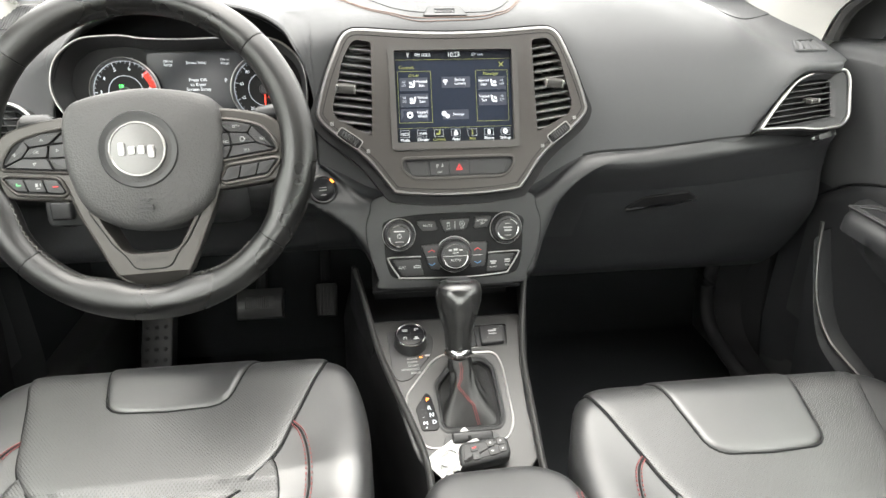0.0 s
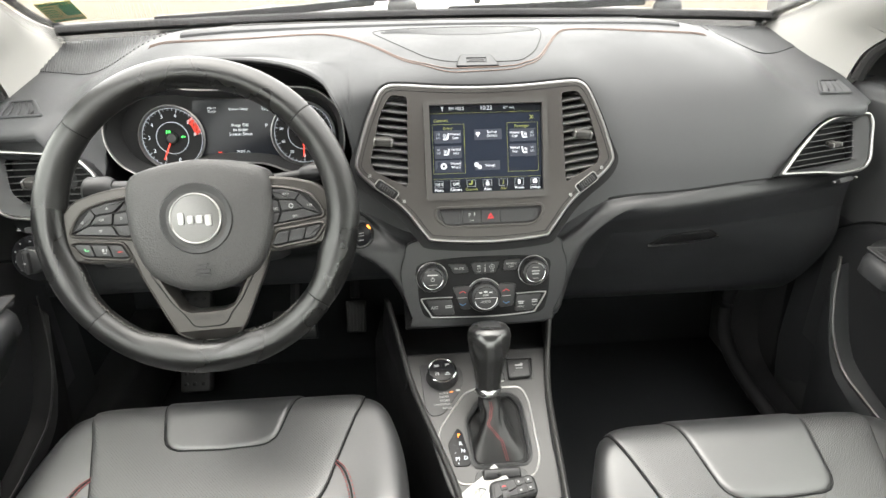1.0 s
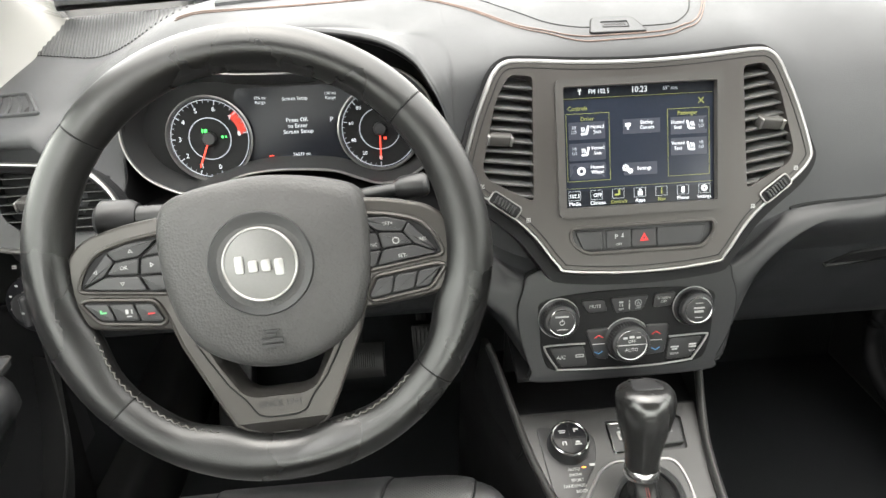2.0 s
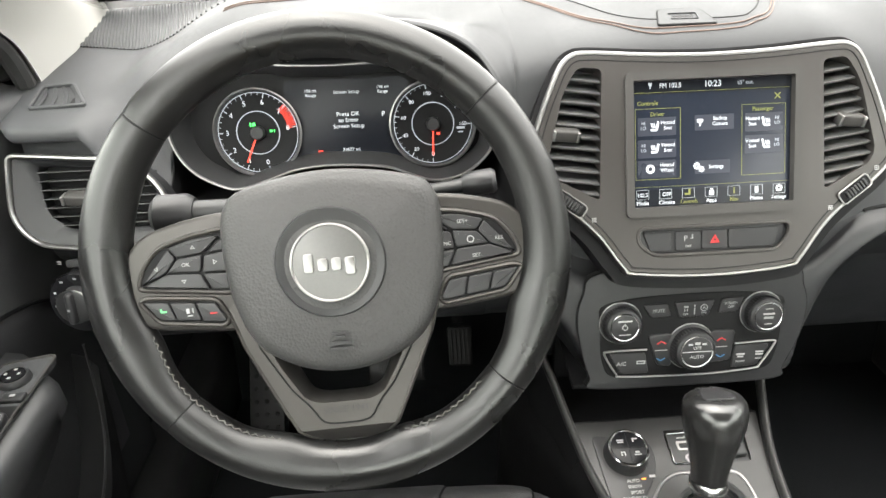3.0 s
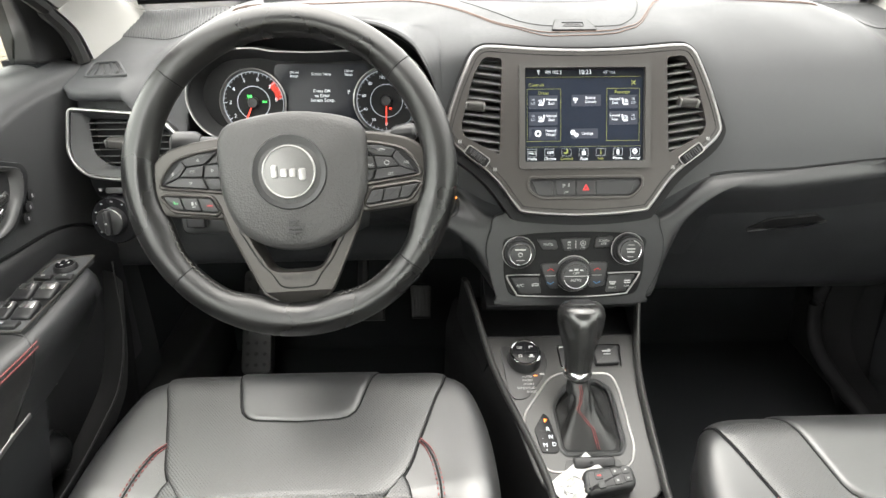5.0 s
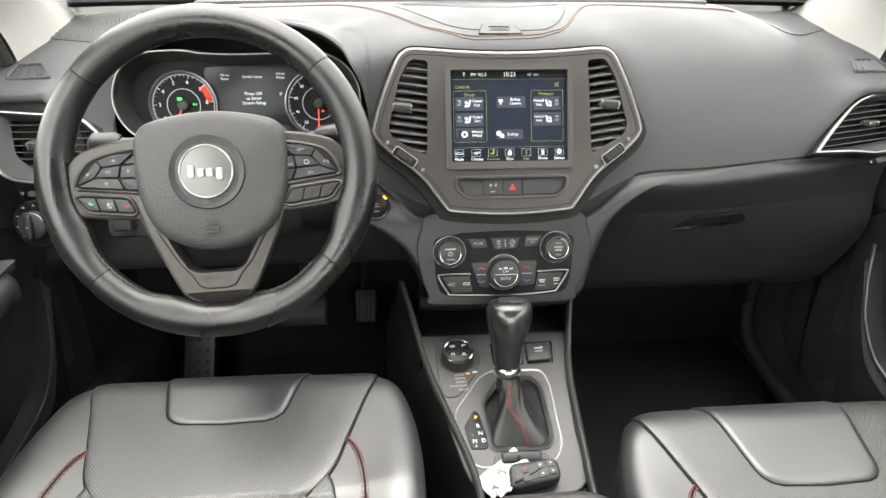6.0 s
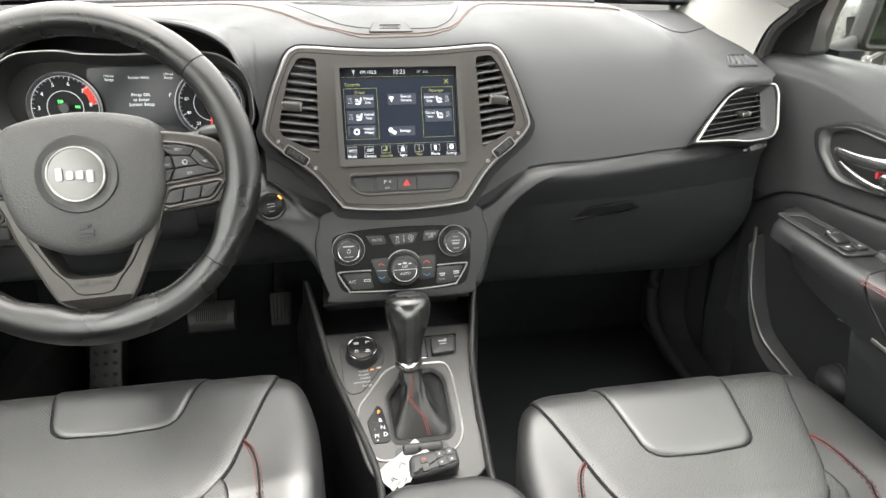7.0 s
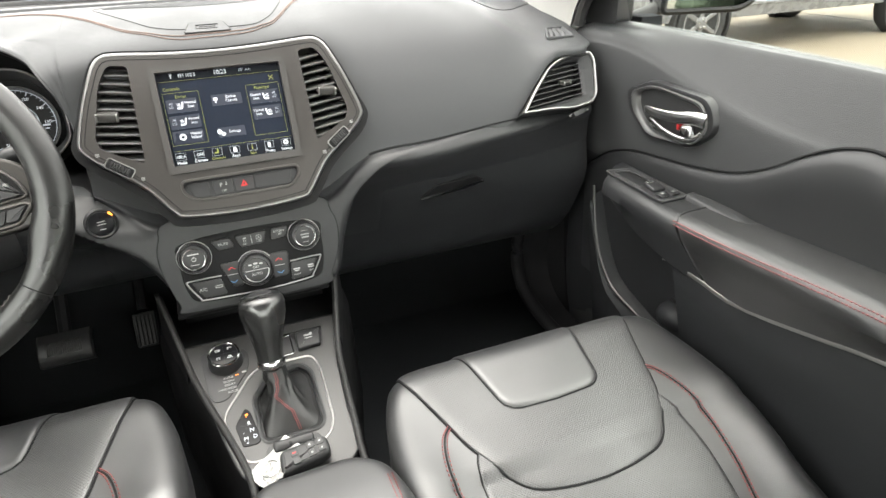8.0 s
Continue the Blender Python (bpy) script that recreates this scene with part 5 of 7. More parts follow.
part("knob_arc", sweep([ml @ Vector((0.0205 * math.cos(radians(a)), 0.0205 * math.sin(radians(a)), 0.0145)) for a in range(20, 161, 10)], 0.0008, n=6), CHROME, lamps)
bars([(-0.026, 0.012, 0.0026, 0.002), (-0.028, -0.004, 0.0026, 0.0026), (-0.016, 0.025, 0.0032, 0.002), (0.0, 0.029, 0.0034, 0.002), (0.016, 0.025, 0.0032, 0.002), (-0.022, -0.018, 0.0026, 0.002)], ml, 0.0032, WHITEMARK, lamps)
bars([(0.0, 0.0, 0.003, 0.0024)], ml, 0.0235, WHITEMARK, lamps)
# trunk release and lever under the left of the wheel
mk = plane(-0.55, 0.885, 0.925, 15)
kn = thing("column_switch_panel", "small black knee panel with a lever and a round button", "switch panel", (-0.55, 0.9, 0.90))
part("panel", prism(rect(0, 0, 0.10, 0.050, 0.012), mk, -0.03, 0.0, 0.004), HARD, kn)
part("lever", box(mk @ pose(-0.022, 0, 0.008), 0.028, 0.026, 0.016, 0.003), BUTTON, kn)
part("round_button", lathe([(0.011, 0), (0.011, 0.004), (0.009, 0.005)], mk @ Matrix.Translation((0.026, 0, 0))), BUTTON, kn)
bars([(0.026, 0.001, 0.006, 0.0015), (0.026, -0.003, 0.004, 0.0015)], mk, 0.0052, WHITEMARK, kn)
# glove box handle
ga = thing("glove_box", "black glove box door with a slim recessed pull", "glove box", (0.40, 0.95, 0.75))


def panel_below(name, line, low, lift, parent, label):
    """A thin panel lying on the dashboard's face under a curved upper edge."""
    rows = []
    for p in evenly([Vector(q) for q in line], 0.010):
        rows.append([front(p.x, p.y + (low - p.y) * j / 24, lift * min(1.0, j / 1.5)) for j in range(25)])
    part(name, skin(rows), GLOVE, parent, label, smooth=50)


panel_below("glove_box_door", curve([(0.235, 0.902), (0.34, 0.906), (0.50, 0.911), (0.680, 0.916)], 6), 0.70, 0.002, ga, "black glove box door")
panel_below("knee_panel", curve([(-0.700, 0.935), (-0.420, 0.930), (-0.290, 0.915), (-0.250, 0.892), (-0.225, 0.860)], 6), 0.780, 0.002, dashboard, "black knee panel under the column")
mg = axes(front(0.372, 0.884, 0.004), (1, 0.0, 0.02), front(0.372, 0.894) - front(0.372, 0.874))
part("recess", prism(rounded([(-0.062, -0.016), (0.024, -0.010), (0.060, 0.002), (0.040, 0.016), (-0.036, 0.010)], 0.004), mg, -0.004, 0.0025, 0.001), DARK, ga)
part("pull", prism(rounded([(-0.062, -0.017), (0.026, -0.011), (0.062, 0.002), (0.052, -0.004), (0.024, -0.0145), (-0.062, -0.0205)], 0.001), mg, -0.002, 0.005, 0.001), HARD, ga)


# ---- centre console ----
MK = plane(-0.014, 0.675, 0.686, 75.96)
console = thing("center_console", "black centre console with a satin grey shifter plate", "console", (0, 0.5, 0.35))


def half(v):
    """The console's half width at v along its top."""
    return 0.070 + 0.235 * max(0.0, v + 0.10) ** 1.15


def mid(v):
    """The console's middle at v: it runs out of square towards the armrest."""
    return 0.022 * (1 - step(v, -0.12, 0.12))


bm = bmesh.new()
rings = []
for i in range(30):
    v = -0.42 + i * 0.026
    h = half(v) + 0.006
    y, z = 0.675 + 0.97 * v, 0.686 + 0.2425 * v
    if v < -0.12:
        z = 0.657 - 0.02 * (-0.12 - v)
    if v > 0.175:
        z = 0.728 - 0.15 * (v - 0.175)
    r = [(-h + 0.006, 0.0), (h - 0.006, 0.0), (h, -0.010), (h + 0.012, -0.06), (h + 0.02, -0.30), (-h - 0.02, -0.30), (-h - 0.012, -0.06), (-h, -0.010)]
    rings.append([Vector((-0.014 + mid(v) + a, y, z + b - 0.004)) for a, b in r])
part("console_body", loops(bm, rings), DARK, console)
for s in (-1, 1):
    line = []
    for i in range(27):
        v = -0.155 + i * 0.0158
        up = 0.010 + 0.055 * step(v, 0.10, 0.26)
        line.append(MK @ Vector((mid(v) + s * (half(v) + 0.004), v, up * 0.55)))
    part("side_rail", sweep(line, 0.0050, 0.008, n=12, up=(0, -0.24, 0.97)), CONSOLE, console, "satin grey side rail")
    rings = []
    for i in range(13):
        v = 0.12 + i * 0.0125
        up = (0.010 + 0.055 * step(v, 0.10, 0.26)) * 0.55
        x = mid(v) + s * (half(v) + 0.004)
        rings.append([MK @ Vector((x - s * 0.004, v, up)), MK @ Vector((x + s * 0.004, v, up)), MK @ Vector((x + s * 0.012, v, -0.06)), MK @ Vector((x - s * 0.006, v, -0.06))])
    part("side_cheek", loops(bmesh.new(), rings), DARK, console)
plate = rounded([(-0.058, -0.110), (0.098, -0.110), (0.094, -0.02), (0.102, 0.07), (0.122, 0.165), (-0.122, 0.165), (-0.099, 0.07), (-0.080, -0.02)], [0.05, 0.05, 0, 0, 0.006, 0.006, 0, 0])
ringl = rounded([(-0.055, -0.068), (0.040, -0.068), (0.060, -0.060), (0.072, -0.036), (0.073, 0.066), (0.066, 0.090), (-0.010, 0.092), (-0.030, 0.082), (-0.074, 0.022), (-0.077, 0.0)], [0.015, 0.01, 0.012, 0.02, 0.012, 0.02, 0.015, 0.02, 0.015, 0.01], 6)
bootl = rounded([(-0.024, -0.043), (0.052, -0.043), (0.060, -0.028), (0.060, 0.060), (0.044, 0.080), (-0.006, 0.070), (-0.033, 0.034), (-0.030, -0.034)], 0.010)
usb_hole = rounded([(-0.008, 0.101), (0.088, 0.101), (0.095, 0.147), (-0.008, 0.147)], 0.005)
part("shifter_plate", holed(plate, [bootl, usb_hole], MK, -0.006, 0.002), CONSOLE, console, "satin grey shifter plate", smooth=30)
part("plate_gap", sweep([MK @ Vector((p.x, p.y, 0.0015)) for p in inset(plate, -0.001)], 0.0016, 0.0016, True, n=6), DARK, console)
part("silver_ring", sweep([MK @ Vector((p.x, p.y, 0.0022)) for p in ringl], 0.0019, 0.0019, True, n=8), SATIN, console, "polished silver ring round the shifter")
bm = bmesh.new()
loops(bm, [[MK @ Vector((p.x, p.y, w)) for p in inset(bootl, d)] for d, w in ((-0.003, 0.0035), (0.0, 0.0045), (0.004, 0.002), (0.006, -0.02))], False, False)
part("boot_frame", bm, HARD, console)
part("boot_well", prism(bootl, MK, -0.03, -0.02), DARK, console)
# gear display
gd = rounded([(-0.0465, 0.023), (-0.040, 0.016), (-0.031, -0.034), (-0.036, -0.041), (-0.057, -0.040), (-0.0635, -0.004)], 0.004)
gate = part("gear_display", prism(gd if area2(gd) > 0 else gd[::-1], MK, 0.0, 0.0035, 0.001), GLOSSY, console, "black gear display")
for b_, u, v, mm in (("P", -0.0455, 0.009, LITORANGE), ("R", -0.044, -0.0045, LITWHITE), ("N", -0.0415, -0.0165, LITWHITE), ("D", -0.0385, -0.028, LITWHITE), ("M", -0.0510, -0.029, LITWHITE), ("+", -0.0500, -0.0365, LITWHITE), ("-", -0.0535, -0.0185, LITWHITE)):
    text(b_, MK @ Matrix.Translation((u, v, 0.0036)), 0.0086 if b_ in "PRNDM" else 0.006, mm, gate)
# drive mode dial
dp = rounded([(-0.098, 0.146), (-0.026, 0.138), (-0.028, 0.098), (-0.066, 0.047), (-0.085, 0.045), (-0.093, 0.06)], [0.008, 0.02, 0.02, 0.012, 0.01, 0.02])
dp = dp if area2(dp) > 0 else dp[::-1]
modes = part("mode_panel", prism(dp, MK, 0.0, 0.0035, 0.001), BUTTON, console)
mdl = MK @ Matrix.Translation((-0.062, 0.118, 0.003))
md_ = part("mode_dial", lathe([(0.0265, 0), (0.0260, 0.004), (0.0245, 0.016), (0.0225, 0.019)], mdl), BUTTON, console)
part("dial_rim", lathe([(0.0235, 0.0165), (0.0238, 0.0195), (0.0222, 0.0205), (0.0208, 0.0195), (0.0208, 0.0165)], mdl, ring=True), CHROME, md_, "chrome dial rim")
part("dial_top", lathe([(0.0205, 0.017), (0.0205, 0.0195), (0.019, 0.02)], mdl), GLOSSY, md_)
bars([(0, 0, 0.036, 0.0004), (0, 0, 0.0004, 0.036)], mdl, 0.0201, DARK, md_, "dial_groove")
bars([(-0.0085, 0.0095, 0.0085, 0.0014), (-0.0085, 0.0070, 0.0070, 0.0014), (0.0070, 0.0090, 0.0016, 0.0045), (0.0100, 0.0105, 0.0050, 0.0016), (-0.0105, -0.0075, 0.0012, 0.0050), (-0.0065, -0.0075, 0.0012, 0.0050), (-0.0085, -0.0055, 0.0044, 0.0010), (0.0085, -0.0095, 0.0085, 0.0014), (0.0085, -0.0065, 0.0050, 0.0022)], mdl, 0.0201, WHITEMARK, md_)
for i, b_ in enumerate(("AUTO", "SNOW", "SPORT", "SAND/MUD", "ROCK")):
    text(b_, MK @ Matrix.Translation((-0.0545 + 0.001 * i, 0.0855 - 0.0068 * i, 0.0036)), 0.0054, WHITEMARK, modes, align="RIGHT")
bars([(-0.049, 0.0875, 0.005, 0.0014)], MK, 0.0037, LITORANGE, modes, "mode_lamp")
bars([(-0.038, 0.090, 0.007, 0.003)], MK, 0.0037, WHITEMARK, modes)
# sockets behind the shifter
usb = part("socket_panel", prism(inset(usb_hole, -0.001), MK, -0.012, -0.002, 0.001), BUTTON, console)
part("usb_surround", sweep([MK @ Vector((p.x, p.y, 0.0)) for p in rect(0.018, 0.124, 0.046, 0.040, 0.004)], 0.0012, 0.0012, True, n=6), CHROME, usb, "chrome outline")
part("usb_port", holed(rect(0.016, 0.127, 0.020, 0.012, 0.002), [rect(0.016, 0.127, 0.015, 0.007, 0.001)], MK, -0.003, 0.0), SATIN, usb)
part("usb_tongue", prism(rect(0.016, 0.1265, 0.012, 0.002), MK, -0.004, -0.001), RUBBER, usb)
part("aux_jack", lathe([(0.005, -0.003), (0.005, 0.0), (0.003, 0.0002), (0.0028, -0.002)], MK @ Matrix.Translation((0.016, 0.111, 0)), 20), SATIN, usb)
bars([(0.016, 0.138, 0.014, 0.0012), (0.020, 0.140, 0.004, 0.001), (0.026, 0.139, 0.001, 0.005)], MK, -0.0018, WHITEMARK, usb)
part("socket_lid", prism(rounded([(0.048, 0.106), (0.086, 0.108), (0.090, 0.143), (0.050, 0.143)], 0.004), MK, -0.004, 0.006, 0.003), BUTTON, usb)
bars([(0.069, 0.130, 0.013, 0.003), (0.074, 0.133, 0.004, 0.002), (0.069, 0.124, 0.012, 0.0016)], MK, 0.0062, WHITEMARK, usb)
# cubby under the climate panel
part("cubby_lip", box(pose(-0.012, 0.865, 0.772, 8, 0, 0), 0.235, 0.012, 0.004, 0.0015), BUTTON, console)
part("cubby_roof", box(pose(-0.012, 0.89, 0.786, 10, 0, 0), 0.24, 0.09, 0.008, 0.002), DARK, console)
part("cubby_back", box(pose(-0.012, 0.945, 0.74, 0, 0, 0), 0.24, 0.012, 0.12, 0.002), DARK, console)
# push-button slot by the key
part("brake_switch_well", prism(rounded([(-0.026, -0.050), (0.046, -0.050), (0.052, -0.072), (-0.032, -0.072)], 0.006), MK, 0.001, 0.0032, 0.001), HARD, console)
part("brake_switch", box(MK @ pose(0.010, -0.058, 0.007, 14, 0, 0), 0.056, 0.016, 0.010, 0.004), BUTTON, console)
# armrest lid
lid = thing("armrest_lid", "black leather armrest lid with red double stitching", "armrest", (0.014, 0.40, 0.63))


def puffed(out, top, lift, edge=0.02, bottom=0.03, rings_n=18, bm=None):
    """A cushion over an outline: its edge rounded, its top following the function top(x, y)."""
    bm = bm or bmesh.new()
    c = sum(out, Vector((0, 0))) / len(out)
    rings = [[Vector((p.x, p.y, top(p.x, p.y) - bottom)) for p in out]]
    for j in range(6):
        a = j / 5 * math.pi / 2
        q = inset(out, edge * (1 - math.cos(a)))
        rings.append([Vector((p.x, p.y, top(p.x, p.y) - edge * 0.6 + (lift + edge * 0.6) * math.sin(a))) for p in q])
    base = inset(out, edge)
    for j in range(1, rings_n):
        t = 1 - j / rings_n
        q = [c + (p - c) * t for p in base]
        rings.append([Vector((p.x, p.y, top(p.x, p.y) + lift * (1 + 0.25 * (1 - t * t)))) for p in q])
    return loops(bm, rings)


lid_out = rounded([(-0.084, 0.505), (-0.055, 0.536), (0.060, 0.538), (0.100, 0.514), (0.118, 0.455), (0.118, 0.10), (-0.088, 0.10)], [0.03, 0.03, 0.03, 0.03, 0.03, 0.03, 0.03], 8)
lid_out = lid_out if area2(lid_out) > 0 else lid_out[::-1]
lid_top = lambda x, y: 0.708 - 0.10 * max(0, y - 0.44) ** 1.3 - 0.25 * max(0, abs(x - 0.015) - 0.05) ** 1.5
part("lid_pad", puffed(lid_out, lid_top, 0.012, 0.02, 0.05), LEATHER, lid)
for s in (-1, 1):
    for off in (0, 0.0055):
        line = [Vector((0.015 + s * (0.083 - off), y, lid_top(0.015 + s * (0.083 - off), y) + 0.0122)) for y in [0.12 + 0.02 * i for i in range(19)]]
        stitches(line, lid, RED, "red stitch line", name="lid_stitch")
part("lid_base", box(pose(0.015, 0.315, 0.655), 0.185, 0.40, 0.03, 0.01), HARD, lid)

# ---- gear lever ----
lever = thing("gear_lever", "black gear lever with a chrome collar and red-stitched leather boot", "gear lever", (0.0, 0.70, 0.69))
base, neck, top_ = Vector((-0.002, 0.690, 0.690)), Vector((-0.010, 0.722, 0.752)), Vector((-0.007, 0.750, 0.842))
ax = (top_ - neck).normalized()
mlv = axes(neck, Vector((1, 0, 0)), (0, 1, 0))
mlv = Matrix((Vector((1, 0, 0)), ax.cross(Vector((1, 0, 0))), ax)).transposed().to_4x4()
mlv.translation = neck
bm, rings = bmesh.new(), []
for w, a, b in ((0.0, 0.019, 0.019), (0.012, 0.0195, 0.020), (0.03, 0.0225, 0.024), (0.05, 0.028, 0.029), (0.068, 0.0325, 0.0325), (0.082, 0.0335, 0.033), (0.091, 0.0315, 0.030), (0.0965, 0.027, 0.024), (0.0985, 0.019, 0.016), (0.099, 0.008, 0.006)):
    rings.append([mlv @ Vector((a * math.cos(t * math.pi / 18), b * math.sin(t * math.pi / 18) + 0.10 * w * 0.2, w)) for t in range(36)])
part("lever_knob", loops(bm, rings), KNOBSKIN, lever, "smooth black leather knob")
part("knob_inlay", prism(rounded([(-0.018, -0.014), (0.018, -0.014), (0.014, 0.013), (-0.014, 0.013)], 0.007), mlv @ Matrix.Translation((0, 0.004, 0.0)), 0.096, 0.1000, 0.001), BUTTON, lever)
part("collar", lathe([(0.019, -0.012), (0.0205, -0.010), (0.0205, -0.003), (0.019, 0.0)], mlv), CHROME, lever, "chrome collar")
bm, rings = bmesh.new(), []
mouth = Vector((0.0135, 0.014))
for i in range(19):
    t = i / 18
    w = 1 - t
    cen = (MK @ Vector((mouth.x, mouth.y, -0.008))).lerp(neck - ax * 0.008, t ** 0.85)
    ring = []
    for j in range(60):
        a = 2 * math.pi * j / 60
        e, reach = Vector((math.cos(a), math.sin(a))), 0.04
        for p, q in zip(bootl, bootl[1:] + bootl[:1]):
            p, q = p - mouth, q - mouth
            det = e.x * (p - q).y - e.y * (p - q).x
            if abs(det) > 1e-9:
                k, f = (p.x * (p - q).y - p.y * (p - q).x) / det, (e.x * p.y - e.y * p.x) / det
                if k > 0 and 0 <= f <= 1:
                    reach = k
        fall = 2.3 + 4.5 * abs(math.cos(a)) ** 4 + 1.5 * max(0.0, math.sin(a))
        r = 0.0165 + (reach - 0.0175) * w ** fall
        r += math.sin(math.pi * t) * (0.0022 * math.sin(5 * a + 7 * t) + 0.0016 * math.sin(9 * a - 11 * t))
        ring.append(cen + MK.to_3x3() @ Vector((e.x * r, e.y * r, 0.0015 * math.sin(math.pi * t) * math.sin(4 * a + 9 * t))))
    rings.append(ring)
part("boot", loops(bm, rings), BOOT, lever, "creased black leather boot")
line = [rings[18 - i][(45 + int(5 * step(i, 8, 13)) - int(3 * step(i, 3, 8))) % 60] + Vector((0, -0.0008, 0.0008)) for i in range(1, 18)]
for off in (-0.0014, 0.0014):
    stitches([p + Vector((off, 0, 0)) for p in curve(line, 3)], lever, RED, "dull red stitch line", 0.0042, 0.0030, 0.0006, "boot_stitch")

# ---- key fob and paper tag ----
key = thing("key_fob", "black key fob with grey buttons", "key", (0.0, 0.585, 0.66))
mk2 = axes((0.003, 0.584, 0.684), (1, 0.12, 0.06), (-0.10, 1, 0.28))
fob = rounded([(-0.034, -0.018), (0.036, -0.016), (0.038, 0.014), (-0.028, 0.017)], 0.011, 7)
part("fob_body", prism(fob, mk2, -0.012, 0.006, 0.006), HARD, key)
part("fob_face", prism(inset(fob, 0.006), mk2, 0.004, 0.0068, 0.001), BUTTON, key)
for u, v, a, b in ((-0.010, 0.004, 0.010, 0.010), (-0.010, -0.008, 0.010, 0.009), (0.012, 0.006, 0.010, 0.010), (0.012, -0.006, 0.010, 0.010), (0.026, 0.006, 0.010, 0.010), (0.026, -0.005, 0.010, 0.009)):
    part("fob_button", prism(rect(u, v, a, b, 0.002), mk2, 0.006, 0.0078, 0.0008), HARD, key)
bars([(0.012, 0.006, 0.0026, 0.0026), (0.012, -0.006, 0.003, 0.0022), (0.026, 0.006, 0.0026, 0.002), (0.026, -0.005, 0.0026, 0.002)], mk2, 0.0079, WHITEMARK, key)
part("red_mark", prism(rect(-0.010, 0.004, 0.005, 0.0015), mk2, 0.0078, 0.0083), MARKRED, key, smooth=0)
tag = thing("paper_tag", "crumpled white paper key tag under the fob", "tag", (-0.03, 0.60, 0.66))
mt = axes((-0.030, 0.596, 0.6765), (0.80, 0.60, 0.12), (-0.60, 0.80, 0.20))
rows = []
for i in range(13):
    rows.append([mt @ Vector((-0.040 + 0.074 * i / 12, -0.017 + 0.034 * j / 6, 0.004 * noise.noise((i * 0.5, j * 0.6, 3.0)) + 0.003 * math.sin(i * 0.6))) for j in range(7)])
part("tag_sheet", skin(rows, (0, 0, -0.0006)), PAPER, tag)
part("tag_hole", lathe([(0.0025, 0.001), (0.0025, 0.0028)], mt @ Matrix.Translation((0.028, 0.002, 0.001)), 14), DARK, tag)
mt3 = axes((-0.040, 0.578, 0.678), (0.5, -0.8, 0.0), (0.8, 0.5, 0.25))
rows = []
for i in range(12):
    rows.append([mt3 @ Vector((-0.018 + 0.036 * i / 11, -0.014 + 0.028 * j / 7, 0.007 * noise.noise((i * 0.7, j * 0.7, 9.0)))) for j in range(8)])
part("tag_fold", skin(rows, (0, 0, -0.0006)), PAPER, tag)
part("key_ring", sweep([mt3 @ Vector((0.012 * math.cos(a * math.pi / 12), 0.012 * math.sin(a * math.pi / 12), 0.006)) for a in range(24)], 0.0009, 0.0009, True, n=6), CHROME, tag)

# ---- front seats ----
def pad(side, cx, yf, top, lift, edge, skirt, cols=30, dip=0.0):
    """A stitched-on pad, alike on both sides of cx. side: its outline (u, d) from the front's middle to the back's."""
    rim = [Vector((cx + p.x, yf + p.y)) for p in side] + [Vector((cx - p.x, yf + p.y)) for p in side[::-1]]
    rim2 = np.array(rim)
    a, b = rim2, np.roll(rim2, -1, axis=0)
    ab = b - a
    ll = np.maximum((ab * ab).sum(1), 1e-12)
    rows = []
    for p in side:
        row = []
        for j in range(cols + 1):
            x, y = cx + p.x * math.sin((2 * j / cols - 1) * math.pi / 2), yf + p.y
            q = np.array((x, y))
            t = np.clip(((q - a) * ab).sum(1) / ll, 0, 1)
            dist = float(np.sqrt((((a + ab * t[:, None]) - q) ** 2).sum(1)).min())
            k = min(1.0, dist / edge)
            row.append(Vector((x, y, top(x, y) - dip + (lift + dip) * math.sqrt(max(0.0, 1 - (1 - k) ** 2)))))
        rows.append(row)
    bm = skin(rows, (0, 0, -skirt))
    bmesh.ops.remove_doubles(bm, verts=bm.verts, dist=1e-5)
    return bm


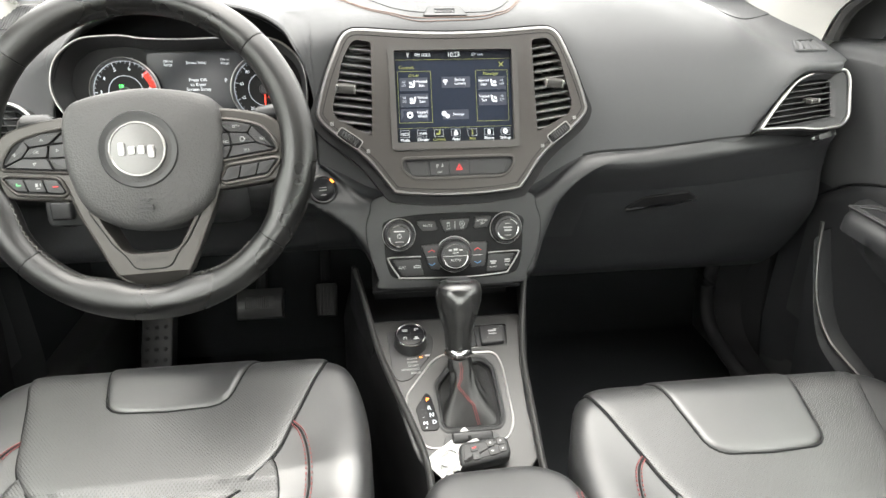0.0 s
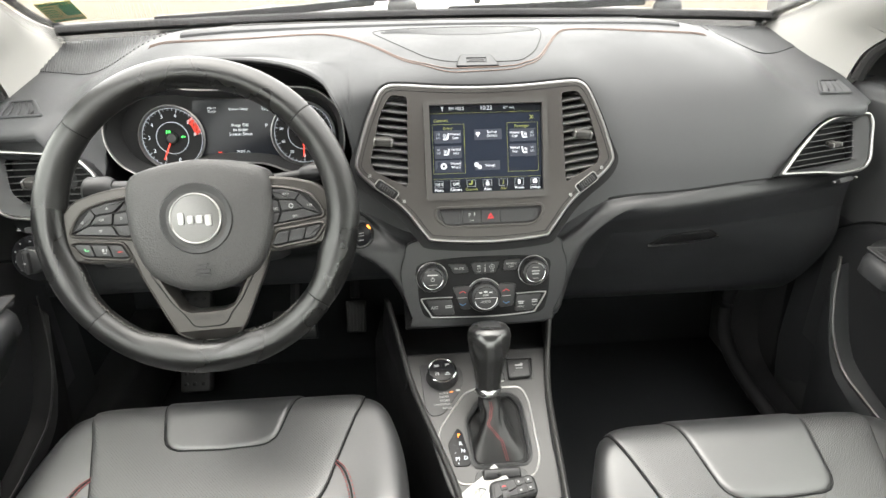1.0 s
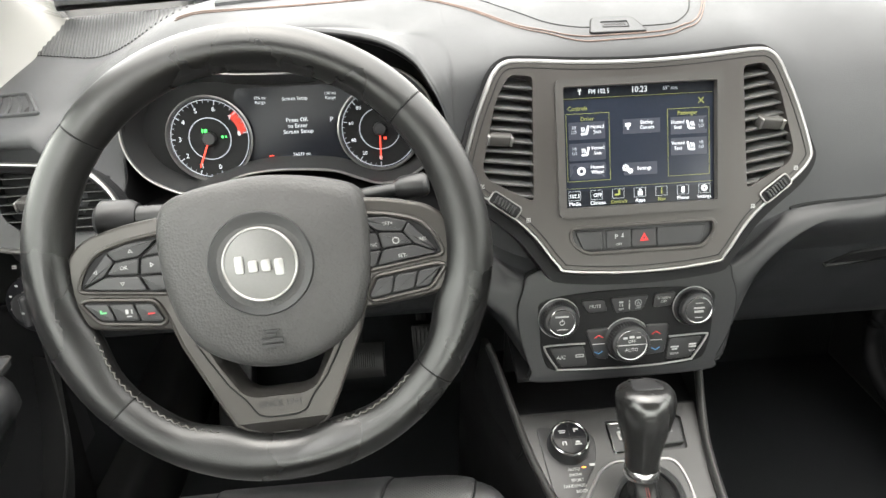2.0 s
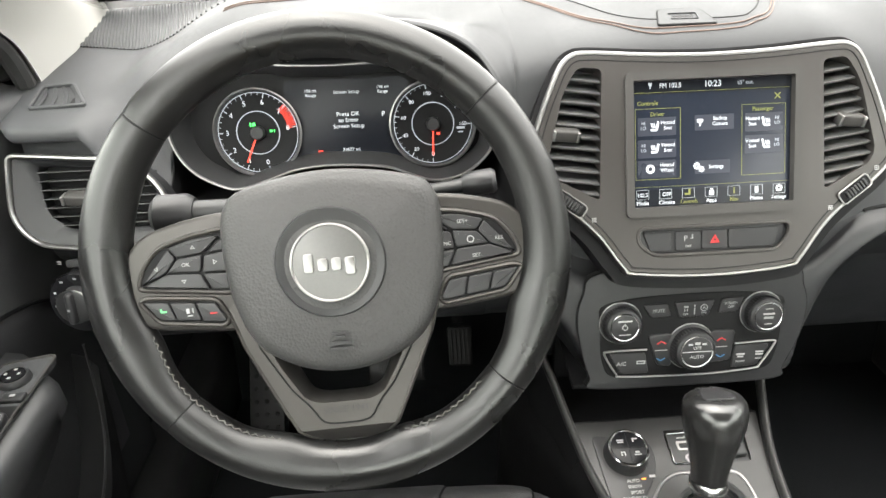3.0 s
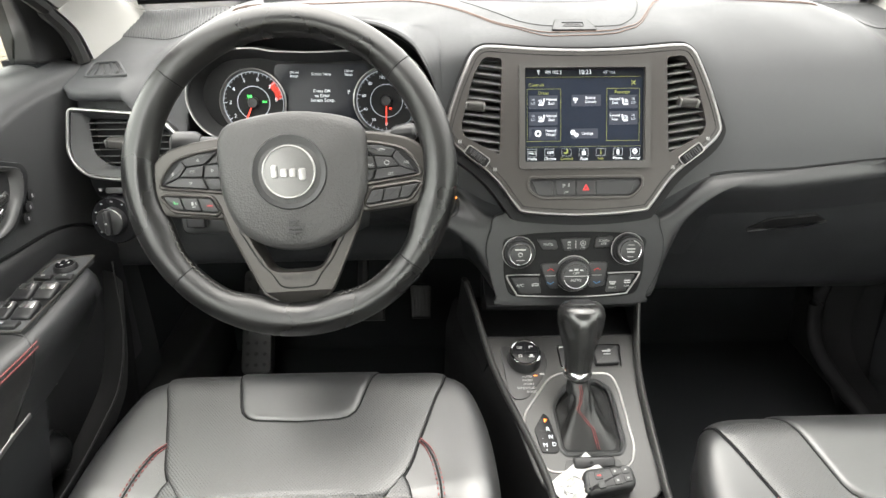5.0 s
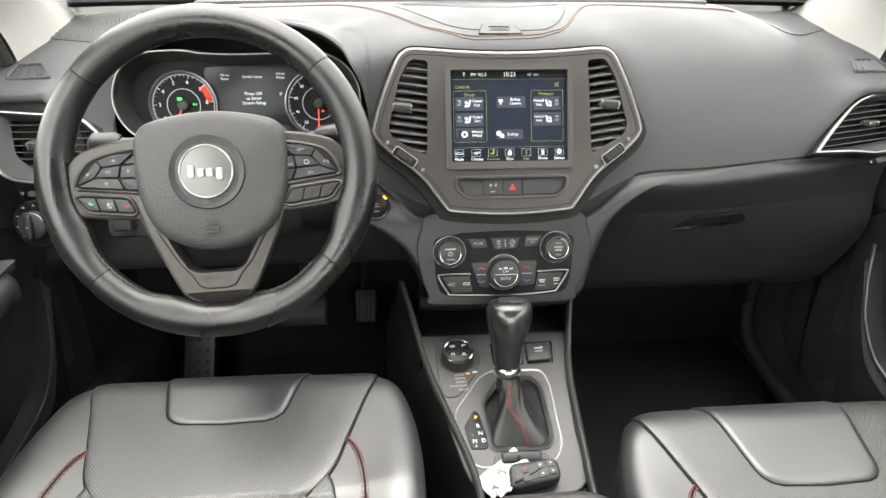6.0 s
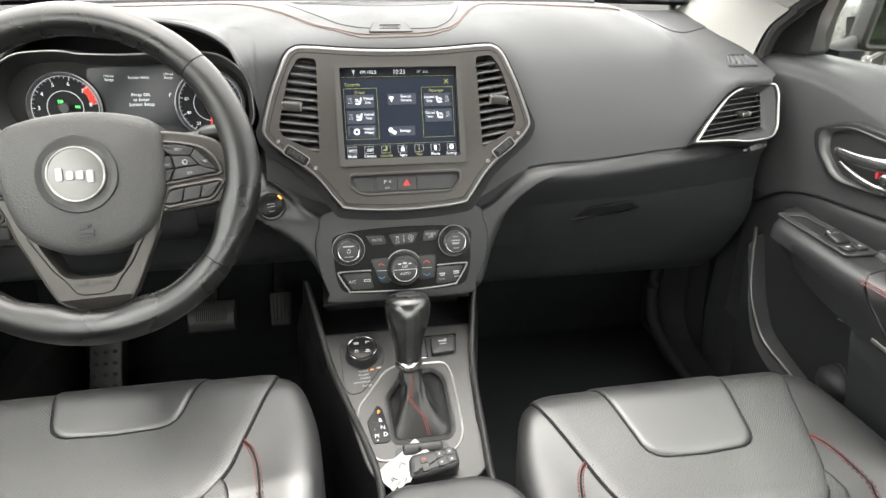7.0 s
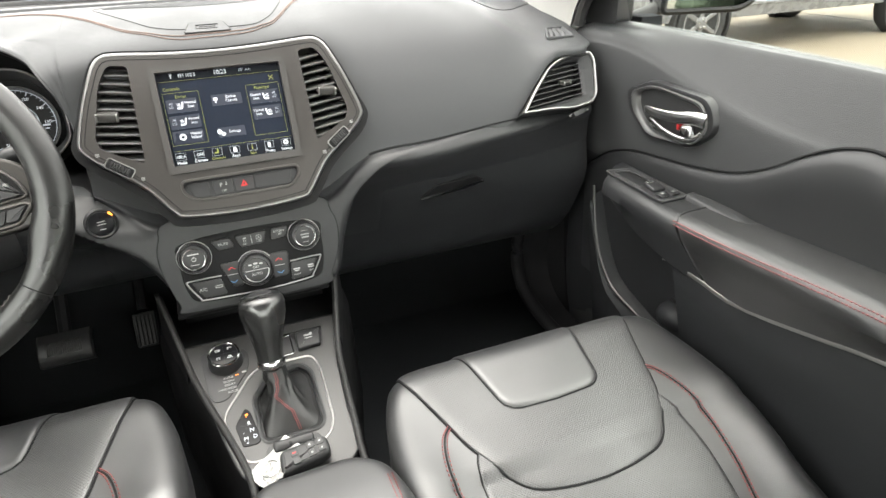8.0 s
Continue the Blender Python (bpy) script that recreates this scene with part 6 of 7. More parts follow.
def seat(name, cx, yf, zf, label, back=0.0, ux=0.0, deep=0.0):
    """A front seat cushion: body with rolled front and bolsters, raised perforated tongue with a plain flap, stitched bolsters."""
    s_ = thing(name, label, "car seat", (cx, yf - 0.3, 0.42), "front seats")
    mid = cx

    def top(x, y):
        d = yf - y
        u = abs(x - mid)
        z = zf + 0.006 - 0.16 * max(0, d - 0.05) * (0.8 if d < 0.25 else 1.0)
        z -= 0.055 * max(0.0, 1 - d / 0.085) ** 2.2
        z -= 1.3 * max(0.0, d - 0.265) ** 2
        z += 0.014 * math.exp(-((u - 0.235) / 0.042) ** 2) * step(d, 0.10, 0.30)
        z -= 0.22 * max(0.0, u - 0.225) ** 1.3
        return z

    out = curve([(cx - 0.11, yf + 0.002), (cx + 0.11, yf + 0.002), (cx + 0.205, yf - 0.028), (cx + 0.248, yf - 0.105), (cx + 0.262, yf - 0.22), (cx + 0.252, yf - 0.36), (cx + 0.232, yf - 0.50), (cx - 0.232, yf - 0.50), (cx - 0.252, yf - 0.36), (cx - 0.262, yf - 0.22), (cx - 0.248, yf - 0.105), (cx - 0.205, yf - 0.028)], 7, True)
    out = out if area2(out) > 0 else out[::-1]
    bm = bmesh.new()
    rings = [[Vector((cx + (p.x - cx) * 0.96, p.y - 0.03, 0.50)) for p in out], [Vector((cx + (p.x - cx) * 1.0, p.y - 0.004, top(p.x, p.y) - 0.07)) for p in out]]
    for j in range(6):
        a = j / 5 * math.pi / 2
        q = inset(out, 0.024 * (1 - math.cos(a)))
        rings.append([Vector((p.x, p.y, top(p.x, p.y) - 0.022 * (1 - math.sin(a)))) for p in q])
    base = inset(out, 0.024)
    c = Vector((cx, yf - 0.25))
    for t in [1 - 0.04 * i for i in range(1, 25)]:
        rings.append([Vector((p.x, p.y, top(p.x, p.y))) for p in [c + (q - c) * t for q in base]])
    part("cushion_body", loops(bm, rings), LEATHER, s_, "black leather cushion")
    rim2 = np.array(out)
    leg = np.roll(rim2, -1, axis=0) - rim2
    leg2 = (leg * leg).sum(1)

    def surf(x, y):
        """The cushion's skin with its rolled edge."""
        q = np.array((x, y)) - rim2
        t = np.clip((q * leg).sum(1) / leg2, 0, 1)
        rho = float(np.sqrt(((q - leg * t[:, None]) ** 2).sum(1)).min())
        if y > yf - 0.002 - 1.0 * max(0.0, abs(x - mid) - 0.11) ** 1.5:
            rho = 0.0
        k = 1 - min(1.0, rho / 0.024)
        return top(x, y) - 0.022 * (1 - math.sqrt(max(0.0, 1 - k * k)))

    # raised perforated tongue
    cx += ux
    nose = [(0.0, 0.007), (0.06, 0.006), (0.12, 0.001), (0.165, -0.010), (0.196, -0.028)]
    tg = evenly(curve([*nose, (0.196, -0.060), (0.182, -0.10), (0.163, -0.16), (0.145, -0.212), (0.105, -0.256 - back), (0.055, -0.274 - back), (0.0, -0.279 - back)], 6), 0.008)
    part("tongue", pad(tg, cx, yf, surf, 0.0060, 0.016, 0.014, 40, -0.0036), PERF, s_, "raised perforated leather tongue")
    tongue = lambda x, y: surf(x, y) + 0.0060
    fl = evenly(curve([(0.0, 0.0078), (0.06, 0.007), (0.104, 0.004)], 4) + [Vector(p) for p in ((0.1065, -0.002), (0.102, -0.022), (0.080, -0.130 - deep), (0.0755, -0.141 - deep), (0.067, -0.149 - deep), (0.056, -0.153 - deep), (0.0, -0.156 - deep))], 0.006)
    part("flap", pad(fl, cx, yf, tongue, 0.0042, 0.007, 0.003, 30, 0.0005), LEATHER, s_, "smooth leather flap")
    for sg in (-1, 1):
        line = [Vector((cx + sg * p.x, yf + p.y, tongue(cx + sg * p.x, yf + p.y) + 0.0002)) for p in fl if p.y < 0.004]
        part("flap_groove", sweep(line, 0.0018, 0.0010, n=6), DARK, s_)
        line = [Vector((cx + sg * p.x, yf + p.y, surf(cx + sg * p.x, yf + p.y) + 0.0004 + 0.0026 * step(-p.y, 0.226, 0.250))) for p in tg if p.y < -0.03]
        part("tongue_groove", sweep(line, 0.0026, 0.0013, n=6), DARK, s_)
    # lower seat panel behind the tongue
    lp = evenly(curve([(0.0, -0.200), (0.10, -0.201), (0.138, -0.212), (0.152, -0.240), (0.155, -0.290), (0.150, -0.36), (0.142, -0.44), (0.130, -0.478), (0.07, -0.486), (0.0, -0.487)], 6), 0.012)
    part("seat_panel", pad(lp, cx, yf, top, 0.0028, 0.006, 0.010, 30, -0.0008), PERF, s_)
    part("panel_groove", sweep([Vector((cx + sg * p.x, yf + p.y, top(cx + sg * p.x, yf + p.y) + 0.0004)) for sg in (-1, 1) for p in (lp if sg > 0 else lp[::-1]) if p.y < -0.215][::1], 0.0014, 0.0009, n=6), DARK, s_)
    for sg in (-1, 1):
        line0 = curve([(0.160, -0.162), (0.174, -0.178), (0.185, -0.212), (0.189, -0.257), (0.181, -0.33), (0.170, -0.39), (0.164, -0.47)], 6)
        for off in (-0.0035, 0.0035):
            line = [Vector((cx + sg * (p.x + off), yf + p.y, top(cx + sg * (p.x + off), yf + p.y) + 0.0012)) for p in line0]
            stitches(line, s_, RED, "red stitch line", name="bolster_stitch")
        line = [Vector((cx + sg * p.x, yf + p.y, top(cx + sg * p.x, yf + p.y) + 0.0008)) for p in line0]
        part("bolster_seam", sweep(line, 0.0013, 0.0008, n=6), DARK, s_)
    part("seat_frame", box(pose(cx, yf - 0.28, 0.44), 0.42, 0.42, 0.14, 0.02), DARK, s_)
    part("seat_rail", box(pose(cx - 0.17, yf - 0.26, 0.355), 0.04, 0.46, 0.05, 0.006), DARK, s_)
    part("seat_rail", box(pose(cx + 0.17, yf - 0.26, 0.355), 0.04, 0.46, 0.05, 0.006), DARK, s_)


seat("driver_seat", -0.40, 0.782, 0.735, "black leather driver seat cushion with perforated tongue and red stitching", 0.0, 0.0, -0.020)
seat("passenger_seat", 0.37, 0.693, 0.715, "black leather passenger seat cushion with perforated tongue and red stitching", 0.020, -0.013, 0.020)


# ---- doors ----
def door(s, name, label):
    """A front door seen from inside. s: 1 on the passenger's side, -1 on the driver's."""
    X = lambda x: s * x + (-0.060 if s < 0 else 0.0)
    d = thing(name, label, "car door", (X(0.75), 0.4, 0.36), "front doors")
    yo = 0.0 if s > 0 else -0.035
    ys = [1.06 - 0.03 * i for i in range(56)]
    rows = []
    for y in ys:
        dip = 0.012 * step(-y, -0.95, 0.3)
        fr = 0.035 * step(y, 0.86, 1.06)
        zc = 1.108 - 0.070 * step(-y, -0.98, -0.52)
        prof = [(0.815, 1.128), (0.795, 1.135), (0.772, 1.133), (0.758, 1.127), (0.731, zc + 0.014), (0.7225, zc - 0.002), (0.7195, zc - 0.022), (0.7195, 0.97), (0.722, 0.93), (0.728, 0.85), (0.728, 0.70), (0.732, 0.55), (0.745, 0.42), (0.82, 0.40)]
        rows.append([Vector((X(a - fr * (0.5 if b > 1.0 else 0.2)), y, b - dip)) for a, b in curve([Vector(p) for p in prof], 4)])
    bm = bmesh.new()
    loops(bm, [r + [Vector((X(0.83), r[0].y, 0.7))] for r in rows])
    for f in bm.faces:
        f.material_index = 1 if f.calc_center_median().z < 0.885 else 0
    part("door_skin", bm, DOORSKIN, d, "charcoal soft-touch upper skin").data.materials.append(GLOVE)
    # bulging lower insert under the waving line
    wave = [(0.99, 0.855), (0.93, 0.895), (0.86, 0.918), (0.78, 0.928), (0.70, 0.938), (0.62, 0.955), (0.56, 0.982), (0.50, 1.022), (0.45, 1.045), (0.40, 1.048), (0.30, 1.02), (0.18, 0.99), (0.0, 0.98), (-0.5, 0.98)]
    top = curve(wave, 5)
    rows = []
    for p in top:
        y, zt = p.x, p.y
        col = []
        for t, out in ((0, 0.0), (0.015, 0.007), (0.05, 0.012), (0.12, 0.015), (0.4, 0.012), (0.75, 0.008), (1.0, 0.004)):
            z = zt + (0.60 - zt) * t
            col.append(Vector((X(0.7225 - out), y, z)))
        rows.append(col)
    part("door_insert", skin(rows, (s * 0.03, 0, 0)), INSERT, d, "black lower door insert")
    part("insert_gap", sweep([Vector((X(0.7205), p.x, p.y + 0.001)) for p in top], 0.0022, n=6), DARK, d)
    # armrest: hard front with the switch plate, padded rear
    knots = [Vector(p) for p in ((-0.40, 0.890), (0.10, 0.884), (0.282, 0.857), (0.354, 0.840), (0.435, 0.8205), (0.502, 0.8095), (0.545, 0.8120), (0.60, 0.813), (0.68, 0.806), (0.75, 0.822), (0.82, 0.858), (0.90, 0.872))]

    table = curve(knots, 10)

    def low(y):
        """The armrest's lower edge at y."""
        for a, b in zip(table, table[1:]):
            if y <= b.x:
                return a.y + (b.y - a.y) * max(0.0, y - a.x) / max(1e-6, b.x - a.x)
        return table[-1].y

    def arm(y0, y1, material, nm, lift=0.0, lab=""):
        rows, k = [], 22
        for i in range(k + 1):
            y = y0 + (y1 - y0) * i / k
            zt = 0.893 + 0.022 * step(-y, -0.70, -0.25) + lift
            xin = 0.625 - 0.008 * step(-y, -0.85, -0.55)
            nose = step(y, 0.80 + yo, 0.872 + yo)
            xin += 0.055 * nose ** 2
            zb = low(y)
            rows.append([Vector((X(a), y - 1.0 * (zt - b) * math.exp(-((y - 0.63) / 0.12) ** 2), b)) for a, b in ((0.735, zt), (xin + 0.03, zt), (xin + 0.012, zt - 0.003), (xin + 0.002, zt - 0.014), (xin, zt - 0.03), (xin + 0.004, (zt + zb) / 2), (xin + 0.012, zb), (0.735, zb - 0.01))])
        bm = loops(bmesh.new(), rows)
        return part(nm, bm, material, d, lab, smooth=60)
    arm(0.872 + yo, 0.632, INSERT, "armrest_front", 0, "black hard armrest front")
    arm(0.628, -0.35, ARMPAD, "armrest_pad", 0.003, "padded black leather armrest")
    for off in (0.0, 0.007):
        line = [Vector((X(0.625 - 0.008 * step(-y, -0.85, -0.55) - 0.0012 + 0.0008 * (off > 0)), y, 0.893 + 0.022 * step(-y, -0.70, -0.25) + 0.002 - 0.004 - off + 0.006 * step(-y, -0.5, -0.25))) for y in [0.622 - 0.04 * i for i in range(24)]]
        stitches(line, d, RED, "red stitch line", name="armrest_stitch", r=0.0012)
    part("armrest_cup", puffed([Vector(p) for p in rounded([(X(0.735), 0.69), (X(0.735), 0.52), (X(0.680), 0.548), (X(0.688), 0.69)], 0.015)][::s], lambda x, y: 0.890, 0.012, 0.012, 0.03), HARD, d)
    line = [Vector((X(0.629 - 0.008 * step(-y, -0.85, -0.55) + 0.010), y, low(y) + 0.0005)) for y in [0.585 - 0.02 * i for i in range(47)]]
    part("silver_line", sweep(line, 0.0036, 0.0042, n=8), SATIN, d, "satin silver accent line")
    part("arm_seam", sweep([Vector((X(a), 0.630 - (0.896 - b), b)) for a, b in ((0.70, 0.897), (0.652, 0.8975), (0.636, 0.895), (0.6255, 0.885), (0.6215, 0.868), (0.625, 0.845), (0.632, 0.822))], 0.0016, n=6), BUTTON, d)
    part("panel_seam", sweep([Vector((X(0.640), 0.655, 0.802)), Vector((X(0.637), 0.615, 0.812)), Vector((X(0.634), 0.575, 0.8195))], 0.0013, n=6), SATIN, d)
    rows = []
    for i in range(24):
        y = 0.628 - 0.043 * i
        zt = low(y) - 0.002
        rows.append([Vector((X(x), y - 0.10 * (zt - z) * (1 if i < 3 else 0.3), z)) for x, z in ((0.655, zt), (0.640, zt - 0.003), (0.638, zt - 0.010), (0.648, zt * 0.72 + 0.60 * 0.28), (0.662, zt * 0.4 + 0.60 * 0.6), (0.676, 0.605), (0.690, 0.56))])
    part("lower_panel", skin(rows, (s * 0.02, 0, 0)), GLOVE, d, "black lower door panel")
    # switch plate
    ms = axes((X(0.668), 0.762, 0.8915 if s > 0 else 0.8945), (1, 0, 0), (0, 1, -0.02))
    well = rounded([(-0.017, -0.012), (0.019, -0.012), (0.020, 0.062), (-0.011, 0.071)], 0.005)
    if s > 0:
        sp = part("switch_plate", holed(rounded([(-0.026, -0.082), (0.026, -0.082), (0.028, 0.070), (-0.018, 0.082)], 0.008), [well], ms, -0.004, 0.005), INSERT, d, smooth=30)
        part("well_lip", sweep([ms @ Vector((p.x, p.y, 0.0048)) for p in well], 0.0012, 0.0012, True, n=6), SLAT, sp)
    else:
        sp = part("switch_plate", prism(rounded([(-0.028, -0.13), (0.028, -0.13), (0.020, 0.062), (-0.028, 0.05)], 0.008), ms, -0.006, 0.003, 0.002), SOFT, d)
    part("plate_edge", sweep([ms @ Vector((p.x, p.y, 0.0045 if s > 0 else 0.0025)) for p in (rounded([(-0.027, -0.083), (0.027, -0.083), (0.029, 0.071), (-0.019, 0.083)], 0.008) if s > 0 else rounded([(-0.029, -0.131), (0.029, -0.131), (0.021, 0.063), (-0.029, 0.051)], 0.008))], 0.0015, 0.0015, True, n=6), SLAT if s > 0 else FLATGREY, sp)
    if s > 0:
        part("pull_well", prism(inset(well, -0.001), ms, -0.004, -0.0012), DARK, sp)
        part("window_switch", box(ms @ pose(0.0, -0.032, 0.0085, 12, 0, 0), 0.026, 0.030, 0.009, 0.003), BUTTON, sp)
        part("switch_tip", box(ms @ pose(0.0, -0.022, 0.0145, 12, 0, 0), 0.018, 0.008, 0.002, 0.0008), ALLOY, sp)
        for u in (-0.010, 0.012):
            part("lock_switch", box(ms @ pose(u, -0.064, 0.006), 0.017, 0.018, 0.006, 0.002), BUTTON, sp)
            bars([(u, -0.064, 0.005, 0.004)], ms, 0.0092, WHITEMARK, sp)
    else:
        mm = ms @ Matrix.Translation((0.000, 0.022, 0.003))
        part("mirror_dial", lathe([(0.0155, 0), (0.015, 0.005), (0.013, 0.007)], mm, 28), BUTTON, sp)
        part("mirror_pad", lathe([(0.0115, 0.0065), (0.011, 0.0085), (0.009, 0.0092)], mm, 24), GLOSSY, sp)
        bars([(0.0, 0.0065, 0.003, 0.0025), (0, -0.0065, 0.003, 0.0025), (0.0065, 0, 0.0025, 0.003), (-0.0065, 0, 0.0025, 0.003)], mm, 0.0093, WHITEMARK, sp)
        for u in (-0.014, 0.014):
            part("mirror_switch", box(ms @ pose(u, -0.006, 0.005), 0.022, 0.012, 0.006, 0.002), BUTTON, sp)
            bars([(u, -0.006, 0.005, 0.003)], ms, 0.0082, WHITEMARK, sp)
        for v in (-0.040, -0.085):
            part("switch_well", prism(rect(0.0, v + 0.016, 0.052, 0.016, 0.003), ms, 0.001, 0.0034), DARK, sp)
            for u in (-0.014, 0.014):
                part("window_switch", box(ms @ pose(u, v - 0.008, 0.006, 14, 0, 0), 0.024, 0.030, 0.010, 0.003), BUTTON, sp)
                part("switch_tip", box(ms @ pose(u, v - 0.002, 0.0125, 14, 0, 0), 0.018, 0.012, 0.002, 0.0008), ALLOY, sp)
        part("lock_switch", box(ms @ pose(0.0, -0.120, 0.005), 0.040, 0.014, 0.006, 0.002), BUTTON, sp)
        bars([(0.0, -0.120, 0.006, 0.004)], ms, 0.0082, WHITEMARK, sp)
        for i in range(3):
            part("memory_button", lathe([(0.0065, 0), (0.008, 0.004), (0.005, 0.005)], axes((X(0.7155), 0.829 - 0.011 * i, 0.989 - 0.0125 * i), (0, 1, 0), (0, 0, 1)), 20), BUTTON, d)
            bars([(0, 0, 0.003, 0.005)], axes((X(0.7155), 0.829 - 0.011 * i, 0.989 - 0.0125 * i), (0, 1, 0), (0, 0, 1)), 0.0052, WHITEMARK, d)
    # inside handle in its oval bezel
    mh = axes((X(0.7170), 0.783 if s > 0 else 0.735, 1.006), (0, -s, 0), (0.0, 0, 1))
    f = 1 if s > 0 else -1
    both = []
    for pts in ([(-0.100, 0.024), (-0.035, 0.052), (0.099, 0.048), (0.119, 0.003), (0.069, -0.037), (-0.038, -0.045), (-0.089, -0.005)], [(-0.070, 0.026), (-0.026, 0.041), (0.082, 0.034), (0.098, 0.001), (0.068, -0.025), (-0.022, -0.033), (-0.062, -0.003)]):
        q = rounded([(f * 1.04 * a, 1.06 * b) for a, b in pts], 0.024, 7)
        both.append(q if f < 0 else q[::-1])
    at = lambda t, w: [mh @ Vector((*a.lerp(b, t), w)) for a, b in zip(*both)]
    part("handle_bezel", loops(bmesh.new(), [at(-0.15, -0.004), at(-0.03, 0.004), at(0.05, 0.0075), at(0.30, 0.0085), at(0.50, 0.0080), at(0.52, -0.002)], False, False), INSERT, d, "black oval bezel")
    part("handle_ring", loops(bmesh.new(), [at(0.50, -0.002), at(0.52, 0.0105), at(0.60, 0.0120), at(0.84, 0.0105), at(1.0, 0.0070), at(1.08, -0.001)], False, False), SLAT, d, "satin grey inner ring")
    part("handle_cup", prism([a.lerp(b, 1.02) for a, b in zip(*both)], mh, -0.006, 0.0012), HARD, d)
    up = mh.to_3x3() @ Vector((0, 0, 1))
    hl = part("inside_handle", sweep([mh @ Vector((f * q.x, q.y, q.z)) for q in curve([(-0.044, 0.004, 0.008), (-0.030, 0.006, 0.016), (0.01, 0.008, 0.021), (0.050, 0.012, 0.022), (0.085, 0.018, 0.017), (0.102, 0.016, 0.010)], 8)], 0.0110, 0.0048, n=16, up=up, taper=lambda q: 0.60 + 0.55 * q), ALLOY, d, "chrome pull handle")
    part("handle_lower", sweep([mh @ Vector((f * q.x, q.y, q.z)) for q in curve([(-0.028, -0.012, 0.008), (0.010, -0.020, 0.013), (0.050, -0.024, 0.015), (0.082, -0.020, 0.014), (0.100, -0.004, 0.010)], 8)], 0.0062, 0.004, n=12, up=up), ALLOY, hl)
    part("lock_slider", box(mh @ pose(f * 0.074, -0.006, 0.017, 0, 0, 10 * f), 0.026, 0.020, 0.014, 0.005), CHROME, hl)
    part("lock_red", box(mh @ pose(f * 0.056, -0.001, 0.0175, 0, 0, 10 * f), 0.005, 0.012, 0.010, 0.001), MARKRED, hl)
    # map pocket with its silver edge, bottle bay and speaker
    line = curve([(X(0.690), 0.932, 0.825), (X(0.690), 0.926, 0.795), (X(0.688), 0.912, 0.745), (X(0.686), 0.890, 0.695), (X(0.684), 0.855, 0.655), (X(0.684), 0.82, 0.632), (X(0.684), 0.76, 0.620), (X(0.684), 0.70, 0.612), (X(0.690), 0.60, 0.600)], 8)
    part("pocket_edge", sweep(line, 0.0028 if s > 0 else 0.0016, 0.004 if s > 0 else 0.002, n=8), BADGE if s > 0 else HARD, d, "grey pocket edge line")
    lower = curve([(0.93, 0.80), (0.87, 0.66), (0.80, 0.61), (0.60, 0.575), (0.2, 0.57), (-0.4, 0.57)], 6)
    rows = []
    for p in lower:
        rows.append([Vector((X(0.728), p.x, p.y + 0.02)), Vector((X(0.694), p.x, p.y + 0.006)), Vector((X(0.682), p.x, p.y - 0.012)), Vector((X(0.690), p.x, p.y - 0.10)), Vector((X(0.73), p.x, 0.42))])
    # the driver's pocket takes a darker black, its deeper shade put into the colour
    part("door_pocket", skin(rows, (s * 0.02, 0, 0)), GLOVE if s > 0 else DARK, d, "black lower door pocket")
    mq = axes((X(0.702), 0.672, 0.652), (0, -s, 0), (0, 0.15, 1))
    part("speaker_bump", lathe([(0.040, -0.02), (0.038, 0.0), (0.030, 0.012), (0.016, 0.019), (0.004, 0.021)], mq @ Matrix.Diagonal((1, 0.72, 1, 1)), 30), GLOVE, d)
    part("bump_edge", sweep([mq @ Vector((0.036 * math.cos(radians(a)), 0.040 * math.sin(radians(a)), 0.004)) for a in range(-70, 110, 12)], 0.003, n=8), BUTTON, d)
    return d


door(1, "passenger_door", "black passenger door with chrome handle and red-stitched armrest")
door(-1, "driver_door", "black driver door with window switches and red-stitched armrest")


# ---- cabin shell ----
def struct(name, bm, material, label, category, smooth=40):
    return tagged(part(name, bm, material, None, label, smooth), category=category, kind="structure")


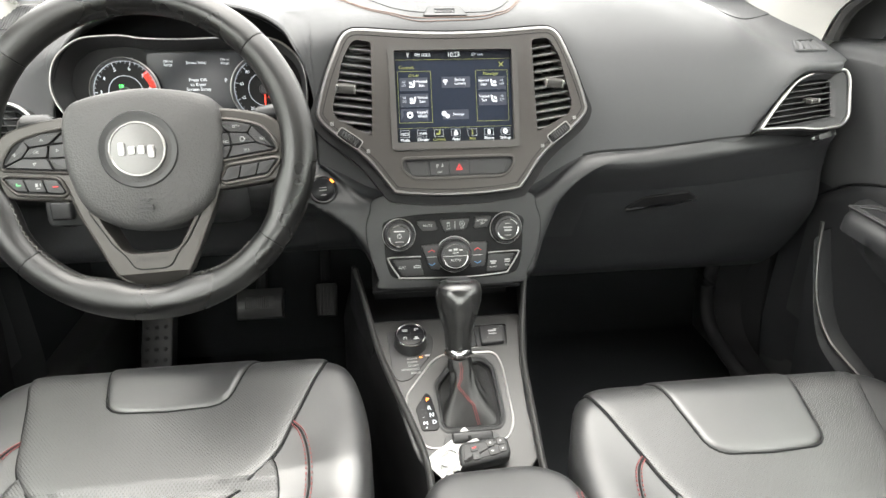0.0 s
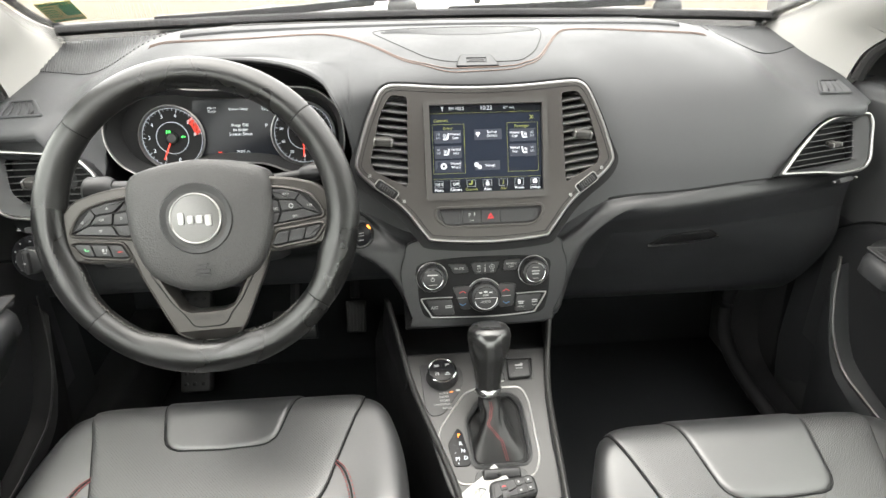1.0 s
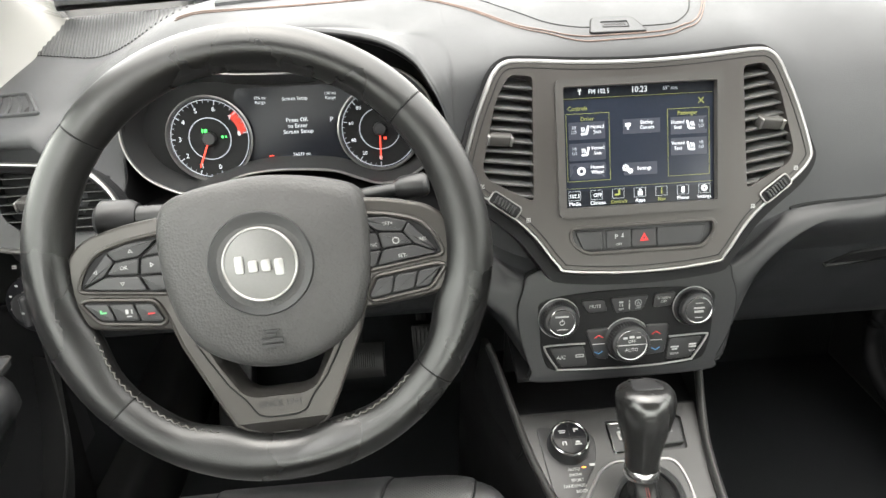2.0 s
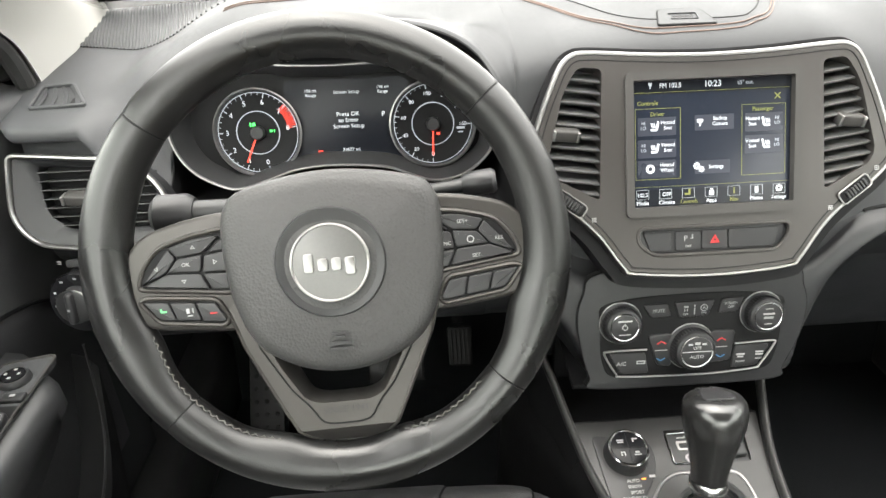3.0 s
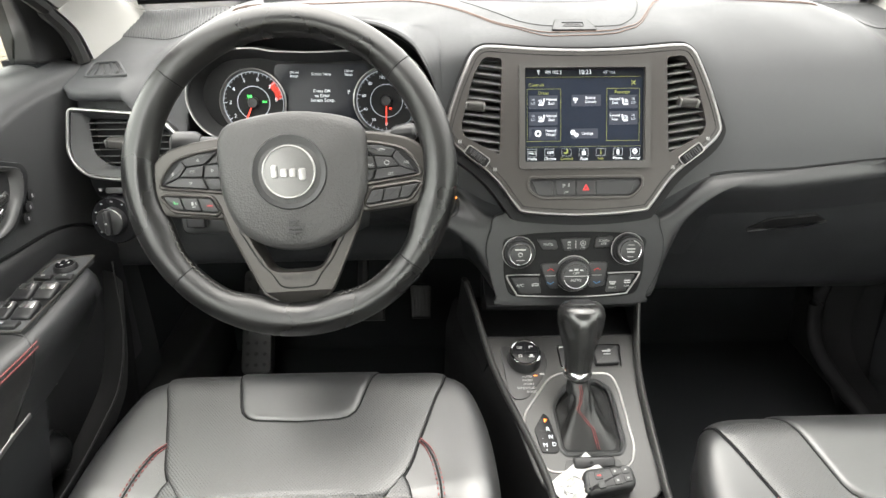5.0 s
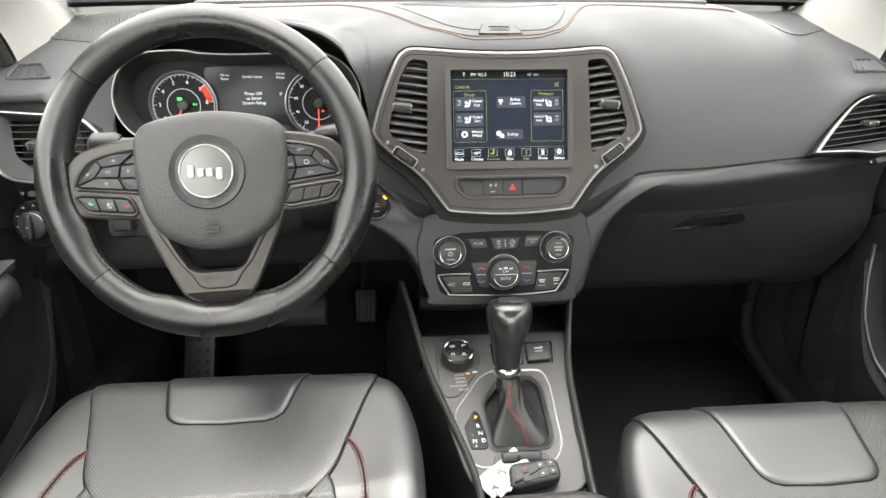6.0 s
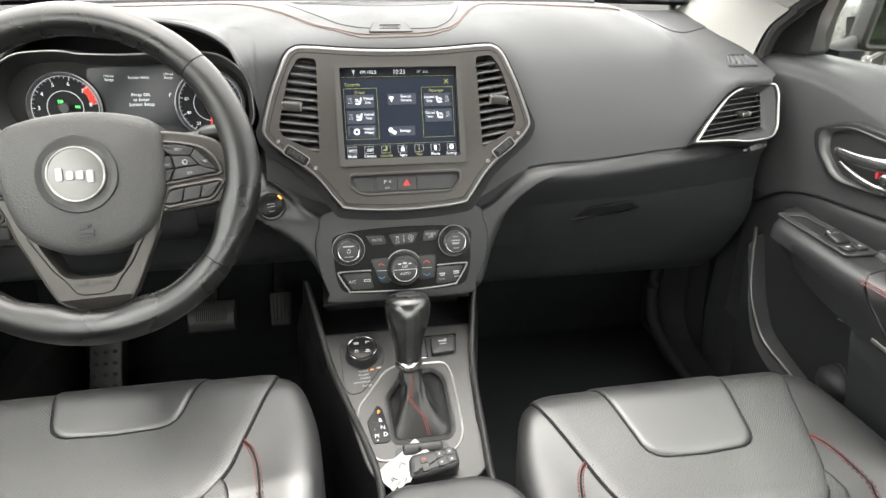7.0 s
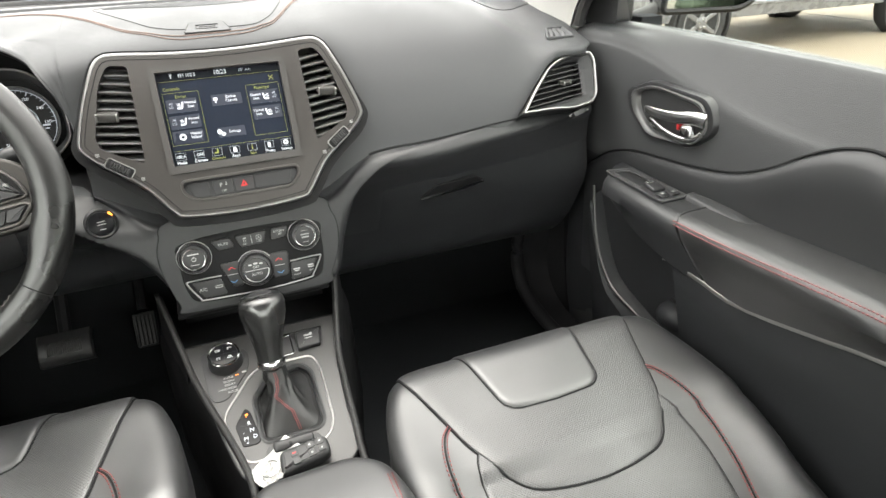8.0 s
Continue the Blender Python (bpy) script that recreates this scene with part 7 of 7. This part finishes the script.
struct("floor", box(pose(0, 0.1, 0.325), 1.64, 2.6, 0.03, 0.0), CARPET, "black carpeted cabin floor", "floor")
struct("firewall", box(pose(0, 1.40, 0.62, -12, 0, 0), 1.64, 0.04, 0.70, 0.0), CARPET, "black carpeted firewall", "wall")
for s in (-1, 1):
    struct("sill", box(pose(s * 0.78, 0.1, 0.42), 0.10, 2.6, 0.18, 0.02), HARD, "black door sill", "sill")
    # pale front pillar with the black quarter trim at its foot
    sh = -0.068 if s < 0 else 0.0
    if s > 0:
        A = curve([(0.668, 1.345, 1.170), (0.675, 1.310, 1.190), (0.682, 1.240, 1.220), (0.678, 1.176, 1.245), (0.640, 0.95, 1.325), (0.565, 0.55, 1.500)], 8)
    else:
        A = curve([(0.684, 1.352, 1.170), (0.709, 1.300, 1.196), (0.714, 1.235, 1.222), (0.690, 1.130, 1.262), (0.645, 0.95, 1.325), (0.565, 0.55, 1.500)], 8)
    B = curve([(0.690, 1.065, 1.100), (0.692, 1.060, 1.135), (0.692, 1.040, 1.176), (0.688, 0.995, 1.208), (0.680, 0.940, 1.240), (0.610, 0.40, 1.490)], 8)
    rings = []
    for p, q in zip(A, B):
        mid = (p + q) / 2
        back = Vector((0.07, 0.03, 0.03))
        ring = [p, p.lerp(q, 0.3) + Vector((-0.012, -0.004, -0.004)), p.lerp(q, 0.65) + Vector((-0.014, -0.004, -0.004)), p.lerp(q, 0.9) + Vector((-0.004, 0, 0)), q, q + back, mid + back * 1.2, p + back * 0.6 + Vector((0, 0.01, 0.0))]
        rings.append([Vector((s * v.x + sh, v.y, v.z)) for v in ring])
    struct("windscreen_border", sweep([Vector((s * (p.x - 0.004) + sh, p.y + 0.012, p.z + 0.006)) for p in A], 0.007, n=8), DARK, "black border between pillar and windscreen", "seal")
    struct("a_pillar", loops(bmesh.new(), rings), CREAM, "pale grey fabric windscreen pillar trim", "pillar", 60)
    seal = [Vector((s * (q.x + 0.012) + sh, q.y - 0.012, q.z + 0.002)) for q in B[6:]]
    struct("door_seal", sweep(seal, 0.011, n=8), RUBBER, "black rubber door seal", "seal")
    q = [(1.16, 1.12), (0.985, 1.135), (0.985, 1.20), (0.955, 1.285), (0.90, 1.345), (0.93, 1.36), (1.02, 1.26), (1.10, 1.175)]
    qp = [Vector(p) for p in rounded(q, 0.010)]
    struct("quarter_trim", prism(qp if area2(qp) > 0 else qp[::-1], axes((s * 0.765 + (-0.06 if s < 0 else 0), 0, 0), (0, 1, 0), (0, 0, 1)), -0.02, 0.02, 0.006), HARD, "black mirror triangle trim at the pillar's foot", "trim")
    struct("footwell_side", box(pose(s * 0.835, 1.30, 0.72), 0.05, 0.62, 0.84, 0.0), CARPET, "black carpeted footwell side wall", "wall")
# roof, rear and side framing round the windows; unseen rear wall limits light from behind
rows = []
for i in range(8):
    y = 0.50 - 0.21 * i
    rows.append([Vector((x, y, 1.545 - 0.10 * (x / 0.62) ** 2 - 0.03 * max(0, i - 5))) for x in [-0.60 + 0.1 * j for j in range(13)]])
struct("ceiling", skin(rows, (0, 0, 0.04)), CREAM, "pale grey fabric headliner", "ceiling")
for s in (-1, 1):
    for y in (-0.30, -0.95):
        struct("b_pillar", box(pose(s * 0.715, y, 1.30, 0, s * -22, 0), 0.06, 0.12, 0.42, 0.02), CREAM, "pale grey side pillar trim", "pillar")
    struct("rear_side_panel", box(pose(s * 0.80, -0.90, 0.70), 0.06, 1.15, 0.74, 0.01), HARD, "black rear side panel", "panel")
struct("rear_wall", box(pose(0, -1.47, 0.65), 1.64, 0.05, 0.66, 0.0), HARD, "unseen black panel closing the cabin behind", "wall")


# ---- windscreen, cowl, wipers and bonnet ----
def screen_point(x, t):
    """The windscreen: t 0 at its foot, 1 at its head."""
    foot = Vector((x, 1.425 - 0.10 * (x / 0.64) ** 2, 1.178))
    head = Vector((x * 0.86, 0.53 - 0.03 * x * x, 1.545 - 0.06 * (x / 0.6) ** 2))
    p = foot.lerp(head, t)
    p.z += 0.03 * math.sin(math.pi * t)
    return p


rows = [[screen_point(-0.81 + 1.54 * j / 24, i / 10) for j in range(25)] for i in range(11)]
struct("window_1", skin(rows, (0, 0.003, 0.004)), CLEAR, "clear curved windscreen glass", "windscreen")
for s, shift in ((-1, -0.06), (1, 0.0)):
    # front door panes added to dim the bright yard; they cast no shadow
    rows = [[Vector((s * (0.785 - 0.34 * (h - 1.115)) + shift, 0.985 - 0.12 * j - 0.55 * max(0.0, h - 1.17) * (j == 0), h)) for j in range(11)] for h in (1.115, 1.17, 1.24, 1.31, 1.38, 1.45)]
    struct("window_2" if s < 0 else "window_3", skin(rows, (s * 0.004, 0, 0.001)), SIDE, "tinted front door window glass", "window").visible_shadow = False
    # rear side panes, out of view, added to dim light from behind
    rows = [[Vector((s * (0.785 - 0.34 * (h - 1.075)) + shift, -0.24 - 0.125 * j, h)) for j in range(11)] for h in (1.06, 1.17, 1.24, 1.31, 1.38, 1.46)]
    struct("window_4" if s < 0 else "window_5", skin(rows, (s * 0.004, 0, 0.001)), PRIVACY, "unseen tinted rear side glass dimming the cabin", "window")
# rear pane, likewise added out of view to hold back light
struct("window_6", skin([[Vector((-0.80 + 0.16 * i, -0.96 - 0.052 * j, 1.47 - 0.050 * j)) for i in range(11)] for j in range(11)], (0, -0.003, 0.003)), PRIVACY, "unseen tinted rear glass dimming the cabin", "window")
line = [screen_point(-0.765 + 1.475 * j / 40, 0.012) + Vector((0, 0.004, 0.016)) for j in range(41)]
struct("windscreen_seal", sweep(line, 0.020, 0.010, n=8), DARK, "black windscreen foot seal", "seal")
rows = [[Vector((x, 1.425 - 0.10 * (x / 0.64) ** 2 + dy, 1.165 + dz)) for x in [-0.80 + 0.05 * j for j in range(33)]] for dy, dz in ((0.0, 0.0), (0.03, 0.026), (0.10, 0.034), (0.15, 0.014), (0.19, -0.02))]
struct("cowl", skin(rows, (0, 0, -0.02)), HARD, "black plastic cowl under the wipers", "cowl")
for x in (-0.105, 0.50):
    w = thing("wiper", "grey windscreen wiper resting on the cowl", "wiper", (x, 1.53, 1.17), "wipers")
    yb = 1.425 - 0.10 * (x / 0.64) ** 2 + 0.085
    part("wiper_pivot", puffed(rounded([Vector((x - 0.034, yb - 0.012)), Vector((x + 0.036, yb - 0.016)), Vector((x + 0.040, yb + 0.016)), Vector((x - 0.022, yb + 0.018))], 0.01), lambda a, b: 1.209, 0.010, 0.01, 0.03), SLAT, w)
    arm = curve([(x + 0.02, yb, 1.222), (x - 0.06, yb - 0.012, 1.222), (x - 0.30, 1.425 - 0.10 * ((x - 0.3) / 0.64) ** 2 + 0.04, 1.212), (x - 0.50, 1.425 - 0.10 * ((x - 0.5) / 0.64) ** 2 + 0.03, 1.207)], 8)
    part("wiper_arm", sweep(arm, 0.007, 0.005, n=8), SLAT, w)
    part("wiper_blade", sweep([p + Vector((0, -0.012, -0.004)) for p in arm[8:]], 0.004, 0.009, n=6), RUBBER, w)
rows = []
for i in range(12):
    y = 1.55 + 0.09 * i
    rows.append([Vector((x, y - 0.12 * (x / 0.75) ** 2 * (1 - i / 14), 1.190 - 0.022 * i * i / 20 - 0.06 * abs(x / 0.75) ** 3 + 0.012 * math.exp(-((abs(x) - 0.5) / 0.08) ** 2))) for x in [-0.82 + 0.0683 * j for j in range(25)]])
bon = thing("bonnet", "pale silver-beige painted car bonnet", "bonnet", (0, 1.9, 1.0))
part("bonnet_panel", skin(rows, (0, 0, -0.02)), BODYWHITE, bon)
for x in (-0.20, 0.10):
    part("washer_jet", box(pose(x, 1.70, 1.193), 0.016, 0.012, 0.012, 0.003), RUBBER, bon)
sticker = thing("window_sticker", "small yellow and green sticker on the windscreen", "sticker", (-0.70, 1.182, 1.243))
mst2 = axes((-0.701, 1.190, 1.243), (0.054, 0.011, 0.005), (0.020, -0.071, 0.039))
part("sticker_sheet", prism(rect(0, 0, 0.056, 0.084, 0.003), mst2, 0, 0.0006), YELLOWMARK, sticker)
part("sticker_panel", prism(rect(0.015, 0.006, 0.024, 0.046), mst2, 0.0006, 0.0011), GREENMARK, sticker, smooth=0)
bars([(0, 0.035, 0.046, 0.005), (-0.014, 0.022, 0.020, 0.003), (-0.014, 0.012, 0.018, 0.003), (-0.014, 0.003, 0.020, 0.003), (-0.014, -0.007, 0.016, 0.003), (-0.014, -0.016, 0.020, 0.003), (0, -0.034, 0.048, 0.006)], mst2, 0.0008, GREENMARK, sticker)

# ---- pedals ----
ped = thing("brake_pedal", "ribbed grey-black rubber brake pedal", "pedal", (-0.362, 1.2, 0.5))
mp = plane(-0.362, 1.085, 0.628, 42)
bm, rings = bmesh.new(), []
for i in range(17):
    v = -0.030 + 0.060 * i / 16
    rings.append([mp @ Vector((u, v, w + 0.010 * (1 - (v / 0.030) ** 2))) for u, w in ((-0.046, -0.012), (-0.046, 0.0), (-0.043, 0.003), (0.043, 0.003), (0.046, 0.0), (0.046, -0.012))])
part("pedal_pad", loops(bm, rings), PEDAL, ped)
for i in range(16):
    part("pedal_rib", box(mp @ pose(-0.028 + i * 0.0037, 0, 0.0125), 0.0018, 0.026, 0.004, 0.0006), PEDAL, ped)
part("pedal_arm", sweep([(-0.362, 1.10, 0.63), (-0.362, 1.18, 0.72), (-0.362, 1.26, 0.86)], 0.012, n=8), DARK, ped)
gas = thing("gas_pedal", "slim ribbed accelerator pedal", "pedal", (-0.246, 1.25, 0.45))
mp = plane(-0.244, 1.205, 0.548, 38)
part("pedal_pad", prism(rounded([(-0.022, -0.030), (0.022, -0.030), (0.024, 0.045), (-0.024, 0.045)], 0.006), mp, -0.012, 0.004, 0.003), PEDAL, gas)
for i in range(5):
    part("pedal_rib", box(mp @ pose(-0.016 + 0.008 * i, 0.006, 0.004), 0.004, 0.066, 0.005, 0.001), PEDAL, gas)
part("pedal_arm", sweep([(-0.246, 1.25, 0.58), (-0.246, 1.32, 0.66), (-0.246, 1.36, 0.74)], 0.012, n=8), DARK, gas)
rest = thing("foot_rest", "studded black foot rest", "foot rest", (-0.60, 1.2, 0.4))
mp = plane(-0.628, 1.22, 0.50, 38)
part("rest_pad", prism(rect(0, 0, 0.068, 0.24, 0.012), mp, -0.03, 0.004, 0.004), HARD, rest)
for i in range(3):
    for j in range(9):
        part("stud", lathe([(0.0045, 0.003), (0.0045, 0.006), (0.003, 0.0068)], mp @ Matrix.Translation((-0.020 + 0.020 * i, -0.10 + 0.025 * j, 0)), 10), RUBBER, rest)
# carpeted kick panel beside the passenger's footwell
kick = thing("footwell_trim", "black moulded footwell side trim", "trim", (0.70, 1.1, 0.4))
rows = []
for t, z in [(i / 12, 0.97 - 0.61 * i / 12) for i in range(13)]:
    rows.append([Vector(p) for p in curve([(0.742, 1.37 - 0.20 * t * t, z), (0.712, 1.33 - 0.22 * t * t, z), (0.690, 1.25 - 0.20 * t * t, z), (0.694, 1.17 - 0.14 * t * t, z), (0.722, 1.10 - 0.08 * t * t, z)], 5)])
part("trim_panel", skin(rows, (0.03, 0, 0)), DARK, kick)
ridge = curve([(0.632, 1.085, 0.80), (0.624, 1.106, 0.711), (0.62, 1.121, 0.63), (0.62, 1.116, 0.554), (0.62, 1.080, 0.506), (0.62, 1.017, 0.484), (0.622, 0.92, 0.474), (0.625, 0.70, 0.468), (0.625, 0.40, 0.466)], 6)
part("sill_ridge", sweep(ridge, 0.017, 0.014, n=14), DARK, kick, "rounded black sill edge")
part("sill_wall", skin([[p + Vector((0.006, 0.004, -0.002)), p + Vector((0.035, -0.004, -0.008)), p + Vector((0.075, -0.02, -0.012))] for p in ridge], (0.0, 0.004, -0.012)), DARK, kick)

# ---- outside ----
struct("ground", box(pose(0, 0, -0.25), 400, 400, 0.5, 0.0), CONCRETE, "pale tan concrete yard", "ground", 0)
for x, y, rz in ((4.6, 0, 0), (0, 7.5, 90), (8.8, 0, 0)):
    struct("ground_joint", box(pose(x, y, 0.002, 0, 0, rz), 0.012, 40, 0.004), RUBBER, "dark expansion joint in the concrete", "joint", 0)

# far trees behind the yard
random.seed(4)
verts, faces = [], []
for i in range(260):
    a = radians(-75 + 95 * i / 259 + random.uniform(-0.4, 0.4))
    d, h = random.uniform(36, 46), random.uniform(0.5, 8.0) * random.uniform(0.6, 1.0)
    c, r = Vector((d * math.cos(a), d * math.sin(a), h)), random.uniform(0.9, 1.9)
    k = len(verts)
    for j in range(4):
        b = (j - 1.5) / 2
        for q in range(7):
            t = 2 * math.pi * q / 7
            rr = r * math.sqrt(max(0.05, 1 - b * b)) * random.uniform(0.7, 1.2)
            verts.append(c + Vector((rr * math.cos(t), rr * math.sin(t), r * b * random.uniform(0.8, 1.2))))
    for j in range(3):
        for q in range(7):
            faces.append((k + 7 * j + q, k + 7 * j + (q + 1) % 7, k + 7 * j + 7 + (q + 1) % 7, k + 7 * j + 7 + q))
    faces.append(tuple(k + 21 + q for q in range(7)))
me = bpy.data.meshes.new("far_trees")
me.from_pydata(verts, [], faces)
me.materials.append(TREES)
tagged(new("far_trees", me), "far row of dull green trees behind the yard", "trees", kind="stuff")

# passenger-side mirror
mir = thing("side_mirror", "black side mirror with clear mirror glass", "mirror", (0.93, 1.0, 1.12))
mm = axes((0.995, 1.0, 1.20), (1, -0.22, 0), (0, 0.05, 1))
mo = rounded([(-0.115, -0.062), (0.075, -0.062), (0.120, -0.010), (0.115, 0.075), (-0.10, 0.085)], [0.015, 0.05, 0.05, 0.04, 0.03], 7)
bm = bmesh.new()
loops(bm, [[mm @ Vector((p.x, p.y, w)) for p in inset(mo, dd)] for dd, w in ((0.05, -0.10), (0.02, -0.085), (0.0, -0.04), (-0.004, 0.0), (0.002, 0.006), (0.008, 0.004))], True, False)
part("mirror_shell", bm, RUBBER, mir, "black plastic shell")
part("mirror_glass", prism(inset(mo, 0.008), mm, -0.006, -0.001), MIRROR, mir, "mirror glass")
part("mirror_arm", sweep([(0.82, 1.05, 1.125), (0.88, 1.05, 1.14), (0.95, 1.05, 1.165)], 0.022, 0.014, n=12), RUBBER, mir)


def car(name, label, x, y, rz, paint):
    """A parked saloon-like car: body with sills and arches, dark glass, four wheels."""
    c = thing(name, label, "car", (x, y, 0))
    m = pose(x, y, 0, 0, 0, rz)
    prof = [(-2.75, 0.38, 0.82), (-2.6, 0.36, 1.05), (-1.3, 0.36, 1.12), (-0.6, 0.36, 1.14), (0.6, 0.36, 1.14), (1.5, 0.36, 1.15), (2.1, 0.37, 1.10), (2.25, 0.42, 0.85)]
    rings = []
    for v, z0, z1 in [tuple(p) for p in curve(prof, 5)]:
        w = 0.90 - 0.10 * (abs(v) / 2.5) ** 4
        rings.append([m @ Vector((a, v, b)) for a, b in ((-w + 0.04, z0), (w - 0.04, z0), (w - 0.01, z0 + 0.10), (w, (z0 + z1) / 2), (w - 0.03, z1 - 0.08), (w - 0.09, z1), (-w + 0.09, z1), (-w + 0.03, z1 - 0.08), (-w, (z0 + z1) / 2), (-w + 0.01, z0 + 0.10))])
    part("car_body", loops(bmesh.new(), rings), paint, c)
    rings = []
    for v, h in ((-1.2, 0.0), (-0.5, 0.42), (0.2, 0.50), (1.0, 0.46), (1.9, 0.04)):
        rings.append([m @ Vector((a, v, b)) for a, b in ((-0.80, 1.10), (0.80, 1.10), (0.74, 1.10 + h * 0.55), (0.60, 1.10 + h), (-0.60, 1.10 + h), (-0.74, 1.10 + h * 0.55))])
    part("cabin_glass", loops(bmesh.new(), rings), GLOSSY, c, "dark glass house")
    for sx in (-1, 1):
        part("sill_line", box(m @ pose(sx * 0.895, 0, 0.50), 0.03, 2.3, 0.05, 0.012), paint, c)
        part("door_gap", box(m @ pose(sx * 0.897, 0.1, 0.80), 0.012, 0.008, 0.55), RUBBER, c)
        for vy in (-1.85, 1.38):
            mw = m @ pose(sx * 0.80, vy, 0.335) @ (pose(0, 0, 0, 0, 90, 0) if sx > 0 else pose(0, 0, 0, 0, -90, 0))
            part("wheel_arch", lathe([(0.39, 0.0), (0.39, 0.106), (0.36, 0.108), (0.355, 0.0)], mw, 40), RUBBER, c)
            wh = part("car_wheel", lathe([(0.25, -0.10), (0.32, -0.10), (0.335, -0.07), (0.335, 0.07), (0.32, 0.10), (0.25, 0.105), (0.235, 0.08)], mw, 40), RUBBER, c)
            part("rim", lathe([(0.245, 0.06), (0.245, 0.10), (0.225, 0.10), (0.215, 0.06)], mw, 40), WHEELRIM, wh)
            part("hub", lathe([(0.075, 0.04), (0.07, 0.095), (0.055, 0.10), (0.03, 0.102)], mw, 24), WHEELRIM, wh)
            for k in range(6):
                part("spoke", box(mw @ pose(0, 0, 0.08, 0, 0, 60 * k) @ Matrix.Translation((0.14, 0, 0)), 0.17, 0.05, 0.02, 0.006), WHEELRIM, wh)
            for k in range(5):
                a = 2 * math.pi * k / 5
                part("wheel_nut", lathe([(0.012, 0.098), (0.012, 0.112), (0.008, 0.114)], mw @ Matrix.Translation((0.045 * math.cos(a), 0.045 * math.sin(a), 0)), 10), CHROME, wh)


car("parked_car", "silver-grey parked car on the concrete beside the window", 6.42, 6.12, 90, BODYGREY)
